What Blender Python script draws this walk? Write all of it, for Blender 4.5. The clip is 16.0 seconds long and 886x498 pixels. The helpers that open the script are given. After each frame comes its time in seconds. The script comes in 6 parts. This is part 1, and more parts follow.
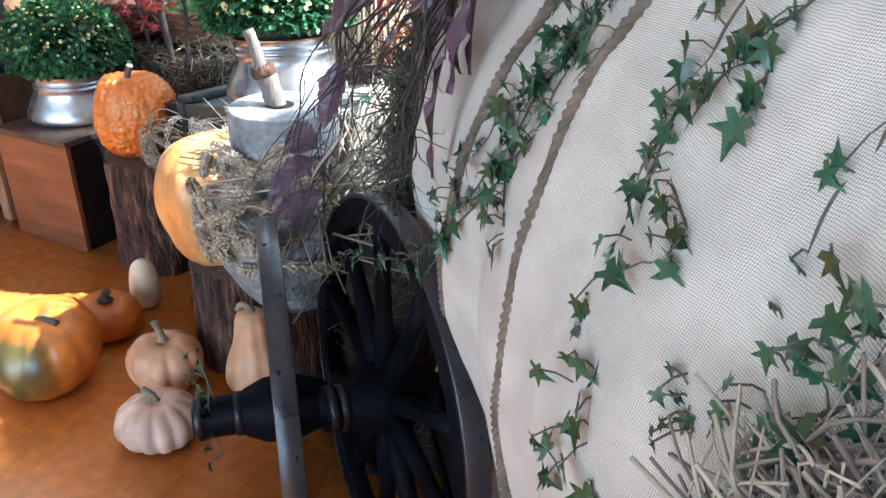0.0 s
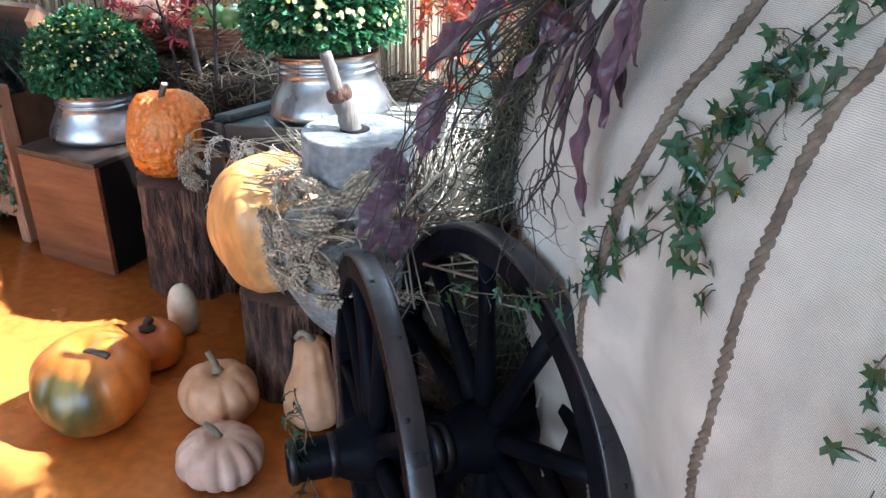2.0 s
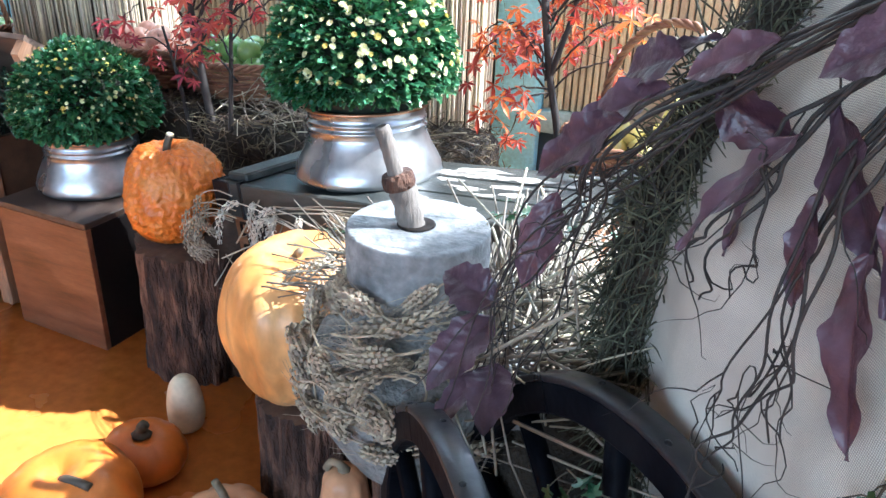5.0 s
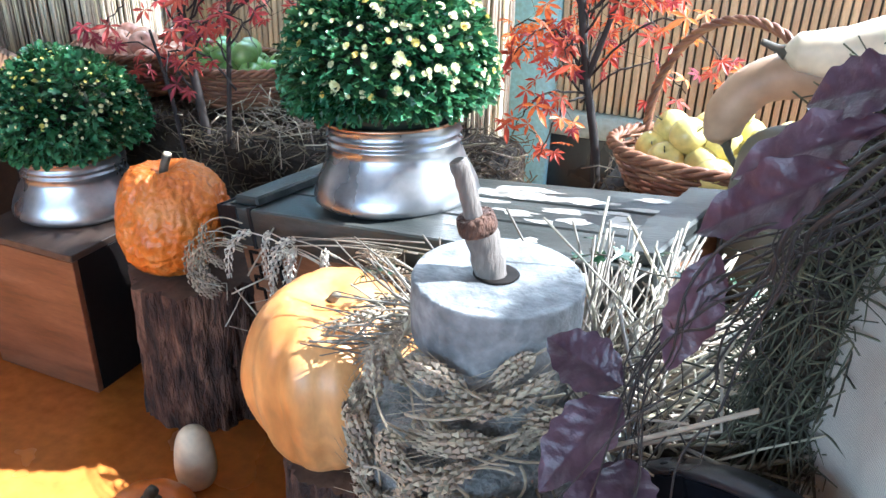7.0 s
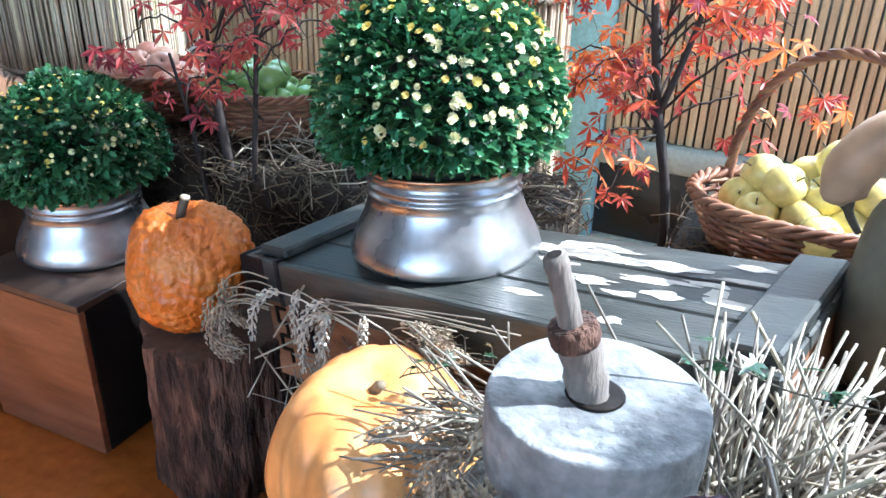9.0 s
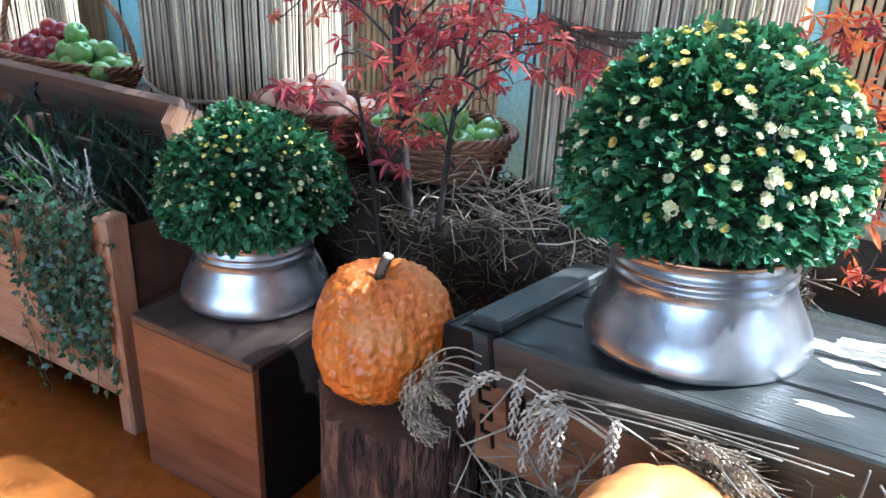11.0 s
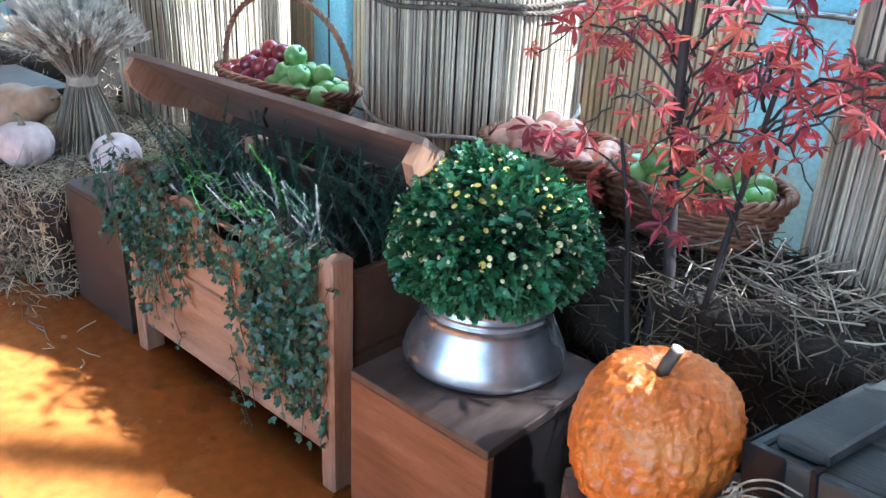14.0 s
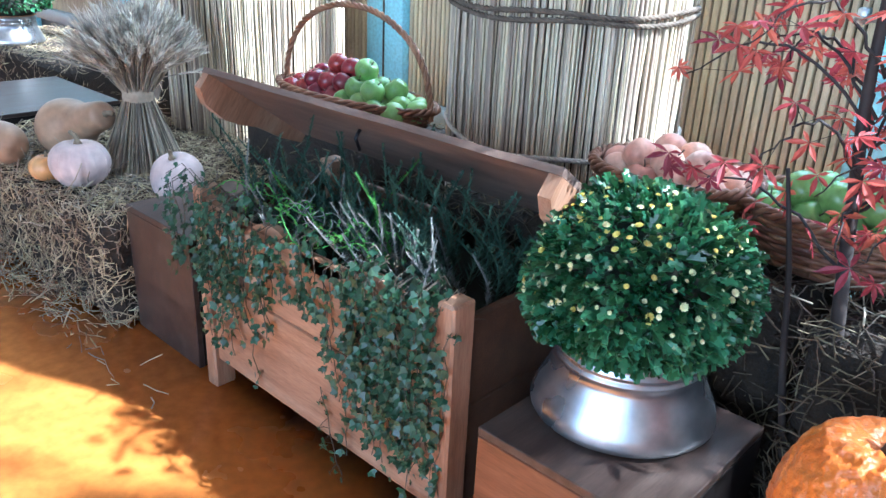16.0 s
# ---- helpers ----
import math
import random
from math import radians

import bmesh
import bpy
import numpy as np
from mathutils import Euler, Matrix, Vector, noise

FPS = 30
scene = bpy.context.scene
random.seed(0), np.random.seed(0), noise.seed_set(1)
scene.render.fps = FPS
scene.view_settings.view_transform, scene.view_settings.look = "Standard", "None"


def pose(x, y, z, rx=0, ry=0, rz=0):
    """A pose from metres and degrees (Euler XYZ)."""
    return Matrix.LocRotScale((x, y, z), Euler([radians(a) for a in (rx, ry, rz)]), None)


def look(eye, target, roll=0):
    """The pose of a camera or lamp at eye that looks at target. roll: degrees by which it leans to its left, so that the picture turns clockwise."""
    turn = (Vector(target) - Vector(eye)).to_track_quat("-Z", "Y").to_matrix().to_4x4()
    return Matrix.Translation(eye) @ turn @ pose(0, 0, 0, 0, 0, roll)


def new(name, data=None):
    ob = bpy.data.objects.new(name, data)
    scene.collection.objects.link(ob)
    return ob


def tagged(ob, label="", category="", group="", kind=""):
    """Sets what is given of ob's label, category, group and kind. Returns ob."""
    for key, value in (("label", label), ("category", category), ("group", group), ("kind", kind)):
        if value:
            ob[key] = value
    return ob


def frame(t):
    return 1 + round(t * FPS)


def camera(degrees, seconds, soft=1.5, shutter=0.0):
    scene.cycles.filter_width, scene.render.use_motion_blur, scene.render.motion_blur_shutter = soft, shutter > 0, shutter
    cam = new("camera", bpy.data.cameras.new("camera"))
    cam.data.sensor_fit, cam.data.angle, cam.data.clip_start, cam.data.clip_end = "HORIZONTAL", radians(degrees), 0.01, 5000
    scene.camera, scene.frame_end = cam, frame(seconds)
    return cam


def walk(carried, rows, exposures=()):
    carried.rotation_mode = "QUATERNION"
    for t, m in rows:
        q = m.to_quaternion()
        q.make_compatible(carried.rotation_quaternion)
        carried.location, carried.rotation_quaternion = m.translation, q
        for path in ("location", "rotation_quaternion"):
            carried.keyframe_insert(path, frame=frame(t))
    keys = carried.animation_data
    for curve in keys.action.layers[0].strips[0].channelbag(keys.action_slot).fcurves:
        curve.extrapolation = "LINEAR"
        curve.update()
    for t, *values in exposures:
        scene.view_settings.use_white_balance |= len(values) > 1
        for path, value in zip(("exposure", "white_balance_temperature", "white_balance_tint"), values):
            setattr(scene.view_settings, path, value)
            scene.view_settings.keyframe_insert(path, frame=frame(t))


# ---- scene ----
cam = camera(59.3, 16.0)
PATH = [
    (0, (-0.136, 0.507, 1.412), (-0.949, 2.092, 0.504), 0.9),
    (0.5, (-0.217, 0.502, 1.415), (-1.0, 2.102, 0.506), 0.7),
    (1, (-0.291, 0.485, 1.421), (-1.048, 2.096, 0.51), 0.8),
    (1.5, (-0.344, 0.468, 1.423), (-1.097, 2.084, 0.516), 1.0),
    (2, (-0.388, 0.464, 1.429), (-1.146, 2.083, 0.532), 1.0),
    (2.5, (-0.415, 0.473, 1.426), (-1.174, 2.098, 0.541), 1.3),
    (3, (-0.46, 0.506, 1.42), (-1.228, 2.136, 0.552), 1.7),
    (3.5, (-0.516, 0.579, 1.414), (-1.297, 2.205, 0.551), 1.7),
    (4, (-0.575, 0.679, 1.423), (-1.366, 2.304, 0.565), 2.0),
    (6.5, (-0.924, 0.927, 1.415), (-1.638, 2.574, 0.532), 1.8),
    (7, (-0.972, 0.966, 1.406), (-1.671, 2.617, 0.52), 1.6),
    (7.5, (-1.023, 1.022, 1.406), (-1.721, 2.674, 0.522), 1.6),
    (8, (-1.078, 1.108, 1.409), (-1.785, 2.761, 0.532), 1.7),
    (8.5, (-1.105, 1.158, 1.404), (-1.821, 2.809, 0.533), 1.8),
    (9, (-1.146, 1.181, 1.402), (-1.895, 2.817, 0.53), 1.7),
    (9.5, (-1.236, 1.199, 1.398), (-2.056, 2.803, 0.531), 1.3),
    (10, (-1.367, 1.219, 1.402), (-2.211, 2.817, 0.546), 1.8),
    (12.5, (-1.687, 1.271, 1.37), (-2.762, 2.765, 0.59), 3.4),
    (13, (-1.757, 1.301, 1.371), (-2.886, 2.756, 0.59), 3.2),
    (13.5, (-1.796, 1.313, 1.369), (-2.98, 2.72, 0.583), 2.9),
    (14, (-1.879, 1.313, 1.366), (-3.107, 2.681, 0.578), 2.8),
    (14.5, (-1.996, 1.316, 1.36), (-3.24, 2.671, 0.575), 2.4),
    (15, (-2.099, 1.288, 1.356), (-3.34, 2.648, 0.575), 2.3),
    (15.5, (-2.165, 1.268, 1.347), (-3.408, 2.629, 0.571), 2.6),
    (16, (-2.193, 1.281, 1.35), (-3.444, 2.636, 0.576), 2.6),
]
walk(cam, [(t, look(eye, target, roll)) for t, eye, target, roll in PATH], [(0, 2.24, 5500, 8), (2, 2.02, 5400, 8), (4, 1.98, 5350, 8), (6.5, 2.05, 5300, 8), (8, 1.94, 5250, 8), (10, 1.76, 5120, 8), (12.5, 1.96, 4950, 8), (14, 2.12, 4900, 8), (16, 2.28, 4900, 8)])

# ---- world, sun and large lights ----
world = bpy.data.worlds.new("daylight")
scene.world = world
world.use_nodes = True
sky = world.node_tree.nodes.new("ShaderNodeTexSky")
sky.sky_type, sky.sun_disc = "NISHITA", False
SUN_DIR = Vector((0.92, 0.39, 1.10)).normalized()
sky.sun_elevation = math.asin(SUN_DIR.z)
sky.sun_rotation = math.atan2(SUN_DIR.x, SUN_DIR.y)
world.node_tree.links.new(sky.outputs[0], world.node_tree.nodes["Background"].inputs[0])
world.node_tree.nodes["Background"].inputs[1].default_value = 0.12
sun = new("sun", bpy.data.lights.new("sun", "SUN"))
sun.data.energy, sun.data.angle, sun.data.color = 5.0, radians(0.6), (1.0, 0.95, 0.86)
sun.matrix_world = look(SUN_DIR * 30, (0, 0, 0))


def area_light(name, eye, target, w, h, watts, colour):
    data = bpy.data.lights.new(name, "AREA")
    data.shape, data.size, data.size_y, data.energy, data.color = "RECTANGLE", w, h, watts, colour
    ob = new(name, data)
    ob.matrix_world = look(eye, target)
    return ob


# sky light that comes in through the glazed wall
area_light("skylight_windows", (-2.5, 4.35, 2.6), (-2.5, 0, 0.9), 10, 2.2, 190, (0.78, 0.90, 1.0))
# added fill from behind the camera, where no source is seen
area_light("fill_back", (-1.5, -4.9, 2.2), (-2.0, 2.0, 0.8), 6, 2.6, 80, (0.78, 0.91, 1.0))

# ---- helpers ----
rng = random.Random(7)


class Geo:
    """Vertices and faces of one mesh, gathered piece by piece."""

    def __init__(self):
        self.v, self.f = [], []

    def add(self, verts, faces):
        k = len(self.v)
        self.v.extend([tuple(p) for p in verts])
        self.f.extend([tuple(i + k for i in q) for q in faces])
        return self

    def moved(self, m):
        out = Geo()
        out.v = [tuple(m @ Vector(p)) for p in self.v]
        out.f = list(self.f)
        return out

    def join(self, other):
        return self.add(other.v, other.f)


def mesh_of(name, geo, material, smooth=True):
    me = bpy.data.meshes.new(name)
    me.from_pydata(geo.v, [], geo.f)
    me.materials.append(material)
    if smooth:
        me.polygons.foreach_set("use_smooth", [True] * len(me.polygons))
    me.update()
    return me


def part(name, geo, material, parent=None, label="", smooth=True, m=None, kind=""):
    """Links a Geo, or a ready mesh, as one mesh object under a thing or part."""
    me = mesh_of(name, geo, material, smooth) if isinstance(geo, Geo) else geo
    ob = new(name, me)
    if parent is not None:
        ob.parent = parent
    if m is not None:
        ob.matrix_local = m
    return tagged(ob, label, kind=kind)


def thing(name, m, label, category, group="", kind=""):
    ob = new(name)
    ob.empty_display_size = 0.05
    ob.matrix_basis = m
    return tagged(ob, label, category, group, kind)


def block(x0, x1, y0, y1, z0, z1, b=0.004):
    """A box with chamfered edges."""
    g = Geo()
    b = min(b, (x1 - x0) * 0.4, (y1 - y0) * 0.4, (z1 - z0) * 0.4)
    bm = bmesh.new()
    bmesh.ops.create_cube(bm, size=1)
    for v in bm.verts:
        v.co = ((x0 + x1) / 2 + v.co.x * (x1 - x0), (y0 + y1) / 2 + v.co.y * (y1 - y0), (z0 + z1) / 2 + v.co.z * (z1 - z0))
    if b > 0:
        bmesh.ops.bevel(bm, geom=bm.edges[:], offset=b, segments=1, affect="EDGES")
    bm.verts.index_update()
    g.add([v.co[:] for v in bm.verts], [[v.index for v in f.verts] for f in bm.faces])
    bm.free()
    return g


def tube(points, radii, sides=6, cap=True):
    """A tube along a line of points, with a radius at each."""
    g = Geo()
    pts = [Vector(p) for p in points]
    n = len(pts)
    if not hasattr(radii, "__len__"):
        radii = [radii] * n
    verts = []
    side = None
    for i, p in enumerate(pts):
        d = (pts[min(i + 1, n - 1)] - pts[max(i - 1, 0)])
        d = d.normalized() if d.length > 1e-9 else Vector((0, 0, 1))
        if side is None:
            side = d.orthogonal().normalized()
        side = (side - d * side.dot(d))
        side = side.normalized() if side.length > 1e-6 else d.orthogonal().normalized()
        up = d.cross(side)
        for k in range(sides):
            a = math.tau * k / sides
            verts.append(p + (side * math.cos(a) + up * math.sin(a)) * radii[i])
    faces = [(i * sides + k, i * sides + (k + 1) % sides, (i + 1) * sides + (k + 1) % sides, (i + 1) * sides + k) for i in range(n - 1) for k in range(sides)]
    if cap:
        faces.append(tuple(range(sides))[::-1])
        faces.append(tuple(range((n - 1) * sides, n * sides)))
    return g.add(verts, faces)


def smooth_line(points, n=24):
    """A Catmull-Rom line through the points."""
    p = [Vector(q) for q in points]
    p = [p[0] * 2 - p[1]] + p + [p[-1] * 2 - p[-2]]
    out = []
    m = len(p) - 3
    for k in range(n + 1):
        u = k / n * m
        i = min(int(u), m - 1)
        f = u - i
        a, b, c, d = p[i:i + 4]
        out.append(0.5 * (2 * b + (c - a) * f + (2 * a - 5 * b + 4 * c - d) * f * f + (3 * b - a - 3 * c + d) * f ** 3))
    return out


def revolve(profile, segs=40, wave=None):
    """A body turned round z from a profile of (r, z); wave(angle, u) scales r."""
    g = Geo()
    n = len(profile)
    verts = []
    for i, (r, z) in enumerate(profile):
        for k in range(segs):
            a = math.tau * k / segs
            s = wave(a, i / (n - 1)) if wave else 1
            verts.append((r * s * math.cos(a), r * s * math.sin(a), z))
    faces = [(i * segs + k, i * segs + (k + 1) % segs, (i + 1) * segs + (k + 1) % segs, (i + 1) * segs + k) for i in range(n - 1) for k in range(segs)]
    return g.add(verts, faces)


# ---- materials ----
def surf(name, cols, scale=8.0, rough=0.6, bump=0.2, metal=0.0, stretch=(1, 1, 1), fine=60.0, rnd=0.0, island=False, rough_var=0.15, trans=0.0, dist=0.004, spec=0.5, detail=5.0, coat=0.0):
    """A surface with colour varied at two scales, fine relief, and variation from piece to piece."""
    m = bpy.data.materials.new(name)
    m.use_nodes = True
    nt = m.node_tree
    nodes, links = nt.nodes, nt.links
    b = nodes["Principled BSDF"]
    tc = nodes.new("ShaderNodeTexCoord")
    mp = nodes.new("ShaderNodeMapping")
    mp.inputs["Scale"].default_value = stretch
    links.new(tc.outputs["Object"], mp.inputs[0])
    n1 = nodes.new("ShaderNodeTexNoise")
    n1.inputs["Scale"].default_value, n1.inputs["Detail"].default_value = scale, detail
    n2 = nodes.new("ShaderNodeTexNoise")
    n2.inputs["Scale"].default_value, n2.inputs["Detail"].default_value = fine, 4
    links.new(mp.outputs[0], n1.inputs[0])
    links.new(mp.outputs[0], n2.inputs[0])
    ramp = nodes.new("ShaderNodeValToRGB")
    el = ramp.color_ramp.elements
    while len(el) < len(cols):
        el.new(0.5)
    for i, c in enumerate(cols):
        el[i].position = 0.3 + 0.4 * i / max(1, len(cols) - 1)
        el[i].color = (*c, 1)
    links.new(n1.outputs[0], ramp.inputs[0])
    mr = nodes.new("ShaderNodeMapRange")
    mr.inputs[1].default_value, mr.inputs[2].default_value, mr.inputs[3].default_value, mr.inputs[4].default_value = 0.25, 0.75, 0.78, 1.18
    links.new(n2.outputs[0], mr.inputs[0])
    hsv = nodes.new("ShaderNodeHueSaturation")
    links.new(ramp.outputs[0], hsv.inputs["Color"])
    if rnd > 0:
        src = nodes.new("ShaderNodeNewGeometry").outputs["Random Per Island"] if island else nodes.new("ShaderNodeObjectInfo").outputs["Random"]
        mr2 = nodes.new("ShaderNodeMapRange")
        mr2.inputs[3].default_value, mr2.inputs[4].default_value = 1 - rnd, 1 + rnd
        links.new(src, mr2.inputs[0])
        mul = nodes.new("ShaderNodeMath")
        mul.operation = "MULTIPLY"
        links.new(mr.outputs[0], mul.inputs[0])
        links.new(mr2.outputs[0], mul.inputs[1])
        links.new(mul.outputs[0], hsv.inputs["Value"])
        mr3 = nodes.new("ShaderNodeMapRange")
        mr3.inputs[3].default_value, mr3.inputs[4].default_value = 0.5 - rnd * 0.05, 0.5 + rnd * 0.05
        links.new(src, mr3.inputs[0])
        links.new(mr3.outputs[0], hsv.inputs["Hue"])
    else:
        links.new(mr.outputs[0], hsv.inputs["Value"])
    links.new(hsv.outputs[0], b.inputs["Base Color"])
    rr = nodes.new("ShaderNodeMapRange")
    rr.inputs[3].default_value, rr.inputs[4].default_value = max(0.02, rough - rough_var), min(1, rough + rough_var)
    links.new(n1.outputs[0], rr.inputs[0])
    links.new(rr.outputs[0], b.inputs["Roughness"])
    b.inputs["Metallic"].default_value = metal
    b.inputs["Specular IOR Level"].default_value = spec
    b.inputs["Coat Weight"].default_value = coat
    b.inputs["Coat Roughness"].default_value = 0.15
    if bump > 0:
        bp = nodes.new("ShaderNodeBump")
        bp.inputs["Strength"].default_value, bp.inputs["Distance"].default_value = bump, dist
        links.new(n2.outputs[0], bp.inputs["Height"])
        links.new(bp.outputs[0], b.inputs["Normal"])
    if trans > 0:
        tr = nodes.new("ShaderNodeBsdfTranslucent")
        mix = nodes.new("ShaderNodeMixShader")
        mix.inputs[0].default_value = trans
        links.new(hsv.outputs[0], tr.inputs[0])
        links.new(b.outputs[0], mix.inputs[1])
        links.new(tr.outputs[0], mix.inputs[2])
        links.new(mix.outputs[0], nodes["Material Output"].inputs[0])
    return m


M_FLOOR = surf("orange_vinyl", [(0.60, 0.195, 0.036), (0.65, 0.225, 0.045), (0.70, 0.26, 0.058)], 1.3, 0.27, 0.05, fine=25, rough_var=0.1, spec=0.7)
M_WALL = surf("white_plaster", [(0.62, 0.60, 0.57), (0.70, 0.68, 0.65)], 2, 0.85, 0.1)
M_CEIL = surf("ceiling_paint", [(0.66, 0.66, 0.64), (0.72, 0.72, 0.70)], 2, 0.9, 0.05)
M_BLUE = surf("light_blue_paint", [(0.30, 0.70, 0.88), (0.36, 0.76, 0.92)], 3, 0.4, 0.05)
M_SILL = surf("grey_blue_paint", [(0.30, 0.42, 0.47), (0.40, 0.52, 0.56)], 4, 0.5, 0.08)
M_RIB = surf("bamboo_slat", [(0.44, 0.37, 0.24), (0.56, 0.49, 0.34)], 5, 0.6, 0.15, stretch=(8, 8, 1), rnd=0.2, island=True)
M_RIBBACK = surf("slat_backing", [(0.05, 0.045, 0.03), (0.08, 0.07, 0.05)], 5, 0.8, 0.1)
M_PAVE = surf("outdoor_paving", [(0.30, 0.29, 0.28), (0.40, 0.39, 0.37)], 2, 0.85, 0.3)
M_DARK = surf("dark_metal_panel", [(0.015, 0.02, 0.026), (0.03, 0.038, 0.045)], 3, 0.3, 0.05)
M_LAMWOOD = surf("brown_laminate", [(0.085, 0.030, 0.014), (0.15, 0.056, 0.026), (0.20, 0.085, 0.042)], 3.0, 0.42, 0.12, stretch=(1, 8, 9), fine=30)
M_LAMTOP = surf("dark_laminate", [(0.030, 0.018, 0.014), (0.055, 0.035, 0.027), (0.085, 0.058, 0.045)], 3.0, 0.42, 0.12, stretch=(9, 1.2, 8), fine=30)
# near-black for shade: box sides, notches, holes and under the wagon
M_SHADEBLACK = surf("near_black_shade", [(0.006, 0.004, 0.004), (0.012, 0.009, 0.007)], 4, 0.7, 0.1, spec=0.15)
M_PINE = surf("oiled_pine", [(0.22, 0.105, 0.055), (0.33, 0.185, 0.108), (0.41, 0.26, 0.165)], 2.2, 0.5, 0.2, stretch=(1.2, 9, 9), fine=26)
M_PINEV = surf("oiled_pine_upright", [(0.22, 0.105, 0.055), (0.34, 0.185, 0.108), (0.41, 0.26, 0.165)], 2.2, 0.5, 0.2, stretch=(9, 9, 1.2), fine=26)
# dull pine, darkened further for the shade on the lid's underside
M_LIDSHADE = surf("dull_shaded_pine", [(0.085, 0.052, 0.036), (0.15, 0.10, 0.075), (0.21, 0.15, 0.115)], 2.2, 0.6, 0.25, stretch=(1.2, 9, 9), fine=26)
# darker copy of the pine, for boards in shade
M_PINESHADE = surf("shaded_pine", [(0.06, 0.03, 0.017), (0.12, 0.062, 0.034)], 2.2, 0.65, 0.2, stretch=(1.2, 9, 9), fine=26)
M_BARK = surf("tree_bark", [(0.014, 0.007, 0.005), (0.070, 0.031, 0.019), (0.20, 0.105, 0.066)], 9, 0.9, 1.0, stretch=(3, 3, 0.8), fine=30, dist=0.03)
M_CUT = surf("sawn_wood", [(0.05, 0.025, 0.015), (0.11, 0.06, 0.035)], 9, 0.85, 0.4)
M_CRATE = surf("black_painted_wood", [(0.018, 0.021, 0.020), (0.036, 0.040, 0.037), (0.07, 0.072, 0.065)], 3.5, 0.45, 0.35, stretch=(1, 6, 6), fine=34)
M_CRATELOW = surf("worn_carved_wood", [(0.11, 0.042, 0.018), (0.21, 0.095, 0.043), (0.29, 0.15, 0.075)], 4, 0.65, 0.4, stretch=(1, 5, 5), fine=34)
M_FLAKE = surf("worn_pale_paint", [(0.34, 0.32, 0.28), (0.48, 0.45, 0.40)], 10, 0.75, 0.3)
M_IRON = surf("black_iron", [(0.012, 0.012, 0.014), (0.03, 0.03, 0.034)], 9, 0.38, 0.25, metal=0.7)
M_WHEEL = surf("black_wheel_wood", [(0.002, 0.0025, 0.004), (0.005, 0.0055, 0.008), (0.013, 0.012, 0.013)], 6, 0.45, 0.3, stretch=(1, 1, 1), fine=45, spec=0.03)
M_TYRE = surf("worn_iron_tyre", [(0.012, 0.012, 0.015), (0.028, 0.026, 0.030)], 8, 0.30, 0.25, metal=0.2, fine=45)
M_TIN = surf("tinned_copper", [(0.24, 0.252, 0.275), (0.38, 0.390, 0.405), (0.52, 0.520, 0.515)], 5, 0.29, 0.10, metal=0.90, fine=22, rough_var=0.14)
M_COPPER = surf("worn_copper_rim", [(0.40, 0.20, 0.11), (0.58, 0.36, 0.22)], 8, 0.35, 0.1, metal=1.0)
M_STONE = surf("grey_millstone", [(0.11, 0.115, 0.12), (0.19, 0.198, 0.202), (0.30, 0.305, 0.305)], 14, 0.9, 0.7, fine=55, dist=0.009)
M_ROUGHSTONE = surf("rough_grey_stone", [(0.13, 0.13, 0.125), (0.23, 0.23, 0.22), (0.33, 0.33, 0.315)], 16, 0.95, 1.0, fine=70, dist=0.016)
M_DRIFT = surf("weathered_branch", [(0.06, 0.048, 0.040), (0.14, 0.12, 0.105), (0.24, 0.215, 0.19)], 7, 0.85, 0.6, stretch=(4, 4, 0.6), fine=50)
M_STRAW = surf("dry_straw", [(0.22, 0.18, 0.125), (0.40, 0.345, 0.26)], 6, 0.6, 0.1, rnd=0.45, island=True)
M_WHEAT = surf("wheat_ear", [(0.24, 0.19, 0.13), (0.41, 0.34, 0.25)], 30, 0.65, 0.2, rnd=0.3, island=True)
M_EAR = surf("pale_bearded_ear", [(0.48, 0.43, 0.34), (0.64, 0.60, 0.51)], 20, 0.7, 0.1, rnd=0.35, island=True)
M_TREELEAF = surf("outdoor_leaf", [(0.05, 0.10, 0.02), (0.12, 0.19, 0.05)], 6, 0.5, 0.1, rnd=0.4, island=True, trans=0.3)
# hay with the shade between its stalks put into the colour
M_CORESHADE = surf("hay_core_shade", [(0.012, 0.008, 0.005), (0.038, 0.026, 0.015)], 18, 0.95, 0.8, fine=90, dist=0.015)
# darker copy of the hay stalk, for hay that stands in shade
M_STALKSHADE = surf("shaded_hay_stalk", [(0.07, 0.050, 0.030), (0.15, 0.115, 0.072)], 6, 0.8, 0.1, rnd=0.6, island=True)
M_HAYSTALK = surf("hay_stalk", [(0.29, 0.22, 0.13), (0.46, 0.37, 0.24)], 6, 0.75, 0.1, rnd=0.5, island=True)
M_REED = surf("reed_stalk", [(0.44, 0.355, 0.24), (0.62, 0.54, 0.41)], 4, 0.55, 0.15, stretch=(3, 3, 0.7), rnd=0.42, island=True)
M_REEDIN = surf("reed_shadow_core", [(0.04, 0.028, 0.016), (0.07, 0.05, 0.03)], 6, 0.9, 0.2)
M_ROPEPALE = surf("pale_rope", [(0.36, 0.33, 0.28), (0.52, 0.48, 0.42)], 25, 0.85, 0.5, fine=120)
M_ROPE = surf("hemp_rope", [(0.075, 0.056, 0.039), (0.16, 0.125, 0.09)], 25, 0.85, 0.5, fine=120)
M_MOSS = surf("dried_moss", [(0.038, 0.040, 0.024), (0.11, 0.105, 0.065)], 12, 0.9, 0.3, rnd=0.5, island=True)
M_LEAF = surf("chrysanthemum_leaf", [(0.019, 0.076, 0.027), (0.066, 0.190, 0.070)], 9, 0.28, 0.15, rnd=0.7, island=True, trans=0.26)
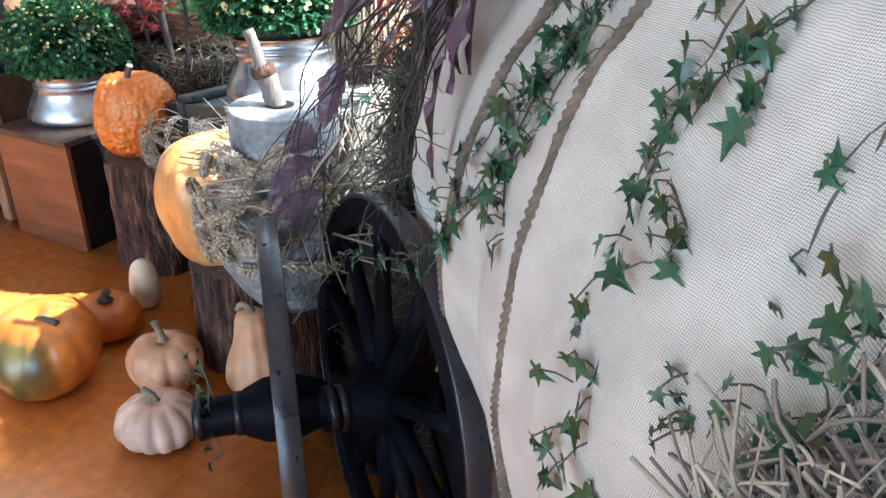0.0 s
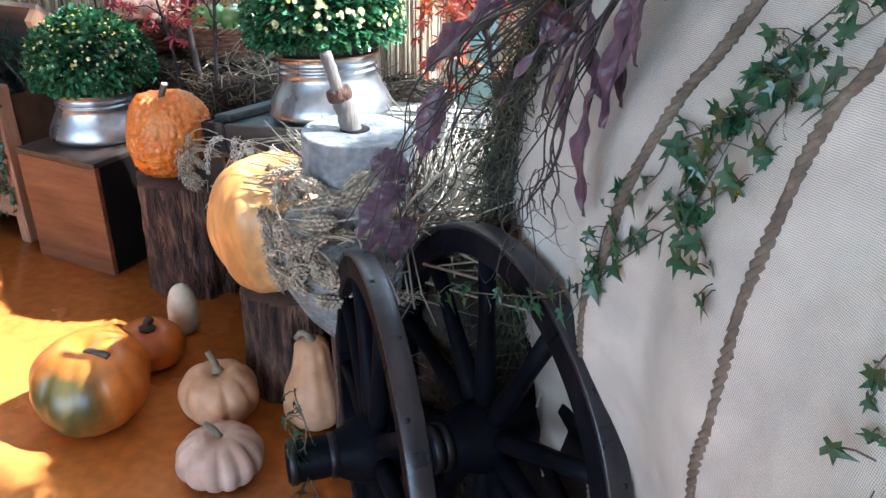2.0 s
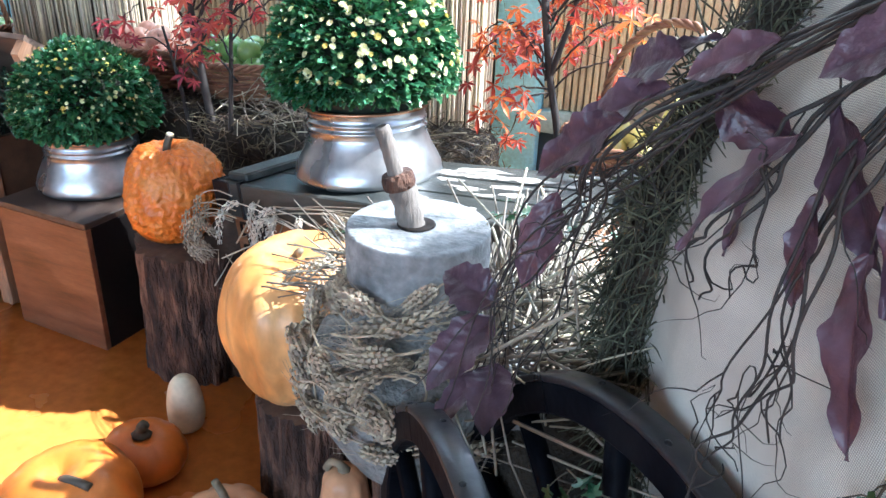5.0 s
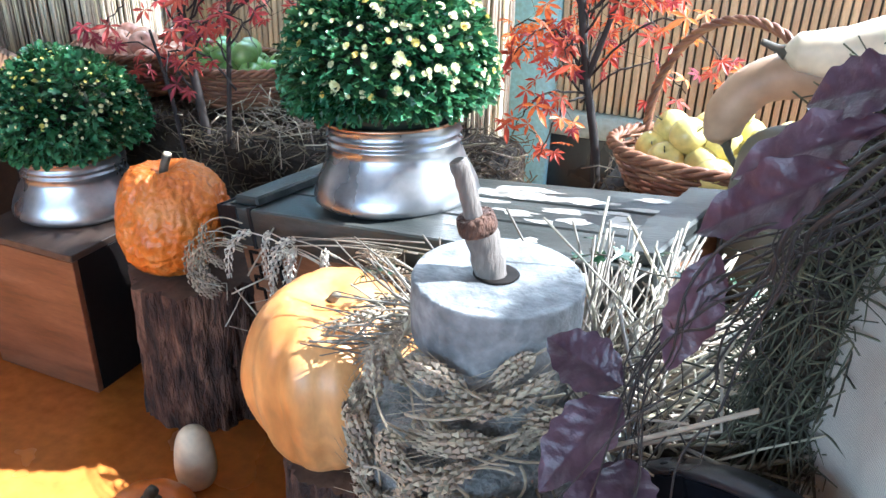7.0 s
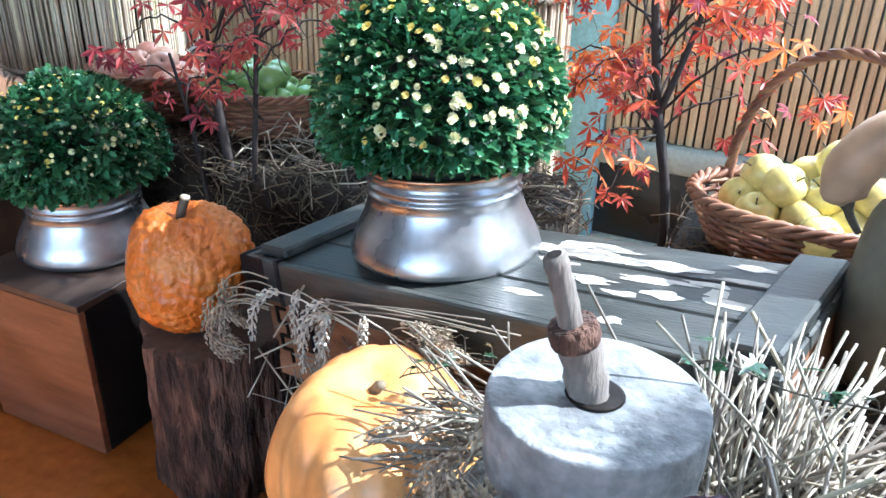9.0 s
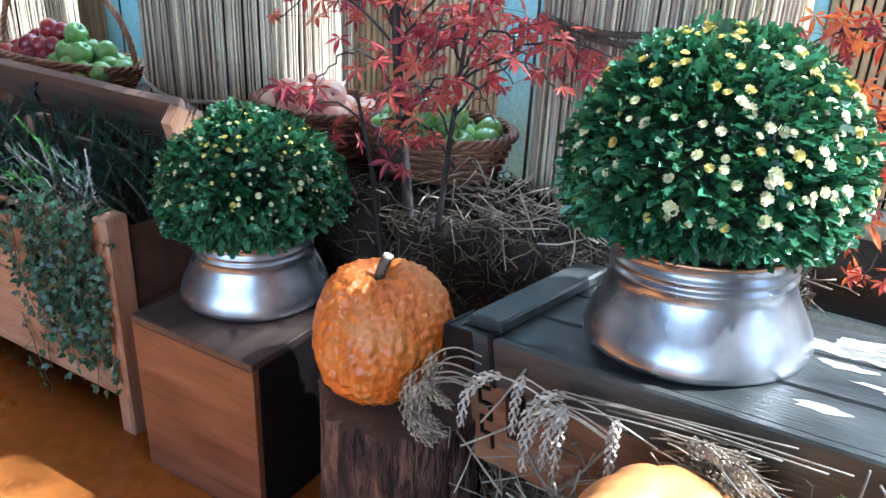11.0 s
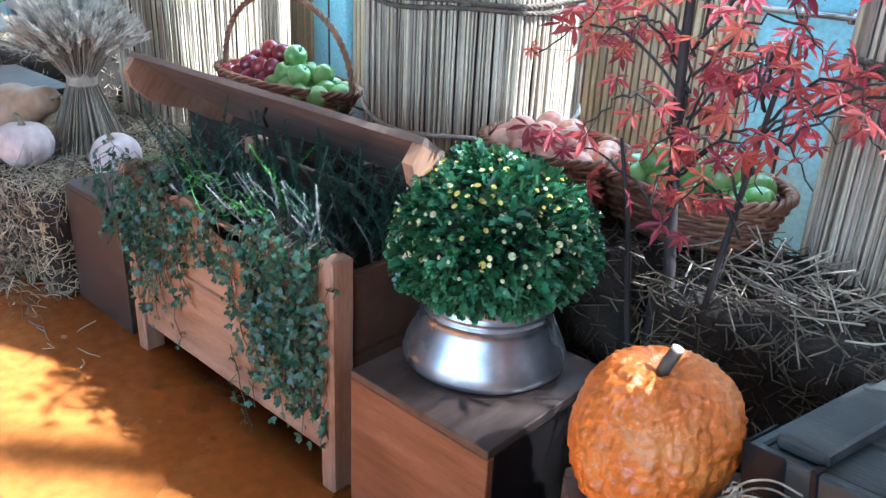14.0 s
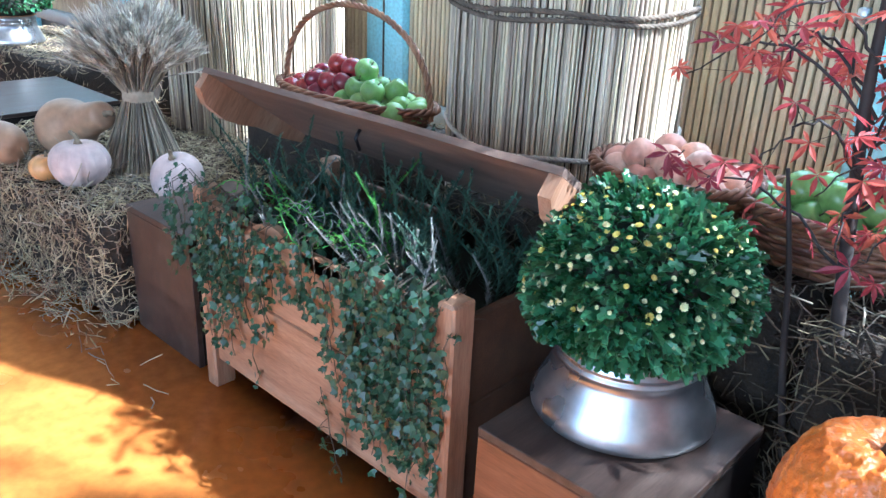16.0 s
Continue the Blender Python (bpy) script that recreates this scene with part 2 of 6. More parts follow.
M_PETAL = surf("cream_petal", [(0.70, 0.66, 0.32), (0.80, 0.78, 0.52)], 30, 0.55, 0.1, rnd=0.15, trans=0.2)
M_PETALY = surf("yellow_petal", [(0.62, 0.50, 0.09), (0.78, 0.66, 0.22)], 30, 0.55, 0.1, rnd=0.2, trans=0.2)
M_SOILSHADE = surf("soil_and_leaf_shade", [(0.012, 0.016, 0.009), (0.02, 0.026, 0.014)], 12, 0.95, 0.5)
M_IVY = surf("ivy_leaf", [(0.013, 0.046, 0.021), (0.028, 0.082, 0.036), (0.055, 0.125, 0.055)], 14, 0.30, 0.15, rnd=0.45, trans=0.12)
M_IVYS = surf("small_ivy_leaf", [(0.015, 0.048, 0.022), (0.045, 0.105, 0.048)], 14, 0.4, 0.15, rnd=0.5, island=True, trans=0.15)
M_DRYROOT = surf("dry_root", [(0.17, 0.135, 0.10), (0.34, 0.28, 0.22)], 12, 0.85, 0.2, rnd=0.5, island=True)
M_STEM = surf("vine_stem", [(0.055, 0.045, 0.032), (0.12, 0.10, 0.07)], 14, 0.7, 0.3)
M_TWIG = surf("dark_twig", [(0.014, 0.010, 0.009), (0.035, 0.026, 0.022)], 14, 0.7, 0.3)
M_PURPLE = surf("purple_leaf", [(0.030, 0.010, 0.018), (0.070, 0.034, 0.052), (0.115, 0.078, 0.112)], 1.6, 0.34, 0.25, fine=7, rnd=0.35, trans=0.08, dist=0.02)
M_MAPLE = surf("red_maple_leaf", [(0.30, 0.026, 0.028), (0.43, 0.068, 0.060), (0.52, 0.15, 0.12)], 6, 0.5, 0.15, rnd=0.35, trans=0.5)
M_MAPLE2 = surf("orange_maple_leaf", [(0.48, 0.05, 0.025), (0.62, 0.13, 0.04), (0.66, 0.26, 0.05)], 6, 0.5, 0.15, rnd=0.35, trans=0.35)
M_HEATHER = surf("heather_green", [(0.025, 0.07, 0.045), (0.06, 0.12, 0.075)], 9, 0.7, 0.2, rnd=0.4, island=True)
M_HEATHERG = surf("grey_heather", [(0.15, 0.16, 0.15), (0.27, 0.28, 0.26)], 9, 0.7, 0.2, rnd=0.4, island=True)
M_FERN = surf("bright_green_heather", [(0.06, 0.22, 0.04), (0.13, 0.36, 0.07)], 9, 0.6, 0.2, rnd=0.3, island=True, trans=0.2)
M_WICKER = surf("brown_wicker", [(0.085, 0.032, 0.017), (0.19, 0.08, 0.042), (0.27, 0.13, 0.07)], 9, 0.5, 0.25, rnd=0.25, island=True)
M_PUMPWART = surf("warty_orange_rind", [(0.46, 0.10, 0.008), (0.58, 0.155, 0.014), (0.62, 0.24, 0.05)], 9, 0.38, 0.9, fine=60, dist=0.010, coat=0.2)
M_PUMPTALL = surf("pale_orange_rind", [(0.52, 0.19, 0.045), (0.60, 0.275, 0.085), (0.67, 0.39, 0.16)], 3.5, 0.4, 0.12, stretch=(2, 2, 0.8), fine=22, coat=0.1)
M_PUMPGREEN = surf("orange_rind", [(0.46, 0.10, 0.010), (0.58, 0.17, 0.022), (0.64, 0.24, 0.05)], 3, 0.36, 0.12, fine=22, coat=0.15)
M_PUMPSMALL = surf("deep_orange_rind", [(0.50, 0.12, 0.012), (0.60, 0.18, 0.025)], 4, 0.36, 0.12, fine=22, coat=0.15)
M_BUTTER = surf("pinkish_tan_rind", [(0.42, 0.20, 0.095), (0.55, 0.30, 0.16), (0.60, 0.38, 0.24)], 4, 0.5, 0.12, fine=24)
M_PALEP = surf("dusty_pink_rind", [(0.42, 0.25, 0.17), (0.54, 0.36, 0.27), (0.62, 0.47, 0.39)], 5, 0.55, 0.15, fine=24)
M_LAV = surf("greyish_pink_rind", [(0.46, 0.36, 0.33), (0.60, 0.50, 0.46)], 5, 0.6, 0.15, fine=24)
M_CREAM = surf("cream_gourd_rind", [(0.62, 0.52, 0.36), (0.74, 0.66, 0.50)], 5, 0.5, 0.1, fine=24)
M_TANG = surf("tan_gourd_rind", [(0.33, 0.20, 0.115), (0.45, 0.305, 0.19)], 4, 0.5, 0.12, fine=24)
M_GREYG = surf("grey_green_rind", [(0.12, 0.115, 0.085), (0.21, 0.20, 0.15)], 4, 0.5, 0.15, fine=24)
M_PSTEM = surf("pumpkin_stalk", [(0.13, 0.10, 0.06), (0.26, 0.21, 0.14)], 20, 0.8, 0.5)
M_PSTEMD = surf("dark_stalk", [(0.045, 0.035, 0.025), (0.10, 0.085, 0.06)], 20, 0.6, 0.5)
M_APPLEY = surf("yellow_apple_skin", [(0.62, 0.50, 0.14), (0.70, 0.62, 0.24)], 6, 0.33, 0.05, rnd=0.12, coat=0.2)
M_APPLER = surf("red_apple_skin", [(0.16, 0.012, 0.018), (0.30, 0.03, 0.035)], 6, 0.28, 0.05, rnd=0.25, coat=0.3)
M_APPLEG = surf("green_apple_skin", [(0.13, 0.28, 0.06), (0.24, 0.40, 0.12)], 6, 0.3, 0.05, rnd=0.15, coat=0.3)
M_POME = surf("pink_fruit_skin", [(0.60, 0.20, 0.13), (0.70, 0.42, 0.30), (0.74, 0.55, 0.42)], 7, 0.4, 0.05, rnd=0.15, coat=0.1)


def burlap_material():
    """Woven sacking: two crossed thread waves over blotched beige."""
    m = surf("beige_burlap", [(0.62, 0.56, 0.475), (0.71, 0.655, 0.57), (0.78, 0.73, 0.645)], 2.6, 0.95, 0.0, fine=11)
    nodes, links = m.node_tree.nodes, m.node_tree.links
    uv = nodes.new("ShaderNodeTexCoord")
    waves = []
    for axis in ("X", "Y"):
        w = nodes.new("ShaderNodeTexWave")
        w.bands_direction = axis
        w.inputs["Scale"].default_value, w.inputs["Distortion"].default_value, w.inputs["Detail"].default_value, w.inputs["Detail Scale"].default_value = 150, 5.0, 2.0, 0.5
        links.new(uv.outputs["UV"], w.inputs[0])
        waves.append(w)
    add = nodes.new("ShaderNodeMath")
    add.operation = "ADD"
    links.new(waves[0].outputs["Fac"], add.inputs[0])
    links.new(waves[1].outputs["Fac"], add.inputs[1])
    gap = nodes.new("ShaderNodeMapRange")
    gap.inputs[1].default_value, gap.inputs[2].default_value, gap.inputs[3].default_value, gap.inputs[4].default_value = 0.3, 1.7, 0.50, 0.98
    links.new(add.outputs[0], gap.inputs[0])
    tint = nodes.new("ShaderNodeHueSaturation")
    b = nodes["Principled BSDF"]
    links.new(b.inputs["Base Color"].links[0].from_socket, tint.inputs["Color"])
    links.new(gap.outputs[0], tint.inputs["Value"])
    links.new(tint.outputs[0], b.inputs["Base Color"])
    bp = nodes.new("ShaderNodeBump")
    bp.inputs["Strength"].default_value, bp.inputs["Distance"].default_value = 0.55, 0.002
    links.new(add.outputs[0], bp.inputs["Height"])
    links.new(bp.outputs[0], nodes["Principled BSDF"].inputs["Normal"])
    return m


M_BURLAP = burlap_material()


def glass_material():
    m = bpy.data.materials.new("window_glass")
    m.use_nodes = True
    nodes, links = m.node_tree.nodes, m.node_tree.links
    g = nodes.new("ShaderNodeBsdfGlossy")
    g.inputs["Roughness"].default_value = 0.02
    t = nodes.new("ShaderNodeBsdfTransparent")
    f = nodes.new("ShaderNodeFresnel")
    f.inputs[0].default_value = 1.45
    mix = nodes.new("ShaderNodeMixShader")
    links.new(f.outputs[0], mix.inputs[0])
    links.new(t.outputs[0], mix.inputs[1])
    links.new(g.outputs[0], mix.inputs[2])
    links.new(mix.outputs[0], nodes["Material Output"].inputs[0])
    return m


M_GLASS = glass_material()


def green_patch():
    """Orange rind with one dark green weathered patch."""
    m = M_PUMPGREEN
    nodes, links = m.node_tree.nodes, m.node_tree.links
    tc = nodes.new("ShaderNodeTexCoord")
    d = nodes.new("ShaderNodeVectorMath")
    d.operation = "DISTANCE"
    d.inputs[1].default_value = (0.08, -0.125, 0.135)
    links.new(tc.outputs["Object"], d.inputs[0])
    n = nodes.new("ShaderNodeTexNoise")
    n.inputs["Scale"].default_value, n.inputs["Detail"].default_value = 16, 6
    links.new(tc.outputs["Object"], n.inputs[0])
    s = nodes.new("ShaderNodeMath")
    s.operation = "MULTIPLY_ADD"
    s.inputs[1].default_value = 0.10
    links.new(n.outputs[0], s.inputs[0])
    links.new(d.outputs["Value"], s.inputs[2])
    mr = nodes.new("ShaderNodeMapRange")
    mr.inputs[1].default_value, mr.inputs[2].default_value, mr.inputs[3].default_value, mr.inputs[4].default_value = 0.125, 0.215, 0.92, 0.0
    links.new(s.outputs[0], mr.inputs[0])
    mix = nodes.new("ShaderNodeMix")
    mix.data_type = "RGBA"
    b = nodes["Principled BSDF"]
    src = b.inputs["Base Color"].links[0].from_socket
    links.new(mr.outputs[0], mix.inputs[0])
    links.new(src, mix.inputs[6])
    mix.inputs[7].default_value = (0.030, 0.048, 0.012, 1)
    links.new(mix.outputs[2], b.inputs["Base Color"])


green_patch()

# ---- the large structure ----
YW = 4.05     # inner face of the glazed wall
part("floor", block(-13, 6, -5, YW + 0.3, -0.1, 0, 0), M_FLOOR, label="glossy orange vinyl floor", kind="structure")
ground = Geo().add([(-900, -900, -0.12), (900, -900, -0.12), (900, 900, -0.12), (-900, 900, -0.12)], [(0, 1, 2, 3)])
part("ground", ground, M_PAVE, label="grey outdoor paving beyond the windows", kind="structure")
part("ceiling", block(-13.2, 6.2, -5.2, YW + 0.3, 8.402, 8.55, 0), M_CEIL, label="plain pale ceiling", kind="structure")
part("wall_west", block(-13.2, -13, -5, YW + 0.3, -0.1, 8.4, 0), M_WALL, label="plain pale wall", kind="structure")
# unseen wall; its opening is added for the fill from behind
g = block(-13.2, -6, -5.2, -5.0, -0.1, 8.4, 0)
g.join(block(3, 6.2, -5.2, -5.0, -0.1, 8.4, 0)).join(block(-6, 3, -5.2, -5.0, -0.1, 0.8, 0)).join(block(-6, 3, -5.2, -5.0, 3.6, 8.4, 0))
part("wall_south", g, M_WALL, label="unseen pale wall, its wide opening added to let light in", kind="structure")
# unseen wall; left open above the sill to admit the sun
g = block(6, 6.2, -5, 0.2, -0.1, 8.4, 0)
g.join(block(6, 6.2, 0.2, YW + 0.3, -0.1, 0.5, 0))
part("wall_east", g, M_WALL, label="unseen pale wall, its wide opening added to let light in", kind="structure")


def glazed_wall():
    """Light blue posts and rails with panes between, from the floor up."""
    posts = [(-12.0, 0.2), (-10.0, 0.2), (-8.2, 0.2), (-6.9, 0.16), (-5.23, 0.27), (-4.0, 0.10), (-2.795, 0.30), (-1.92, 0.22), (-0.2, 0.15), (5.9, 0.2)]
    wall = thing("window_1", pose(0, YW, 0), "glazed wall with light blue painted frames", "window", kind="structure")
    for x, w in posts:
        part("post", block(x - w / 2, x + w / 2, 0.0, 0.12, 0, 8.4, 0.006), M_BLUE, wall)
    for (x0, w0), (x1, w1) in zip(posts, posts[1:]):
        a, b = x0 + w0 / 2, x1 - w1 / 2
        part("rail", block(a, b, 0.0, 0.11, 0.40, 0.50, 0.006), M_SILL, wall, "grey-blue painted rail")
        part("rail", block(a, b, 0.01, 0.11, 0.0, 0.09, 0.006), M_SILL, wall, "grey-blue painted rail")
        part("rail", block(a, b, 0.0, 0.10, 1.19, 1.30, 0.006), M_BLUE, wall)
        part("rail", block(a, b, 0.02, 0.10, 8.3, 8.4, 0.006), M_BLUE, wall)
        pane = part("pane", block(a, b, 0.05, 0.058, 1.30, 8.3, 0), M_GLASS, wall, "clear glass pane")
        pane.visible_shadow = False
        part("panel", block(a, b, 0.04, 0.07, 0.09, 0.40, 0.003), M_DARK, wall, "dark lower panel")
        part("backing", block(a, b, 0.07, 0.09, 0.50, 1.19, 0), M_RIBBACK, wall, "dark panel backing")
        g = Geo()
        x = a + 0.004
        while x < min(b, 0.6) - 0.03:
            w = 0.020 + 0.006 * rng.random()
            g.join(block(x, x + w, 0.045 - 0.004 * rng.random(), 0.069, 0.502, 1.188, 0.004))
            x += w + 0.008
        if g.v:
            part("slats", g, M_RIB, wall, "upright bamboo slats", smooth=False, kind="stuff")
    for x in (-5.23, -2.795):
        part("gap", block(x - 0.006, x + 0.006, -0.003, 0.001, 0.02, 2.2, 0), M_DARK, wall, "dark gap between two door leaves")
    lock = part("bolt_rail", tube([(-3.0, -0.04, 1.13), (-2.62, -0.04, 1.13)], 0.012, 10), M_TIN, wall, "steel push bar")
    for x in (-2.98, -2.80, -2.64):
        part("bracket", block(x - 0.015, x + 0.015, -0.05, 0.0, 1.11, 1.16, 0.004), M_TIN, lock)


glazed_wall()


# ---- pumpkins and gourds ----
def pumpkin_geo(r, h, ribs, depth, top_dip=0.12, bottom=0.9, warts=0.0, sq=0.85, segs=72, rows=26, seed=0):
    """A ribbed body of radius r and height h, standing on z = 0."""
    g = Geo()
    verts = []
    off = Vector((seed * 3.1, seed * 1.7, seed * 0.9))
    for i in range(rows + 1):
        ph = math.pi * i / rows
        for k in range(segs):
            a = math.tau * k / segs
            s = max(0.0, math.sin(ph)) ** sq
            valley = 1 - depth * (1 - abs(math.sin(ribs * a / 2 + seed))) ** 1.6 * (0.35 + 0.65 * math.sin(ph))
            rr = r * s * valley
            z = h * 0.5 * (1 + math.cos(ph))
            near = max(0.0, 1 - s * 1.9)
            z += (-top_dip * h * near ** 1.5) if ph < 1.57 else (0.06 * h * near)
            p = Vector((rr * math.cos(a), rr * math.sin(a), z))
            w = noise.noise(p * 5 + off) * 0.03 * r / 0.15
            if warts:
                q = (1 - 2.2 * abs(noise.noise(p * 38 + off))) * 0.8 + noise.noise(p * 80 + off) + 0.5 * noise.noise(p * 150 + off)
                w += warts * max(-0.5, q) * (0.6 + 0.5 * noise.noise(p * 7))
            p += Vector((math.cos(a) * math.sin(ph), math.sin(a) * math.sin(ph), math.cos(ph))) * w
            verts.append(p)
    faces = [(i * segs + k, i * segs + (k + 1) % segs, (i + 1) * segs + (k + 1) % segs, (i + 1) * segs + k) for i in range(rows) for k in range(segs)]
    low = min(p.z for p in verts)
    return g.add([p - Vector((0, 0, low)) for p in verts], [f[::-1] for f in faces])


def stalk_geo(points, r0, r1):
    line = smooth_line(points, 10)
    n = len(line)
    radii = []
    for i in range(n):
        f = i / (n - 1)
        flare = 1.0 + 0.9 * max(0, 0.3 - f) / 0.3
        radii.append((r0 + (r1 - r0) * f) * flare)
    return tube(line, radii, 7)


def pumpkin(name, m, label, mat, r, h, ribs, depth, stem, stem_mat, r0=0.012, r1=0.011, category="pumpkin", group="", tip=False, **kw):
    p = thing(name, m, label, category, group)
    part("rind", pumpkin_geo(r, h, ribs, depth, **kw), mat, p)
    st = part("stem", stalk_geo(stem, r0, r1), stem_mat, p, "dry stalk")
    if tip:
        a, b = Vector(stem[-2]), Vector(stem[-1])
        d = (b - a).normalized()
        part("cut_end", tube([b - d * 0.002, b + d * 0.003, b + d * 0.004], [r1 * 1.03, r1 * 0.95, r1 * 0.5], 9), M_CREAM, st, "pale cut end")
    return p


def pear_gourd(name, m, label, mat, profile, stem, group="", ribs=10, depth=0.05, category="gourd", stem_mat=None):
    p = thing(name, m, label, category, group)
    prof = [(max(0.001, v.x), v.z) for v in smooth_line([(r, 0, z) for r, z in profile], 26)]
    part("rind", revolve(prof, 48, lambda a, u: 1 - depth * (1 - abs(math.sin(ribs * a / 2))) ** 1.5), mat, p)
    if stem:
        part("stem", stalk_geo(stem, 0.010, 0.009), stem_mat or M_PSTEM, p, "dry stalk")
    return p


FL = "pumpkins on the floor"
pumpkin("pumpkin", pose(-1.995, 1.65, 0, 3, -2, -20), "large orange pumpkin with a dark green patch on the floor", M_PUMPGREEN, 0.152, 0.262, 11, 0.06,
        [(0, 0, 0.205), (0.03, 0.0, 0.235), (0.065, 0.015, 0.238), (0.09, 0.03, 0.23)], M_PSTEMD, 0.009, 0.010, group=FL, seed=1)
pumpkin("pumpkin", pose(-2.058, 1.90, 0, 0, 3, 10), "small bright orange pumpkin with a star-shaped dark stalk", M_PUMPSMALL, 0.105, 0.155, 10, 0.04,
        [(0, 0, 0.135), (0.002, 0, 0.155), (0.01, 0.004, 0.168)], M_PSTEMD, 0.014, 0.014, group=FL, seed=2)
pear_gourd("gourd", pose(-2.10, 2.10, 0, 0, 0, 0), "smooth cream gourd standing behind the orange pumpkin", M_CREAM,
           [(0.0, 0), (0.035, 0.003), (0.05, 0.04), (0.048, 0.10), (0.036, 0.15), (0.015, 0.172), (0, 0.174)], None, FL, 1, 0.0)
pumpkin("pumpkin", pose(-1.685, 1.79, 0, 0, 0, 0), "ribbed tan pumpkin with a curved stalk on the floor", M_BUTTER, 0.115, 0.19, 9, 0.11,
        [(0, 0, 0.165), (-0.005, 0.0, 0.19), (-0.02, -0.005, 0.225)], M_PSTEM, 0.010, 0.009, group=FL, seed=3)
pumpkin("pumpkin", pose(-1.538, 1.612, 0, 0, 0, 40), "small dusty pink ribbed pumpkin on the floor", M_PALEP, 0.105, 0.145, 13, 0.13,
        [(0, 0, 0.125), (-0.005, 0.003, 0.145), (-0.03, 0.01, 0.165)], M_PSTEM, 0.008, 0.008, group=FL, seed=4)
pear_gourd("gourd", pose(-1.445, 1.90, 0, 0, 0, 0), "tall tan ribbed butternut gourd on the floor", M_BUTTER,
           [(0.0, 0), (0.05, 0.004), (0.088, 0.05), (0.085, 0.11), (0.062, 0.17), (0.052, 0.22), (0.045, 0.26), (0.02, 0.275), (0, 0.272)],
           [(0, 0, 0.265), (-0.01, 0, 0.285), (-0.03, -0.004, 0.288), (-0.04, -0.01, 0.27)], FL, 10, 0.07)


def stump(m, r, h, label, seed, ledges=0.05):
    """A sawn log with deep bark furrows."""
    s = thing("tree_stump", m, label, "tree stump", "sawn log stands")
    off = seed * 7.3

    def wave(a, u):
        p = Vector((math.cos(a) * 3 + off, math.sin(a) * 3, u * 0.8))
        q = Vector((math.cos(a) * 14 + off, math.sin(a) * 14, u * 2.0))
        furrow = abs(noise.noise(q))
        return 1 + ledges * noise.noise(p) + 0.045 * noise.noise(q * 0.6) - 0.11 * max(0, 0.16 - furrow) / 0.16 + 0.03 * noise.noise(q * 2)

    prof = [(r * (1.04 - 0.04 * i / 14), h * i / 14) for i in range(15)]
    g = revolve(prof, 120, wave)
    part("bark", g, M_BARK, s, "dark furrowed bark")
    rim = [Vector(g.v[14 * 120 + k]) for k in range(120)]
    c = Geo()
    verts = [p for p in rim]
    for f in (0.9, 0.5, 0.12):
        verts += [Vector((p.x * f, p.y * f, h + 0.004 + 0.003 * noise.noise(p * 9 * f))) for p in rim]
    faces = [(i * 120 + k, i * 120 + (k + 1) % 120, (i + 1) * 120 + (k + 1) % 120, (i + 1) * 120 + k) for i in range(3) for k in range(120)]
    faces.append(tuple(range(360, 480)))
    part("cut_face", c.add(verts, faces), M_CUT, s, "dark sawn end")
    return s


stump(pose(-2.305, 2.425, 0), 0.185, 0.42, "thick sawn log stump with furrowed dark bark", 1, 0.09)
stump(pose(-1.62, 2.06, 0), 0.145, 0.33, "sawn log stump with furrowed brown bark", 2)
pumpkin("pumpkin", pose(-2.333, 2.390, 0.420, 0, -3, 60), "warty deep orange pumpkin on a log stump", M_PUMPWART, 0.137, 0.297, 9, 0.045,
        [(0, 0, 0.258), (0.002, -0.004, 0.285), (0.016, -0.012, 0.322)], M_PSTEMD, 0.012, 0.011, warts=0.0085, seed=6, segs=190, rows=90, top_dip=0.10, sq=0.72, tip=True)
pumpkin("pumpkin", pose(-1.65, 2.045, 0.335, 0, 0, 10), "tall pale orange ribbed pumpkin on a log stump", M_PUMPTALL, 0.18, 0.38, 12, 0.085,
        [(0, 0, 0.330), (0.004, -0.002, 0.345), (0.014, -0.008, 0.355)], M_PSTEM, 0.011, 0.008, seed=8, top_dip=0.09, sq=0.72, rows=34)


# ---- plinth boxes ----
def plinth(x0, x1, y0, y1, h, label, front=None):
    s = thing("plinth_box", pose(x0, y0, 0), label, "box", "laminate plinth boxes")
    w, d = x1 - x0, y1 - y0
    part("front_panel", block(0, w, 0, 0.02, 0, h - 0.021, 0.002), front or M_LAMWOOD, s, "wood-grain front", smooth=False)
    part("top_panel", block(0, w, 0, d, h - 0.02, h, 0.002), M_LAMTOP, s, "dark wood-grain top", smooth=False)
    # sides and back near-black: their shade is put into the colour
    part("side_panel", block(0, 0.02, 0.021, d, 0, h - 0.021, 0.002), M_SHADEBLACK, s, smooth=False)
    part("side_panel", block(w - 0.02, w, 0.021, d, 0, h - 0.021, 0.002), M_SHADEBLACK, s, smooth=False)
    part("back_panel", block(0.021, w - 0.021, d - 0.02, d, 0, h - 0.021, 0.002), M_SHADEBLACK, s, smooth=False)
    return s


plinth(-2.99, -2.597, 2.268, 2.69, 0.447, "square wood-grain plinth box with a dark top")
plinth(-4.60, -4.20, 2.335, 2.75, 0.45, "square wood-grain plinth box beside the chest", M_LAMTOP)


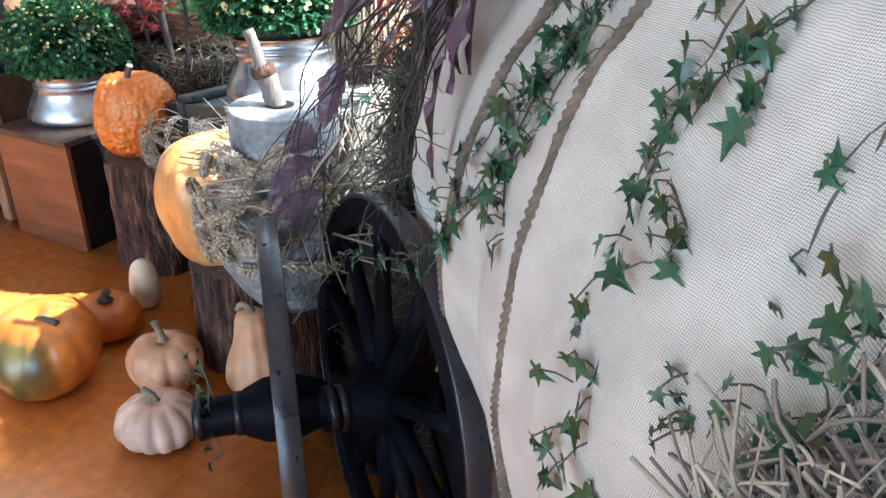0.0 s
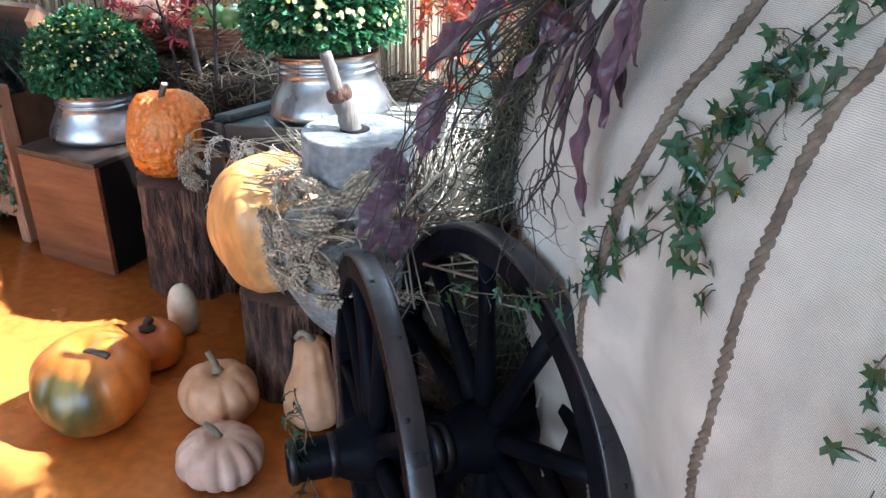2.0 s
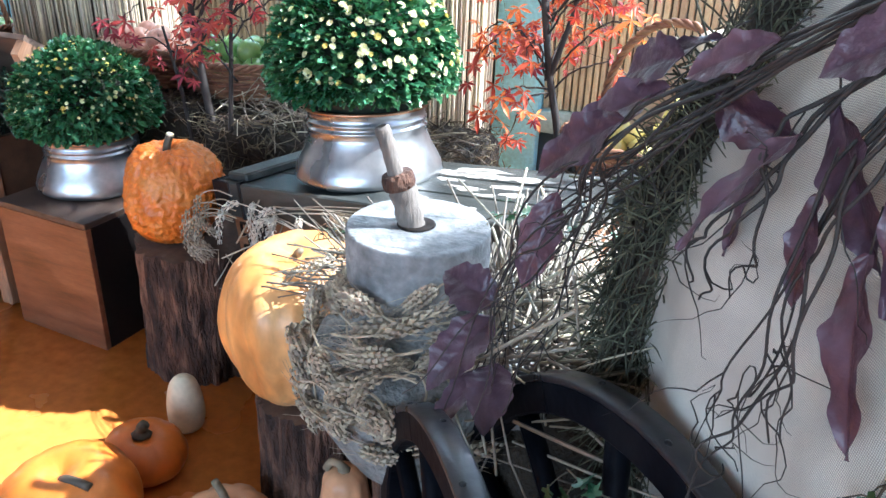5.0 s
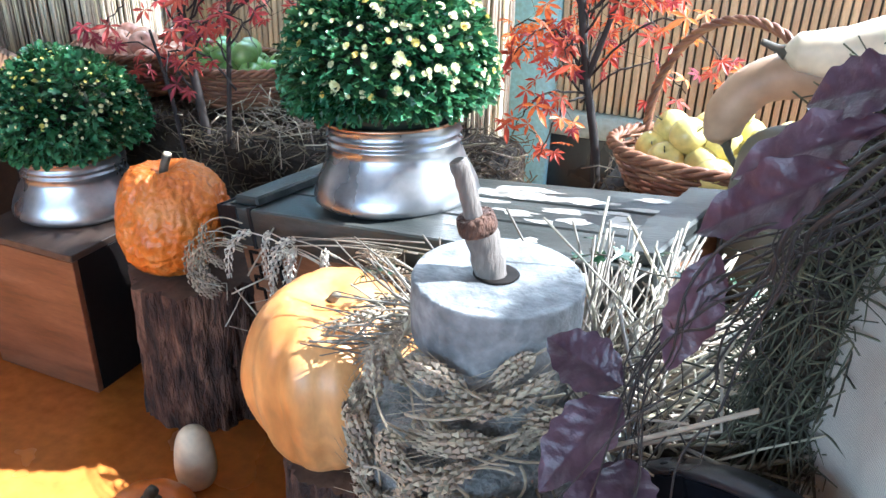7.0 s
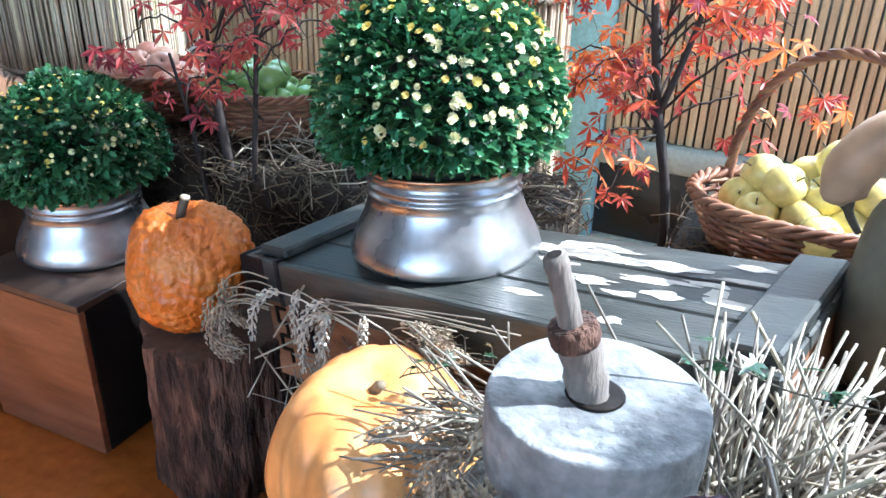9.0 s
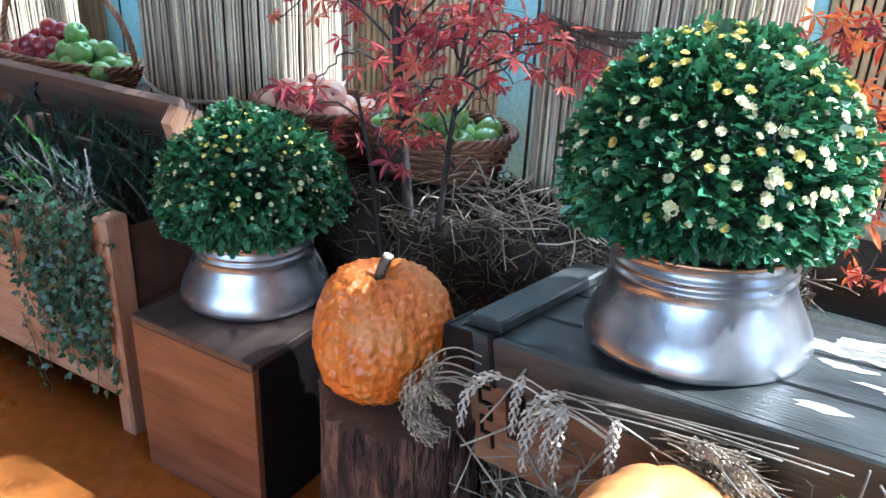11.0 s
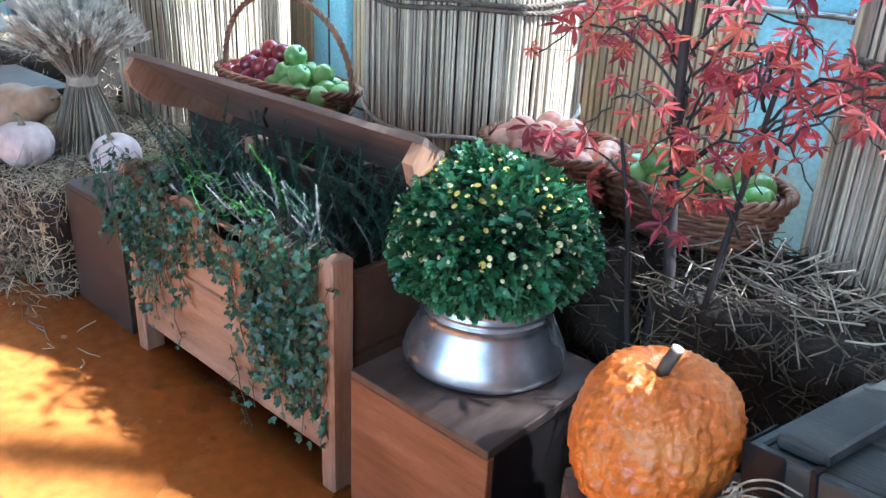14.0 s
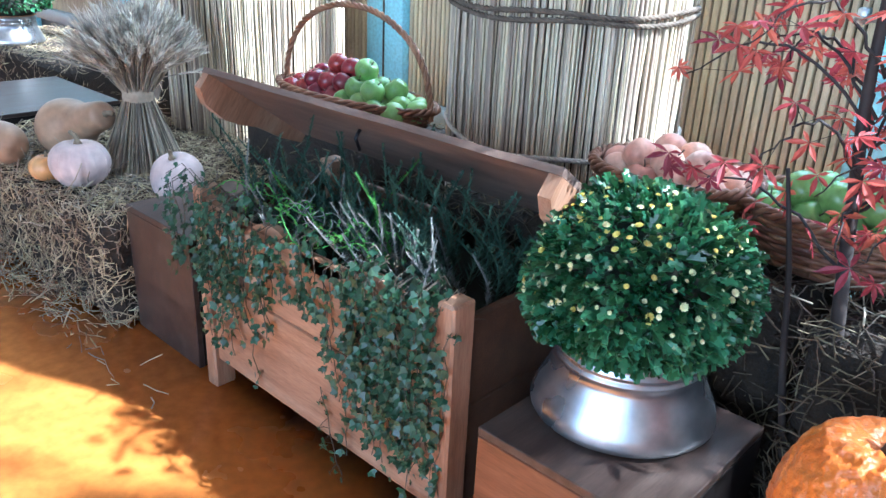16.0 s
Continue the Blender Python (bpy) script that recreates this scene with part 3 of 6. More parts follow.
# ---- chrysanthemums in tinned copper pots ----
def pot_geo(s):
    prof = [(0.001, 0.0), (0.155, 0.0), (0.175, 0.004), (0.185, 0.012), (0.186, 0.022), (0.180, 0.042), (0.169, 0.066), (0.157, 0.090), (0.149, 0.112), (0.145, 0.128),
            (0.149, 0.131), (0.149, 0.136), (0.144, 0.139), (0.144, 0.146), (0.149, 0.149), (0.149, 0.153), (0.145, 0.156), (0.146, 0.172), (0.151, 0.178)]
    return revolve([(r * s, z * s) for r, z in prof], 64, lambda a, u: 1 + 0.006 * math.sin(3 * a + 1) * (1 - u) + 0.004 * math.sin(7 * a))


def leaf_card(w, l, lobes=2, curl=0.25):
    """A small lobed leaf, as verts and faces, base at the origin and tip along y."""
    n = lobes * 2 + 1
    side = []
    for i in range(1, n + 1):
        f = i / (n + 1)
        out = w * (0.9 if i % 2 else 0.5) * math.sin(math.pi * min(1, f * 0.85 + 0.12))
        side.append((out, f * l + (0.08 * l if i % 2 else 0)))
    verts = [(0, 0, 0)]
    for x, y in side:
        verts += [(-x, y, curl * x), (0, y, -curl * 0.1 * y), (x, y, curl * x)]
    verts.append((0, l, -curl * l * 0.25))
    faces = [(0, 2, 1), (0, 3, 2)]
    for i in range(n - 1):
        a, b = 1 + 3 * i, 4 + 3 * i
        faces += [(a, a + 1, b + 1, b), (a + 1, a + 2, b + 2, b + 1)]
    a = 1 + 3 * (n - 1)
    t = len(verts) - 1
    faces += [(a, a + 1, t), (a + 1, a + 2, t)]
    return verts, faces


def rot_to(direction, roll=0.0):
    """A turn that brings y to the given direction."""
    return Vector(direction).to_track_quat("Y", "Z").to_matrix().to_4x4() @ Matrix.Rotation(roll, 4, "Y")


def dome_point(u, a, rx, rz, drop):
    """A point on a domed crown: u from 0 (top) to 1 (lower edge)."""
    ph = u * 1.95
    return Vector((rx * math.sin(ph) * math.cos(a), rx * math.sin(ph) * math.sin(a), rz * math.cos(ph) * (1 if ph < 1.57 else drop)))


def blossom_mesh(name, mat, r):
    g = Geo()
    for ring, (n, rr, z) in enumerate(((9, r, 0.0), (7, r * 0.7, r * 0.22), (5, r * 0.4, r * 0.38))):
        for k in range(n):
            a = math.tau * (k + ring * 0.4) / n
            c, s = math.cos(a), math.sin(a)
            w = 0.42 * rr * 9 / n * 0.95
            g.add([(0, 0, z - 0.1 * r), (c * rr * 0.6 - s * w, s * rr * 0.6 + c * w, z + 0.1 * r), (c * rr, s * rr, z + 0.28 * r), (c * rr * 0.6 + s * w, s * rr * 0.6 - c * w, z + 0.1 * r)], [(0, 1, 2, 3)])
    return mesh_of(name, g, mat)


BLOOMS = [blossom_mesh("blossom", M_PETAL, 0.0125), blossom_mesh("blossom", M_PETAL, 0.009), blossom_mesh("blossom", M_PETALY, 0.013)]


def chrysanthemum(m, s, crown_r, crown_h, leaves, blooms, label, seed, bloom=1.0):
    r = random.Random(seed)
    pot = thing("copper_pot", m, "rounded tinned copper pot, dented and shiny", "pot", "tinned copper pots")
    part("pot_body", pot_geo(s), M_TIN, pot, "shiny tinned body")
    part("rim", revolve([(0.151 * s, 0.176 * s), (0.155 * s, 0.180 * s), (0.151 * s, 0.184 * s), (0.145 * s, 0.182 * s), (0.143 * s, 0.16 * s)], 48), M_COPPER, pot, "bare copper rim")
    base = m @ Matrix.Translation((0, 0, 0.155 * s))
    plant = thing("chrysanthemum", base, label, "potted flower", "chrysanthemums")
    g = Geo()
    # solid core whose near-black colour is the shade among the leaves
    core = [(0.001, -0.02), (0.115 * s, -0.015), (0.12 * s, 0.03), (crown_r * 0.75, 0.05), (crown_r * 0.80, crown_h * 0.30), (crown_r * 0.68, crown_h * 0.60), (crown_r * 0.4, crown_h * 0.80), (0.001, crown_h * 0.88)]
    part("foliage_core", revolve(core, 20, lambda a, u: 1 + 0.08 * math.sin(5 * a + u * 6)), M_SOILSHADE, plant, "solid core, coloured near-black for the shade among the leaves")
    mid = crown_h * 0.38
    for k in range(leaves):
        a = r.random() * math.tau
        u = math.sqrt(r.random())
        p = dome_point(u, a, crown_r, crown_h - mid, 0.85)
        bump = 1 + 0.10 * noise.noise(Vector((math.cos(a) * 2 + seed, math.sin(a) * 2, u * 3)))
        p = Vector((p.x, p.y, p.z)) * bump * (1 - 0.20 * r.random() ** 2) + Vector((0, 0, mid))
        out = Vector((p.x, p.y, (p.z - mid) * 1.1)).normalized()
        d = (out + Vector((r.uniform(-1, 1), r.uniform(-1, 1), r.uniform(-1.1, 0.5))) * 0.8).normalized()
        l = r.uniform(0.018, 0.038)
        v, f = leaf_card(l * 0.42, l, 2, r.uniform(0.1, 0.5))
        q = Matrix.Translation(p) @ rot_to(d, r.uniform(-0.9, 0.9))
        g.add([q @ Vector(x) for x in v], f)
    part("leaves", g, M_LEAF, plant, "small lobed dark green leaves", smooth=False, kind="stuff")
    for k in range(blooms):
        a = r.random() * math.tau
        u = math.sqrt(r.random()) * 0.86
        p = dome_point(u, a, crown_r * 1.03, (crown_h - mid) * 1.04, 0.85) * (1 + 0.05 * r.random())
        out = Vector((p.x, p.y, p.z)).normalized()
        out = (out + Vector((r.uniform(-.4, .4), r.uniform(-.4, .4), r.uniform(0, .5)))).normalized()
        q = Matrix.Translation(p + Vector((0, 0, mid))) @ out.to_track_quat("Z", "Y").to_matrix().to_4x4() @ Matrix.Scale(r.uniform(0.55, 1.1) * bloom, 4)
        yellow = 0.75 if u < 0.45 else 0.12
        part("blossom", BLOOMS[2] if r.random() < yellow else BLOOMS[r.choice((0, 0, 1))], None, plant, m=q)
    return pot


CRATE = pose(-2.165, 2.412, 0.625, 0, 0, -13.0) @ pose(0, 0, 0, 0, -9.5, 0)
chrysanthemum(pose(-2.835, 2.535, 0.4475), 1.0, 0.205, 0.305, 4600, 290, "dark green chrysanthemum with small cream and yellow buds", 21, 0.62)
chrysanthemum(CRATE @ pose(0.385, 0.195, 0.002, 0, 5, 20), 1.06, 0.226, 0.36, 5600, 400, "sunlit chrysanthemum thick with cream blossoms", 22, 0.85)


# ---- wooden crate under the second pot ----
def old_crate():
    c = thing("wooden_crate", CRATE, "old black-painted wooden crate with worn flaking lid", "crate")
    L, D = 1.12, 0.385
    for i, (a, b) in enumerate(((0.0, 0.125), (0.129, 0.255), (0.259, D))):
        part("lid_board", block(0.0, L, a, b, -0.028, 0.0, 0.004), M_CRATE, c, smooth=False)
    for x in (0.012, 1.03):
        part("batten", block(x, x + 0.085, 0.004, D - 0.004, 0.0005, 0.026, 0.005), M_CRATE, c, "raised dark batten", smooth=False)
    part("lid_edge", block(-0.008, L + 0.004, -0.022, -0.001, -0.095, 0.004, 0.004), M_CRATE, c, "dark front lip", smooth=False)
    part("lid_edge", block(-0.022, -0.001, -0.02, D, -0.095, 0.004, 0.004), M_CRATE, c, smooth=False)
    part("body", block(0.0, L - 0.01, 0.006, D - 0.01, -0.30, -0.03, 0.004), M_CRATELOW, c, "brown lower body with carved notches", smooth=False)
    for x, y in ((-0.026, -0.026),):
        part("corner_strap", block(x, x + 0.075, y, y + 0.005, -0.075, 0.008, 0.002), M_IRON, c, "black iron corner strap", smooth=False)
        part("corner_strap", block(x, x + 0.005, y + 0.005, y + 0.09, -0.075, 0.008, 0.002), M_IRON, c, "black iron corner strap", smooth=False)
    part("strap", block(0.088, 0.10, -0.026, 0.0, -0.098, 0.01, 0.002), M_IRON, c, smooth=False)
    part("latch", block(0.105, 0.15, -0.008, 0.006, -0.21, -0.11, 0.004), M_IRON, c, "black iron latch", smooth=False)
    # carved meander notches in the lower body
    for k in range(4):
        z = -0.125 - 0.034 * k
        part("notch", block(0.030, 0.062, 0.0005, 0.006, z, z + 0.006, 0), M_SHADEBLACK, c, smooth=False)
        part("notch", block(0.030 + 0.026 * (k % 2), 0.036 + 0.026 * (k % 2), 0.0005, 0.006, z - 0.028, z, 0), M_SHADEBLACK, c, smooth=False)
    # flaked pale paint left on the lid
    r = random.Random(5)
    for k in range(26):
        cx, cy = r.uniform(0.58, 1.0), r.uniform(0.03, D - 0.03)
        n = 14
        rx, ry = r.uniform(0.02, 0.085), r.uniform(0.008, 0.024)
        row = 0.127 if cy < 0.19 else 0.257
        cy = min(max(cy, ry + 0.004), D - ry - 0.01)
        if abs(cy - row) < ry + 0.004:
            cy = row + ry + 0.008
        verts = [(cx, cy, 0.0012)]
        for i in range(n):
            a = math.tau * i / n
            q = 0.6 + 0.6 * r.random()
            verts.append((cx + rx * q * math.cos(a), cy + ry * q * math.sin(a), 0.0012))
        part("paint_flake", Geo().add(verts, [(0, i + 1, (i + 1) % n + 1) for i in range(n)]), M_FLAKE, c, "flake of old pale paint", smooth=False)


old_crate()


# ---- hay bales ----
def hay_bale(name_label, m, lx, ly, lz, n, seed, group="hay bales", stalks=None):
    """A pressed bale: an uneven core bristling with stalks."""
    r = random.Random(seed)
    b = thing("hay_bale", m, name_label, "hay bale", group)
    g = Geo()
    # near-black core: the shade between stalks is in its colour
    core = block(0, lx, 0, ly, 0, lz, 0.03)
    part("core", core, M_CORESHADE, b, "dense pressed hay, coloured near-black for the shade between stalks", smooth=False)
    for k in range(n):
        face = r.choices(("front", "top", "left", "right"), (lx * lz, lx * ly * 1.2, ly * lz * 0.6, ly * lz * 0.6))[0]
        if face == "front":
            p, nrm = Vector((r.random() * lx, 0, r.random() * lz)), Vector((0, -1, 0))
        elif face == "top":
            p, nrm = Vector((r.random() * lx, r.random() * ly, lz)), Vector((0, 0, 1))
        elif face == "left":
            p, nrm = Vector((0, r.random() * ly, r.random() * lz)), Vector((-1, 0, 0))
        else:
            p, nrm = Vector((lx, r.random() * ly, r.random() * lz)), Vector((1, 0, 0))
        d = Vector((r.gauss(0, 1), r.gauss(0, 1), r.gauss(0, 0.8)))
        d = (d - nrm * d.dot(nrm) * 0.75 + nrm * 0.18).normalized()
        l = r.uniform(0.03, 0.11)
        bend = Vector((r.gauss(0, 1), r.gauss(0, 1), r.gauss(0, 1))) * l * 0.15
        p = p + nrm * r.uniform(-0.004, 0.012)
        g.join(tube([p - d * l / 2, p + bend + nrm * 0.006, p + d * l / 2 + nrm * 0.004], r.uniform(0.0011, 0.0024), 3, False))
    part("hay_stalk", g, stalks or M_HAYSTALK, b, "loose dry stalks", kind="stuff")
    return b


hay_bale("wide hay bale on the orange floor beside the box", pose(-6.05, 2.17, 0, 0, 0, 4), 1.44, 0.95, 0.385, 6500, 1)
# bales behind the props: their shade is put into the stalk colour
hay_bale("hay bale behind the log stump, coloured dark for its shade", pose(-2.58, 2.76, 0, 0, 0, 0), 0.95, 0.42, 0.655, 2600, 2, stalks=M_STALKSHADE)
hay_bale("hay bale that bears the fruit basket", pose(-3.62, 2.80, 0, 0, 0, 0), 1.0, 0.40, 0.655, 1600, 3, stalks=M_STALKSHADE)
hay_bale("hay bale under the old crate", pose(-2.10, 2.45, 0, 0, 0, -12), 1.05, 0.36, 0.32, 2200, 4, stalks=M_STALKSHADE)
hay_bale("hay bale under the yellow apple basket", pose(-1.34, 2.70, 0, 0, 0, 0), 1.05, 0.5, 0.685, 1300, 5, stalks=M_STALKSHADE)
hay_bale("hay bale behind the chest", pose(-4.95, 3.02, 0, 0, 0, 0), 1.10, 0.36, 0.64, 500, 6, stalks=M_STALKSHADE)
hay_bale("distant hay bale under a flower pot", pose(-8.6, 2.95, 0, 0, 0, 5), 1.7, 0.8, 0.47, 1800, 7)


# ---- reed-wrapped columns ----
def reed_column(x, y, r, z_ties, label, seed, n=230):
    rr = random.Random(seed)
    c = thing("reed_column", pose(x, y, 0), label, "column", "reed-wrapped columns")
    # the core's dark colour stands for the shade between the reeds
    part("core", revolve([(0.001, 0), (r - 0.02, 0), (r - 0.02, 8.38), (0.001, 8.38)], 40), M_REEDIN, c, "column core, coloured dark for the shade between reeds")
    g = Geo()
    for layer in range(2):
        for k in range(n):
            a = math.tau * (k + rr.random()) / n
            q = r - 0.012 * layer + rr.uniform(-0.006, 0.006)
            z0 = rr.uniform(0.0, 0.02)
            w = rr.uniform(0.0028, 0.0055)
            zz = [z0, 0.5, 0.9, 1.3, 1.8, 2.8, 8.3]
            pts = []
            lean = rr.gauss(0, 0.012)
            for i, z in enumerate(zz):
                aa = a + lean * (z - 1) + rr.gauss(0, 0.006)
                q2 = q + rr.gauss(0, 0.003)
                pts.append((q2 * math.cos(aa), q2 * math.sin(aa), z))
            g.join(tube(pts, w, 4, False))
    part("reeds", g, M_REED, c, "upright dry reed stalks", kind="stuff")
    for z, sag, pale in z_ties:
        rope = thing("rope_tie", pose(x, y, z), "pale rope slung round the reed column" if pale else "hemp rope tied round the reed column", "rope", "rope ties")
        for t in ((0,) if pale else (0, 1)):
            pts = []
            for k in range(61):
                a = math.tau * k / 60
                dz = 0.02 * t + sag * math.sin(a - 0.6) + 0.006 * math.sin(a * 5 + t)
                pts.append(((r + 0.012) * math.cos(a), (r + 0.012) * math.sin(a), dz))
            part("rope_strand", rope_geo(pts, 0.0085), M_ROPEPALE if pale else M_ROPE, rope)
    return c


def rope_geo(points, r, pitch=0.05):
    """Three strands laid round one another."""
    g = Geo()
    pts = [Vector(p) for p in points]
    dist = [0.0]
    for a, b in zip(pts, pts[1:]):
        dist.append(dist[-1] + (b - a).length)
    n = max(12, int(dist[-1] / 0.012))
    fine = []
    j = 0
    for k in range(n + 1):
        s = dist[-1] * k / n
        while j < len(pts) - 2 and dist[j + 1] < s:
            j += 1
        f = (s - dist[j]) / max(1e-9, dist[j + 1] - dist[j])
        fine.append(pts[j].lerp(pts[j + 1], f))
    side = None
    frames = []
    for i, p in enumerate(fine):
        d = (fine[min(i + 1, n)] - fine[max(i - 1, 0)]).normalized()
        side = d.orthogonal() if side is None else side - d * side.dot(d)
        side.normalize()
        frames.append((p, side.copy(), d.cross(side)))
    for s in range(3):
        line = []
        for i, (p, a, b) in enumerate(frames):
            w = dist[-1] * i / n / pitch * math.tau + s * math.tau / 3
            line.append(p + (a * math.cos(w) + b * math.sin(w)) * r * 0.52)
        g.join(tube(line, r * 0.56, 5))
    return g


reed_column(-3.62, 3.36, 0.36, ((0.775, 0.035, True), (1.13, 0.012, False)), "thick column wrapped in upright dry reeds and tied with rope", 31)
reed_column(-5.55, 3.50, 0.42, (), "column wrapped in upright dry reeds behind the sheaf", 32)
reed_column(-2.10, 3.33, 0.32, ((1.10, -0.01, False),), "reed-wrapped column behind the flowers", 33)


# ---- open chest used as a planter ----
def chest():
    x0, x1, y0, y1, zt = -4.115, -3.109, 2.314, 2.83, 0.642
    c = thing("wooden_chest", pose(x0, y0, 0), "open pine chest on legs, used as a planter", "chest")
    L, D = x1 - x0, y1 - y0
    for x in (0, L - 0.05):
        for y in (0, D - 0.07):
            part("leg", block(x, x + 0.05, y, y + 0.07, 0, zt, 0.006), M_PINEV, c, smooth=False)
    z = 0.10
    for h in (0.27, 0.22):
        part("front_board", block(0.0505, L - 0.0505, 0.014, 0.036, z, z + h, 0.004), M_PINE, c, smooth=False)
        # back and end boards: the chest's inner shade is in their colour
        part("back_board", block(0.0505, L - 0.0505, D - 0.03, D - 0.008, z, z + h, 0.004), M_PINESHADE, c, smooth=False)
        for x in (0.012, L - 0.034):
            part("end_board", block(x, x + 0.022, 0.0705, D - 0.0705, z, z + h, 0.004), M_PINESHADE, c, smooth=False)
        z += h + 0.002
    # the uneven upper edge of the worn front
    g = Geo()
    n = 40
    verts, faces = [], []
    for i in range(n + 1):
        x = 0.0505 + (L - 0.101) * i / n
        top = zt - 0.02 - 0.07 * (0.5 + 0.5 * math.sin(i / n * 14.0)) * (1 if 0.15 < i / n < 0.95 else 0.3)
        for y in (0.014, 0.036):
            verts += [(x, y, z), (x, y, top)]
    for i in range(n):
        a, b = i * 4, (i + 1) * 4
        faces += [(a, b, b + 1, a + 1), (a + 3, b + 3, b + 2, a + 2), (a + 1, b + 1, b + 3, a + 3)]
    part("front_board", g.add(verts, faces), M_PINE, c, "wavy worn upper edge", smooth=False)
    part("bottom_board", block(0.036, L - 0.036, 0.037, D - 0.031, 0.10, 0.12, 0.002), M_PINESHADE, c, smooth=False)
    part("soil", block(0.036, L - 0.036, 0.037, D - 0.031, 0.45, 0.52, 0.01), M_SOILSHADE, c, "dark soil")
    # half-open lid, its free edge raised towards the room
    # the board's colour holds the shade of its underside
    lid = part("lid", lid_board(1.30, 0.42), M_LIDSHADE, c, "half-open lid with cleats", smooth=False, m=pose(-0.185, D - 0.005, zt + 0.033, -34.5, 0, 0) @ pose(0, -0.42, 0))
    for x in (0.0, 1.268):
        g = Geo()
        prof = [(0.004, 0.0), (0.0, -0.050), (0.04, -0.082), (0.12, -0.094), (0.18, -0.082), (0.24, -0.060), (0.34, -0.050), (0.42, -0.030), (0.42, 0.0)]
        verts = [(xx, y, zz) for xx in (x, x + 0.032) for y, zz in prof]
        k = len(prof)
        faces = [tuple(range(k)), tuple(range(k, 2 * k))[::-1]] + [(i, i + k, (i + 1) % k + k, (i + 1) % k) for i in range(k)]
        part("cleat", g.add(verts, faces), M_PINEV, lid, "bevelled cleat", smooth=False)
    part("hook", tube([(0.62, 0.10, -0.004), (0.62, 0.10, -0.03), (0.62, 0.13, -0.05)], 0.005, 6), M_IRON, lid, "small iron hook")
    return c


def lid_board(w, d):
    g = Geo()
    nx, ny = 26, 6
    verts, faces = [], []
    for side in (0.0, 0.017):
        for j in range(ny + 1):
            for i in range(nx + 1):
                x, y = w * i / nx, d * j / ny
                edge = 0.004 * noise.noise(Vector((x * 6, side * 40, 0))) if j == 0 else 0
                verts.append((x, y + edge, side + 0.0025 * noise.noise(Vector((x * 4, y * 9, 3)))))
    k = (nx + 1) * (ny + 1)
    for j in range(ny):
        for i in range(nx):
            a = j * (nx + 1) + i
            faces += [(a, a + nx + 1, a + nx + 2, a + 1), (a + k, a + k + 1, a + k + nx + 2, a + k + nx + 1)]
    for i in range(nx):
        faces.append((i, i + 1, i + 1 + k, i + k))
        a = ny * (nx + 1) + i
        faces.append((a + 1, a, a + k, a + 1 + k))
    for j in range(ny):
        a = j * (nx + 1)
        faces.append((a + nx + 1, a, a + k, a + nx + 1 + k))
        a += nx
        faces.append((a, a + nx + 1, a + nx + 1 + k, a + k))
    return g.add(verts, faces)


chest()


# ---- burlap-covered wagon ----
WN = Vector((-0.785, -0.619, 0)).normalized()     # outwards from the cover
WU = Vector((0.619, -0.785, 0)).normalized()      # along the wagon
WO = Vector((-0.586, 1.262, 0))
PROFILE = ((-0.1, 0.20), (0.0, 0.20), (0.3, 0.185), (0.6, 0.145), (0.8, 0.105), (0.95, 0.10), (1.1, 0.14), (1.25, 0.215), (1.4, 0.33), (1.6, 0.52), (1.8, 0.78), (2.0, 1.15))


def cover_depth(z):
    for (z0, d0), (z1, d1) in zip(PROFILE, PROFILE[1:]):
        if z <= z1:
            return d0 + (d1 - d0) * (z - z0) / (z1 - z0)
    return 1.15


def cover(s, z, lift=0.0):
    """The place on the cover s metres along it and z metres up, lifted off it outwards."""
    d = sum(cover_depth(z + k * 0.04) for k in (-2, -1, 0, 1, 2)) / 5
    hoop = 0.012 * math.cos(math.tau * (s + 0.16) / 0.27)
    return WO + WU * s - WN * (d - lift - hoop) + Vector((0, 0, z))


def wagon():
    w = thing("covered_wagon", pose(0, 0, 0), "small covered wagon with a beige burlap cover", "wagon")
    g = Geo()
    ns, nz = 84, 60
    verts, faces = [], []
    for i in range(ns + 1):
        s = -0.60 + 2.3 * i / ns
        for j in range(nz + 1):
            z = 0.03 + 1.95 * j / nz
            p = cover(s, z)
            fold = 0.010 * noise.noise(Vector((s * 4.5, z * 1.6, 1))) + 0.004 * noise.noise(Vector((s * 16, z * 5 + s * 9, 4)))
            verts.append(p + WN * fold)
    for i in range(ns):
        for j in range(nz):
            a = i * (nz + 1) + j
            faces.append((a, a + 1, a + nz + 2, a + nz + 1))
    me = mesh_of("burlap_cover", g.add(verts, faces), M_BURLAP)
    uv = me.uv_layers.new(name="weave")
    for loop in me.loops:
        i, j = divmod(loop.vertex_index, nz + 1)
        uv.data[loop.index].uv = (2.3 * i / ns, 1.95 * j / nz)
    cloth = part("burlap_cover", me, None, w, "beige woven burlap cover")
    solid = cloth.modifiers.new("thickness", "SOLIDIFY")
    solid.thickness = 0.006
    # plank bed inside the cover
    bed = Matrix.LocRotScale(WO - WN * 0.50, Euler((0, 0, math.atan2(WU.y, WU.x))), None)
    part("bed", block(-0.50, 1.6, -0.28, 0.55, 0.42, 0.62, 0.01), M_PINESHADE, w, "dark plank bed", m=bed, smooth=False)
    # added block with rails: near-black stands in for shade under the wagon
    part("shade_block", block(-0.62, -0.20, -0.335, 0.25, 0.05, 0.60, 0.01), M_SHADEBLACK, w, "block added under the bed, near-black for the shade there", m=bed, smooth=False)
    for k in range(3):
        part("block_rail", block(-0.625, -0.195, -0.347, -0.336, 0.10 + 0.19 * k, 0.14 + 0.19 * k, 0.003), M_WHEEL, w, m=bed, smooth=False)
    return w


wagon()


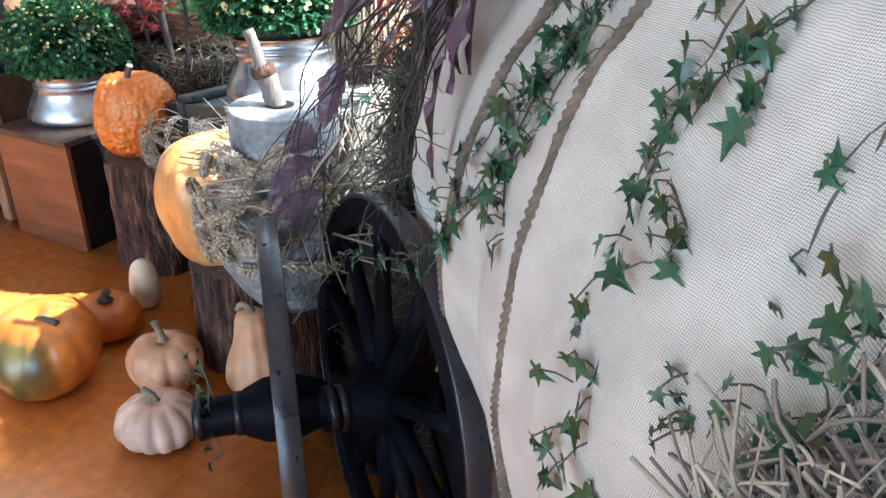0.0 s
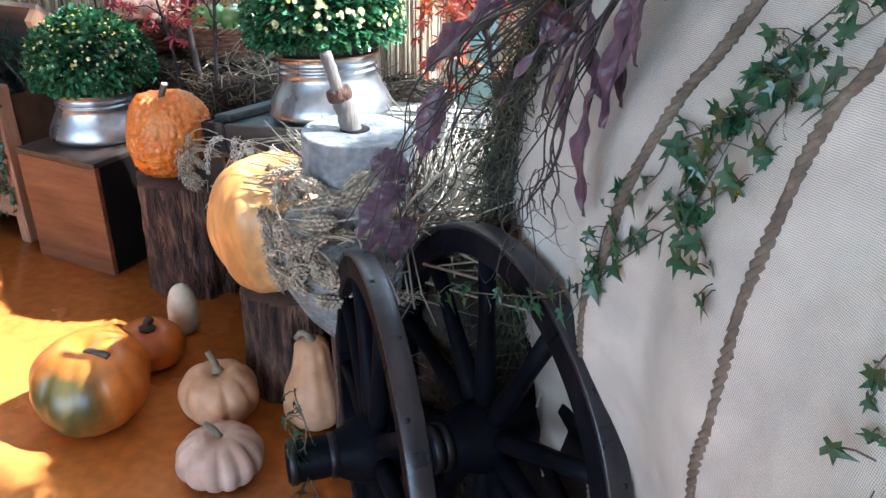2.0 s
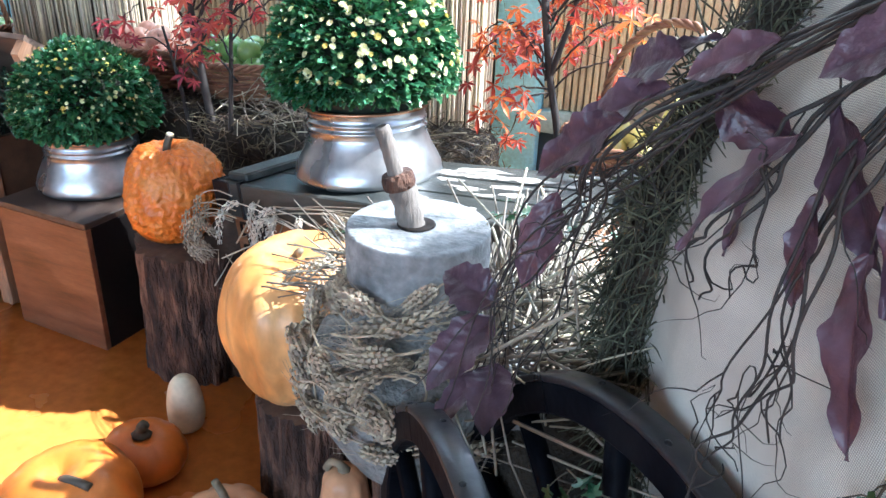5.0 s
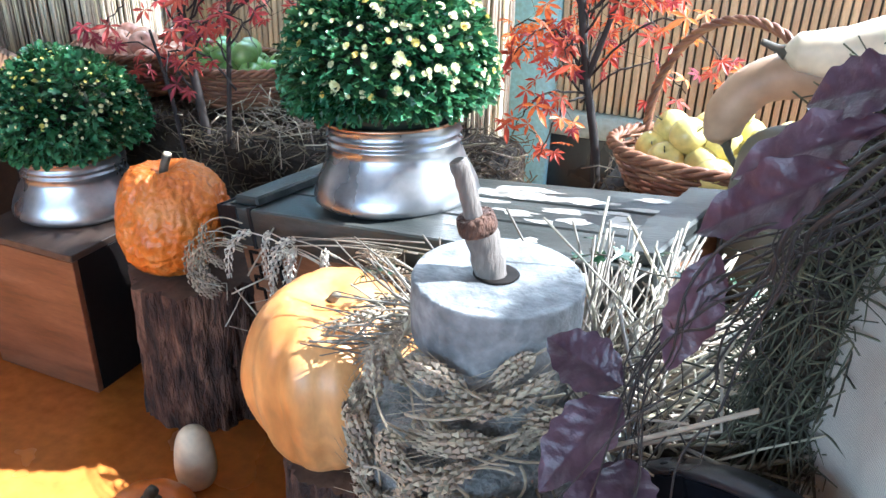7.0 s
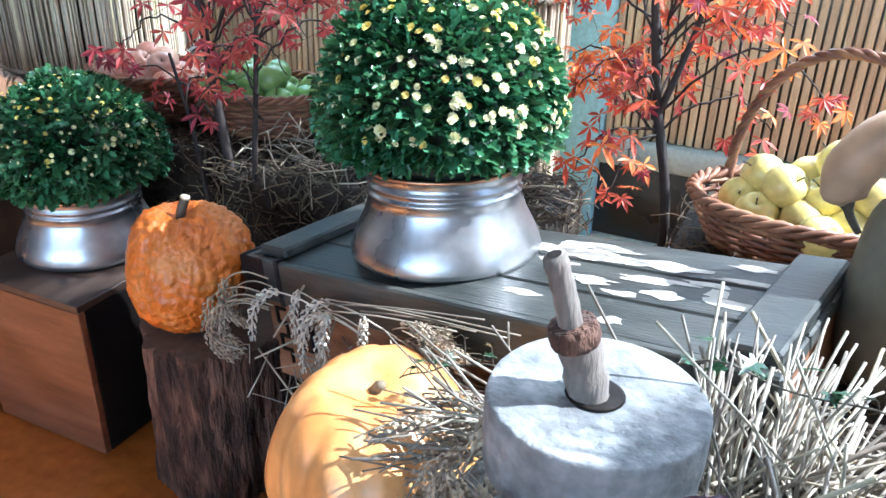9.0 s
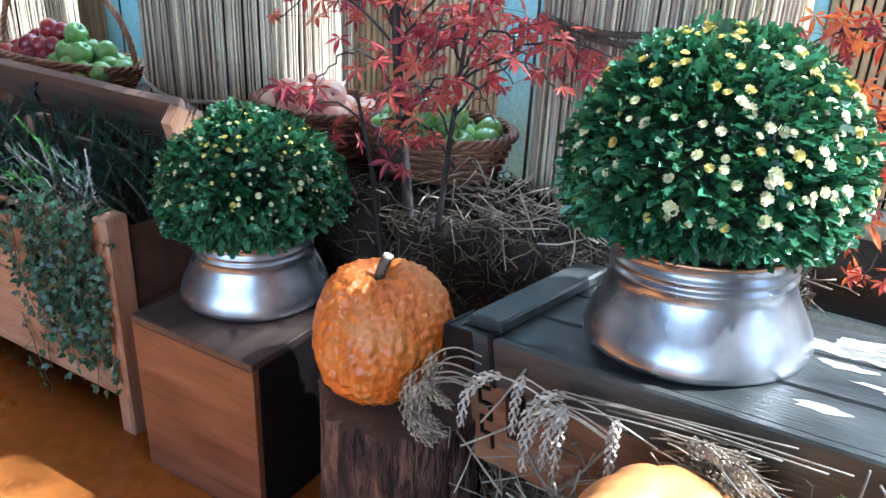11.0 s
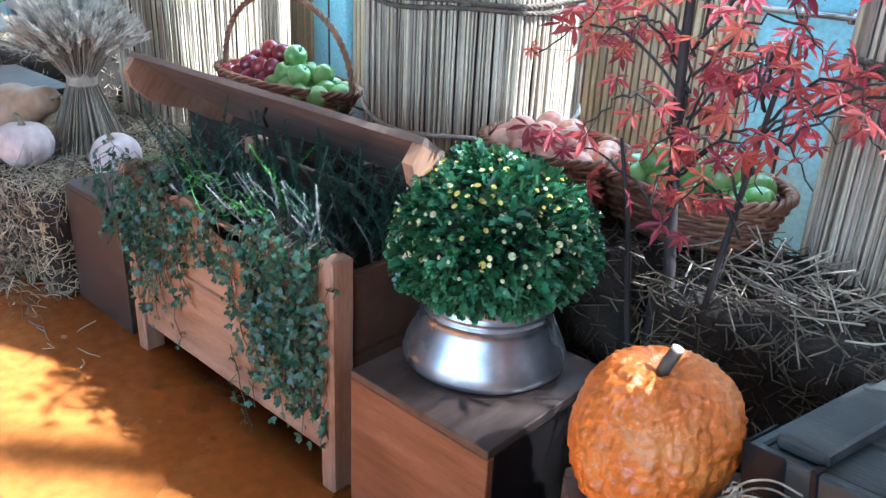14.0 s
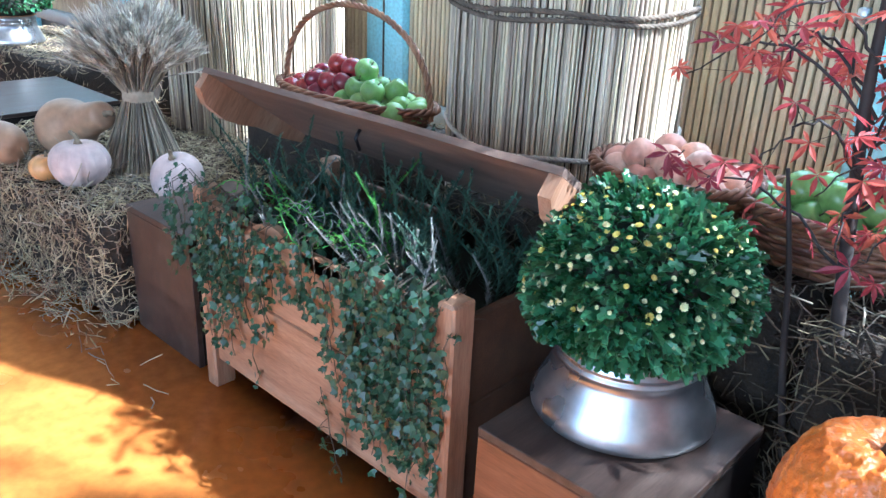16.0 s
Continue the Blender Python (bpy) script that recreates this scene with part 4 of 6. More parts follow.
def rope_on_cover(stops, r, label):
    pts = [cover(s, z, r * 0.7) for s, z in [tuple(v[:2]) for v in smooth_line([(a, b, 0) for a, b in stops], 40)]]
    t = thing("rope", Matrix.Identity(4), label, "rope", "ropes over the burlap")
    part("rope_strand", rope_geo(pts, r, 0.04), M_ROPE, t)


rope_on_cover([(-0.09, 1.62), (-0.095, 1.26), (-0.108, 1.18), (-0.117, 1.10), (-0.122, 1.03), (-0.125, 0.94), (-0.158, 0.83), (-0.17, 0.5), (-0.17, 0.05)], 0.0098, "twisted hemp rope hanging over the burlap cover")
rope_on_cover([(0.13, 1.62), (0.137, 1.28), (0.13, 1.235), (0.137, 1.18), (0.15, 1.11), (0.158, 1.04), (0.168, 0.965), (0.17, 0.89), (0.158, 0.79), (0.15, 0.5), (0.15, 0.05)], 0.0098, "twisted hemp rope hanging over the burlap cover")


def moss_edge():
    """The bristly dried grass roll along the cover's open end."""
    r = random.Random(51)
    t = thing("grass_garland", Matrix.Identity(4), "bristly dried grass garland along the burlap's edge", "garland")
    core = [cover(-0.625, 0.30 + 1.5 * k / 30, -0.02) for k in range(31)]
    # the core's dark colour is the shade between the blades
    part("core", tube(core, 0.046, 10), M_CORESHADE, t, "grass core, coloured near-black for the shade between blades")
    g = Geo()
    for k in range(7000):
        z = r.uniform(0.3, 1.75)
        a = r.uniform(0, math.tau)
        p = cover(-0.625, z, -0.02) + (WN * math.cos(a) + WU * math.sin(a)) * r.uniform(0.044, 0.058)
        d = (Vector((r.gauss(0, .55), r.gauss(0, .55), r.gauss(-0.2, 0.9)))).normalized()
        l = r.uniform(0.03, 0.10)
        g.join(tube([p, p + d * l * 0.5, p + d * l + Vector((0, 0, -0.006))], r.uniform(0.0008, 0.0018), 3, False))
    part("grass", g, M_MOSS, t, "grey-green dried grass blades", kind="stuff")


moss_edge()


# ---- cart wheels ----
def wheel_parts(name_m, label, spoke_turn, hub_out):
    """A spoked wheel of 0.42 m radius: x is the axle, the tread runs round it."""
    w = thing("cart_wheel", name_m, label, "wheel", "cart wheels")
    R, wid = 0.42, 0.026

    def ring(r0, r1, half, b):
        prof = [(r0, -half + b), (r0 + b, -half), (r1 - b, -half), (r1, -half + b), (r1, half - b), (r1 - b, half), (r0 + b, half), (r0, half - b)]
        g = Geo()
        segs, n = 96, len(prof)
        verts = [(x, r * math.cos(math.tau * k / segs), r * math.sin(math.tau * k / segs)) for k in range(segs) for r, x in prof]
        faces = [(k * n + i, k * n + (i + 1) % n, ((k + 1) % segs) * n + (i + 1) % n, ((k + 1) % segs) * n + i) for k in range(segs) for i in range(n)]
        return g.add(verts, faces)

    for k in range(6):
        # felloes: six bent wooden segments, small joints between
        g = Geo()
        prof = [(0.362, -0.016), (0.366, -0.020), (0.409, -0.020), (0.409, 0.020), (0.366, 0.020), (0.362, 0.016)]
        n, segs = len(prof), 16
        a0, a1 = math.tau * k / 6 + 0.006, math.tau * (k + 1) / 6 - 0.006
        verts = [(x, r * math.cos(a0 + (a1 - a0) * i / segs), r * math.sin(a0 + (a1 - a0) * i / segs)) for i in range(segs + 1) for r, x in prof]
        faces = [(i * n + j, i * n + (j + 1) % n, (i + 1) * n + (j + 1) % n, (i + 1) * n + j) for i in range(segs) for j in range(n)]
        faces += [tuple(range(n)), tuple(range(segs * n, segs * n + n))[::-1]]
        part("felloe", g.add(verts, faces), M_WHEEL, w, smooth=False)
    tyre = part("tyre", ring(0.4095, R, 0.0215, 0.002), M_TYRE, w, "worn dark iron tyre")
    for k in range(18):
        a = math.tau * k / 18 + 0.1
        m = Matrix.Rotation(a, 4, "X") @ Matrix.Translation((0.008 * (-1) ** k, R, 0)) @ Matrix.Rotation(-math.pi / 2, 4, "X")
        part("rivet", revolve([(0.0055, -0.002), (0.005, 0.0015), (0.002, 0.0025), (0.0001, 0.0027)], 8), M_IRON, tyre, m=m)
    for k in range(10):
        a = math.tau * k / 10 + spoke_turn
        line = [(0, 0, 0.05), (0, 0, 0.12), (0, 0, 0.25), (0, 0, 0.366)]
        part("spoke", tube(line, [0.021, 0.022, 0.017, 0.018], 8), M_WHEEL, w, m=Matrix.Rotation(a, 4, "X"))
    hub = revolve([(0.001, -0.10), (0.045, -0.10), (0.052, -0.085), (0.070, -0.04), (0.074, 0.0), (0.070, 0.04), (0.052, 0.08), (0.044, 0.09), (0.044, hub_out - 0.006), (0.040, hub_out), (0.030, hub_out), (0.028, hub_out - 0.02), (0.001, hub_out - 0.02)], 32)
    hub = hub.moved(Matrix.Rotation(math.pi / 2, 4, "Y"))
    h = part("hub", hub, M_WHEEL, w, "turned black hub")
    for x in (0.085, hub_out - 0.022):
        g = revolve([(0.045, x), (0.0485, x + 0.002), (0.0485, x + 0.016), (0.045, x + 0.018)], 32).moved(Matrix.Rotation(math.pi / 2, 4, "Y"))
        part("hub_band", g, M_IRON, h, "iron band")
    return w


wheel_parts(pose(-0.818, 1.590, 0.421, 0, -3.2, 232.1), "black spoked cart wheel leaning on the burlap", 0.15, 0.13)
wheel_parts(pose(-1.006, 1.494, 0.391, 0, -0.3, 222.0) @ Matrix.Scale(0.93, 4), "black spoked cart wheel with an iron tyre and long hub", 0.42, 0.19)


# ---- hand mill of stone ----
def rough_disc(r, h, rows=6, segs=56, seed=0, bulge=0.008):
    prof = [(0.001, 0), (r * 0.6, 0), (r * 0.95, 0.0), (r * 0.985, 0.003), (r, 0.009)] + [(r * (1 + bulge * math.sin(math.pi * i / rows)), 0.014 + (h - 0.028) * i / rows) for i in range(rows + 1)]
    prof += [(r, h - 0.008), (r * 0.995, h - 0.004), (r * 0.985, h - 0.0015), (r * 0.965, h - 0.0005), (r * 0.93, h), (r * 0.6, h + 0.001), (r * 0.3, h), (0.001, h)]
    return revolve(prof, segs, lambda a, u: 1 + 0.010 * noise.noise(Vector((math.cos(a) * 3 + seed, math.sin(a) * 3, u * 2))) + 0.006 * noise.noise(Vector((math.cos(a) * 12 + seed, math.sin(a) * 12, u * 9))))


def hand_mill():
    q = thing("hand_mill", pose(-1.282, 1.905, 0), "grey stone hand mill with a weathered wooden handle", "stone mill")
    part("log_base", revolve([(0.001, 0.0), (0.085, 0.0), (0.08, 0.2), (0.085, 0.36), (0.001, 0.362)], 40, lambda a, u: 1 + 0.05 * noise.noise(Vector((math.cos(a) * 6, math.sin(a) * 6, u * 2)))), M_BARK, q, "dark log under the stone")
    base = revolve([(0.001, 0.36), (0.06, 0.36), (0.10, 0.375), (0.14, 0.42), (0.175, 0.50), (0.195, 0.60), (0.185, 0.655), (0.15, 0.665), (0.001, 0.665)], 60,
                   lambda a, u: 1 + 0.06 * noise.noise(Vector((math.cos(a) * 2, math.sin(a) * 2, u * 4))) + 0.02 * noise.noise(Vector((math.cos(a) * 9, math.sin(a) * 9, u * 18))))
    part("stone_base", base, M_ROUGHSTONE, q, "rough grey stone base")
    part("lower_stone", rough_disc(0.098, 0.110, seed=3), M_ROUGHSTONE, q, "rough lower millstone", m=pose(0.02, 0.0, 0.668, 0, 2, 0))
    part("upper_stone", rough_disc(0.125, 0.100, seed=5), M_STONE, q, "pale upper millstone", m=pose(0, 0, 0.782, 0, 0, 0))
    part("socket", revolve([(0.030, 0.0), (0.034, 0.001), (0.030, 0.003), (0.001, 0.0031)], 20), M_SHADEBLACK, q, "dark socket hole", m=pose(-0.002, -0.004, 0.8825))
    rr = random.Random(4)
    line = [(-0.004, -0.006, 0.86), (-0.012, -0.010, 0.90), (-0.022, -0.014, 0.94), (-0.032, -0.018, 0.972)]
    g = tube(smooth_line(line, 10), [0.024 + 0.002 * math.sin(i * 2.1) for i in range(11)], 12)
    h = part("handle", g, M_DRIFT, q, "split weathered wooden handle")
    part("collar", tube(smooth_line([(-0.027, -0.016, 0.950), (-0.034, -0.019, 0.975)], 4), [0.0265, 0.029, 0.029, 0.0285, 0.026], 12), M_BARK, h, "bark collar")
    part("peg", tube(smooth_line([(-0.032, -0.020, 0.965), (-0.044, -0.022, 1.01), (-0.058, -0.026, 1.052)], 8), [0.0135 + 0.001 * math.sin(i * 3) for i in range(9)], 9), M_DRIFT, h, "hollow upright peg")
    part("peg_hole", revolve([(0.0085, 0.0), (0.0001, 0.0003)], 10), M_SHADEBLACK, h, "dark hollow end", m=pose(-0.0585, -0.0262, 1.0535, 8, -17, 0))


hand_mill()
stone = thing("stone_disc", pose(-1.085, 1.93, 0.62, 30, 38, 20), "pale rounded stone disc leaning in the straw", "stone")
part("disc", rough_disc(0.105, 0.05, seed=9), M_STONE, stone)


# ---- straw and wheat ----
M_STRAWONE = surf("single_straw", [(0.17, 0.15, 0.115), (0.31, 0.275, 0.22)], 6, 0.6, 0.1, rnd=0.45)


def straw_bunch(name, label, n, root, spread, direction, dvar, length, rad, seed, mat=None):
    r = random.Random(seed)
    t = thing(name, Matrix.Identity(4), label, "straw")
    g = Geo()
    for k in range(n):
        p = Vector(root) + Vector((r.gauss(0, spread[0]), r.gauss(0, spread[1]), r.gauss(0, spread[2])))
        d = (Vector(direction).normalized() + Vector((r.gauss(0, dvar), r.gauss(0, dvar), r.gauss(0, dvar)))).normalized()
        l = length * r.uniform(0.5, 1.15)
        b = Vector((r.gauss(0, 1), r.gauss(0, 1), r.gauss(0, 1))) * l * 0.03
        mid = p + d * l * 0.5 + b
        end = p + d * l
        if r.random() < 0.15:
            end = mid + (d + Vector((r.gauss(0, .6), r.gauss(0, .6), r.gauss(-0.4, .4)))).normalized() * l * 0.4
        stalk = tube([p, mid, end], r.uniform(rad * 0.6, rad * 1.3), 5, True)
        if n <= 150:
            part("straw_stalk", stalk, mat or M_STRAWONE, t)
        else:
            g.join(stalk)
    if g.v:
        part("straw_stalk", g, mat or M_STRAW, t, "dry pale stalks", kind="stuff")
    return t


straw_bunch("straw_bundle", "upright bunch of pale dry straw beside the mill", 150, (-1.105, 1.985, 0.66), (0.045, 0.03, 0.03), (0.10, 0.36, 0.44), 0.22, 0.25, 0.0021, 61)
straw_bunch("straw_pile", "loose dry straw lying over the wagon bed", 280, (-0.98, 1.92, 0.72), (0.10, 0.10, 0.035), (0.75, 0.15, 0.10), 0.42, 0.26, 0.0026, 62)
straw_bunch("straw_pile", "loose dry straw spilling behind the wheel", 150, (-1.06, 1.93, 0.66), (0.07, 0.09, 0.06), (-0.3, 0.5, 0.25), 0.55, 0.24, 0.0024, 63)
straw_bunch("straw_pile", "loose straw below the old crate", 120, (-1.85, 2.30, 0.44), (0.14, 0.04, 0.04), (0.4, -0.3, 0.1), 0.6, 0.14, 0.0020, 64)
# heap beside the wagon, its shade put into core and stalk colour
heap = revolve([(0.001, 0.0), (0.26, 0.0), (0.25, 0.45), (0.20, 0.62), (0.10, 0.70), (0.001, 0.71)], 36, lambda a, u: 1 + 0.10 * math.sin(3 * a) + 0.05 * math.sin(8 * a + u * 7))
hb = thing("hay_heap", pose(-0.98, 2.06, 0), "heap of hay beside the wagon, coloured dark for its shade", "hay")
part("core", heap, M_CORESHADE, hb, "dense hay, coloured near-black for the shade between stalks")
hr = random.Random(70)
g = Geo()
for k in range(700):
    a, z = hr.uniform(0, math.tau), hr.uniform(0.05, 0.70)
    q = 0.26 - 0.19 * max(0, z - 0.42) / 0.28
    p = Vector((q * math.cos(a), q * math.sin(a), z))
    d = Vector((hr.gauss(-math.sin(a), 0.6), hr.gauss(math.cos(a), 0.6), hr.gauss(0.1, 0.5))).normalized() * hr.uniform(0.03, 0.07)
    g.join(tube([p - d, p + Vector((math.cos(a), math.sin(a), 0.2)) * 0.012, p + d], hr.uniform(0.001, 0.002), 3, False))
part("hay_stalk", g, M_STALKSHADE, hb, "loose stalks, coloured dark for the shade there", kind="stuff")


def wheat_ear_geo(g, line, size=1.0, awns=True, r=rng):
    """One ear along a line: a stalk, and grains in four rows over the last third."""
    n = len(line)
    g.join(tube(line, 0.0014 * size, 4, False))
    k0 = int(n * 0.42)
    for i in range(k0, n - 1):
        p, q = line[i], line[i + 1]
        d = (q - p).normalized()
        s = d.orthogonal().normalized()
        f = (i - k0) / max(1, n - 1 - k0)
        w = (0.0052 * size) * (0.75 + 0.5 * math.sin(math.pi * min(1, f * 0.9 + 0.1)))
        for a in range(4):
            o = Matrix.Rotation(a * math.pi / 2 + (i % 2) * 0.78, 3, d) @ s
            b = p + o * w * 0.35
            tip = p + o * w * 1.35 + d * 0.013 * size
            mid = p + o * w * 1.25 + d * 0.005 * size
            t = d.cross(o) * w * 0.55
            g.add([b, mid + t, tip, mid - t, mid + o * w * 0.5], [(0, 1, 4), (1, 2, 4), (2, 3, 4), (3, 0, 4)])
            if awns and r.random() < 0.25:
                g.join(tube([tip, tip + (d + o * 0.3) * 0.03 * size], 0.0004, 3, False))


def loop_line(c, r, a0, a1, tilt, wob, n=26, rr=rng):
    """An arc of radius r about c, tilted and wavering."""
    pts = []
    ph = rr.uniform(0, 6)
    for k in range(n + 1):
        a = a0 + (a1 - a0) * k / n
        q = r * (1 + 0.12 * math.sin(2.3 * a + ph))
        pts.append(Vector(c) + Vector((q * math.cos(a), q * math.sin(a), tilt * math.sin(a * 1.7 + ph) + wob * k / n)))
    return pts


def wheat_wreath():
    r = random.Random(71)
    t = thing("wheat_wreath", Matrix.Identity(4), "wreath of curled dry wheat ears round the stone mill", "wheat wreath")
    for k in range(38):
        a0 = r.uniform(3.6, 6.0)
        span = r.uniform(0.5, 1.2) * r.choice((-1, 1))
        rad = r.uniform(0.145, 0.215)
        z = r.uniform(0.60, 0.815) - (rad - 0.15) * 0.9
        line = loop_line((-1.275, 1.905, z), rad, a0, a0 + span, r.uniform(0.01, 0.05), r.uniform(-0.06, 0.05), 22, r)
        g = Geo()
        wheat_ear_geo(g, line, r.uniform(1.3, 1.75), True, r)
        part("wheat_ear", g, M_WHEAT, t, smooth=False)
    # small curls that hang out of the wreath
    for k in range(18):
        a = r.uniform(3.7, 5.2)
        c = Vector((-1.275 + 0.20 * math.cos(a), 1.905 + 0.20 * math.sin(a), r.uniform(0.58, 0.72)))
        side = Vector((-math.sin(a), math.cos(a), 0))
        rad = r.uniform(0.035, 0.06)
        b0 = r.uniform(0, 6)
        sp = r.uniform(2.2, 3.8) * r.choice((-1, 1))
        line = [c + side * rad * math.cos(b0 + sp * i / 20) + Vector((0.2 * math.cos(a), 0.2 * math.sin(a), 1)) * rad * math.sin(b0 + sp * i / 20) + Vector((math.cos(a), math.sin(a), 0)) * 0.02 * i / 20 for i in range(21)]
        g = Geo()
        wheat_ear_geo(g, line, r.uniform(1.4, 1.8), False, r)
        part("wheat_ear", g, M_WHEAT, t, smooth=False)


wheat_wreath()


def wheat_spray(label, root, items, seed, size=1.1):
    """Loose ears with long stalks that arch out from a root."""
    r = random.Random(seed)
    t = thing("wheat_spray", Matrix.Identity(4), label, "wheat")
    for d, l, droop in items:
        d = Vector(d).normalized()
        p = Vector(root) + Vector((r.gauss(0, 0.02), r.gauss(0, 0.02), r.gauss(0, 0.012)))
        line = [p + d * l * f + Vector((0, 0, -droop * f ** 3)) + Vector((0.01 * math.sin(f * 5 + l * 30), 0.01 * math.cos(f * 4), 0)) for f in [i / 20 for i in range(21)]]
        g = Geo()
        wheat_ear_geo(g, line, size, True, r)
        part("wheat_ear", g, M_WHEAT, t, smooth=False)


wr = random.Random(8)
hooks = thing("wheat_spray", Matrix.Identity(4), "curled wheat ears hanging from the crate's corner", "wheat")
for k in range(8):
    p = Vector((-2.10 + wr.gauss(0, 0.015), 2.345 + wr.gauss(0, 0.012), 0.565 + wr.gauss(0, 0.014)))
    l = wr.uniform(0.75, 1.25)
    line = smooth_line([p, p + Vector((-0.045, -0.030, 0.022)) * l, p + Vector((-0.085, -0.052, 0.004)) * l, p + Vector((-0.100, -0.060, -0.045)) * l, p + Vector((-0.085, -0.062, -0.090)) * l, p + Vector((-0.050, -0.060, -0.105)) * l], 22)
    g = Geo()
    wheat_ear_geo(g, line, 1.25, False, wr)
    part("wheat_ear", g, M_WHEAT, hooks, smooth=False)
wheat_spray("wheat ears along the crate's front", (-1.70, 2.235, 0.64), [((wr.uniform(0.2, 1), wr.uniform(-.5, .1), wr.uniform(0.1, .6)), wr.uniform(.10, .18), wr.uniform(.01, .05)) for k in range(14)], 82)


def hanging_ears():
    """Ears that arch off the crate's front lip and hang with their heads down."""
    r = random.Random(84)
    t = thing("wheat_spray", Matrix.Identity(4), "pale wheat ears hanging over the crate's front", "wheat")
    for x, y, z, n, drop, side in ((-1.873, 2.290, 0.618, 4, 0.135, -0.075), (-1.787, 2.270, 0.638, 1, 0.105, 0.01), (-1.976, 2.318, 0.622, 2, 0.12, -0.07)):
        for k in range(n):
            p = Vector((x + r.gauss(0, 0.012), y + r.gauss(0, 0.006), z + r.gauss(0, 0.006)))
            q = side * (0.15 + 1.35 * k / max(1, n - 1)) + r.gauss(0, 0.006)
            d = drop * r.uniform(0.8, 1.1)
            line = smooth_line([p + Vector((0.07, -0.015, -0.01)), p, p + Vector((q * 0.55, -0.014, 0.006)), p + Vector((q * 0.9, -0.022, -0.35 * d)), p + Vector((q, -0.02, -d))], 22)
            g = Geo()
            wheat_ear_geo(g, line, r.uniform(1.0, 1.25), False, r)
            part("wheat_ear", g, M_EAR, t, smooth=False)
    for k in range(5):
        a = Vector((-1.52, 2.20, 0.725)) + Vector((r.gauss(0, 0.03), r.gauss(0, 0.01), r.gauss(0, 0.01)))
        b = Vector((-1.88, 2.29, 0.635)) + Vector((r.gauss(0, 0.05), r.gauss(0, 0.01), r.gauss(0, 0.012)))
        part("straw_stalk", tube(smooth_line([a, a.lerp(b, 0.5) + Vector((0, -0.01, 0.012)), b], 10), 0.0016, 5), M_STRAWONE, t)


hanging_ears()
wheat_spray("wheat ears over the tall pumpkin", (-1.40, 1.98, 0.72), [((-1, wr.uniform(-.9, .5), wr.uniform(-0.1, .4)), wr.uniform(.10, .18), wr.uniform(.05, .12)) for k in range(10)], 83)
straw_bunch("straw_pile", "thin straw stalks between the pumpkin and the mill", 60, (-1.44, 2.0, 0.71), (0.04, 0.05, 0.02), (-0.6, -0.2, 0.05), 0.4, 0.16, 0.0018, 65)


# ---- ivy ----
def ivy_leaf_mesh(name, size, mat, seed):
    """A five-lobed ivy leaf, folded at its midrib, tip along y."""
    r = random.Random(seed)
    out = [(0.0, 0.0), (0.24, -0.17), (0.50, -0.06), (0.27, 0.17), (0.64, 0.46), (0.24, 0.46), (0.14, 0.68), (0.0, 1.16)]
    verts, faces = [], []
    for x, y in out:
        x *= 1 + 0.1 * r.uniform(-1, 1)
        verts.append((x * size, y * size, size * (0.20 * abs(x) - 0.12 * max(0, y) ** 2)))
    k = len(verts)
    for x, y in out[1:-1]:
        x *= 1 + 0.1 * r.uniform(-1, 1)
        verts.append((-x * size, y * size, size * (0.20 * abs(x) - 0.12 * max(0, y) ** 2)))
    verts.append((0, 0.30 * size, -0.02 * size))
    c = len(verts) - 1
    rt = list(range(0, k))
    lf = [0] + list(range(k, k + k - 2)) + [k - 1]
    for seq, flip in ((rt, False), (lf, True)):
        for a, b in zip(seq, seq[1:]):
            faces.append((c, b, a) if flip else (c, a, b))
    return mesh_of(name, Geo().add(verts, faces), mat, False)


IVY = [ivy_leaf_mesh("leaf", s, M_IVY, i) for i, s in enumerate((0.023, 0.028, 0.033))]


def ivy_strand(stops, place, label, seed, gap=0.020, group="ivy strands", scale=1.0):
    """A vine along stops on a surface: place(a, b, lift) gives the point, outward is away from it."""
    r = random.Random(seed)
    t = thing("ivy_vine", Matrix.Identity(4), label, "ivy", group)
    line = smooth_line([(a, b, 0) for a, b in stops], 50)
    pts = [place(v.x, v.y, 0.006 + 0.002 * math.sin(i * 0.35)) for i, v in enumerate(line)]
    part("stem", tube(pts, 0.0014, 5), M_STEM, t, "thin brown stem")
    dist, last = 0.0, -1.0
    for i in range(1, len(pts)):
        d = pts[i] - pts[i - 1]
        dist += d.length
        if dist - last > gap * r.uniform(0.6, 1.5):
            last = dist
            v = line[i]
            p = place(v.x, v.y, r.uniform(0.010, 0.032)) + Vector((r.gauss(0, 0.008), r.gauss(0, 0.008), r.gauss(0, 0.012)))
            nrm = (place(v.x, v.y, 0.05) - place(v.x, v.y, 0.0)).normalized()
            tip = Vector((r.gauss(0, .7), r.gauss(0, .7), r.gauss(-0.5, .5)))
            tip = (tip - nrm * (0.75 * tip.dot(nrm) + 0.05)).normalized()
            up = (nrm + Vector((r.gauss(0, .35), r.gauss(0, .35), r.gauss(0.15, .35)))).normalized()
            x = tip.cross(up).normalized()
            up = x.cross(tip)
            m = Matrix((x, tip, up)).transposed().to_4x4()
            part("leaf", r.choice(IVY), None, t, m=Matrix.Translation(p) @ m @ Matrix.Scale(scale * r.uniform(0.75, 1.15), 4))
            g = tube([pts[i], (pts[i] + p) / 2 + Vector((0, 0, 0.004)), p], 0.0009, 4, False)
            part("leaf_stalk", g, M_STEM, t)


COVER_IVY = "green ivy vine trailing over the burlap cover"
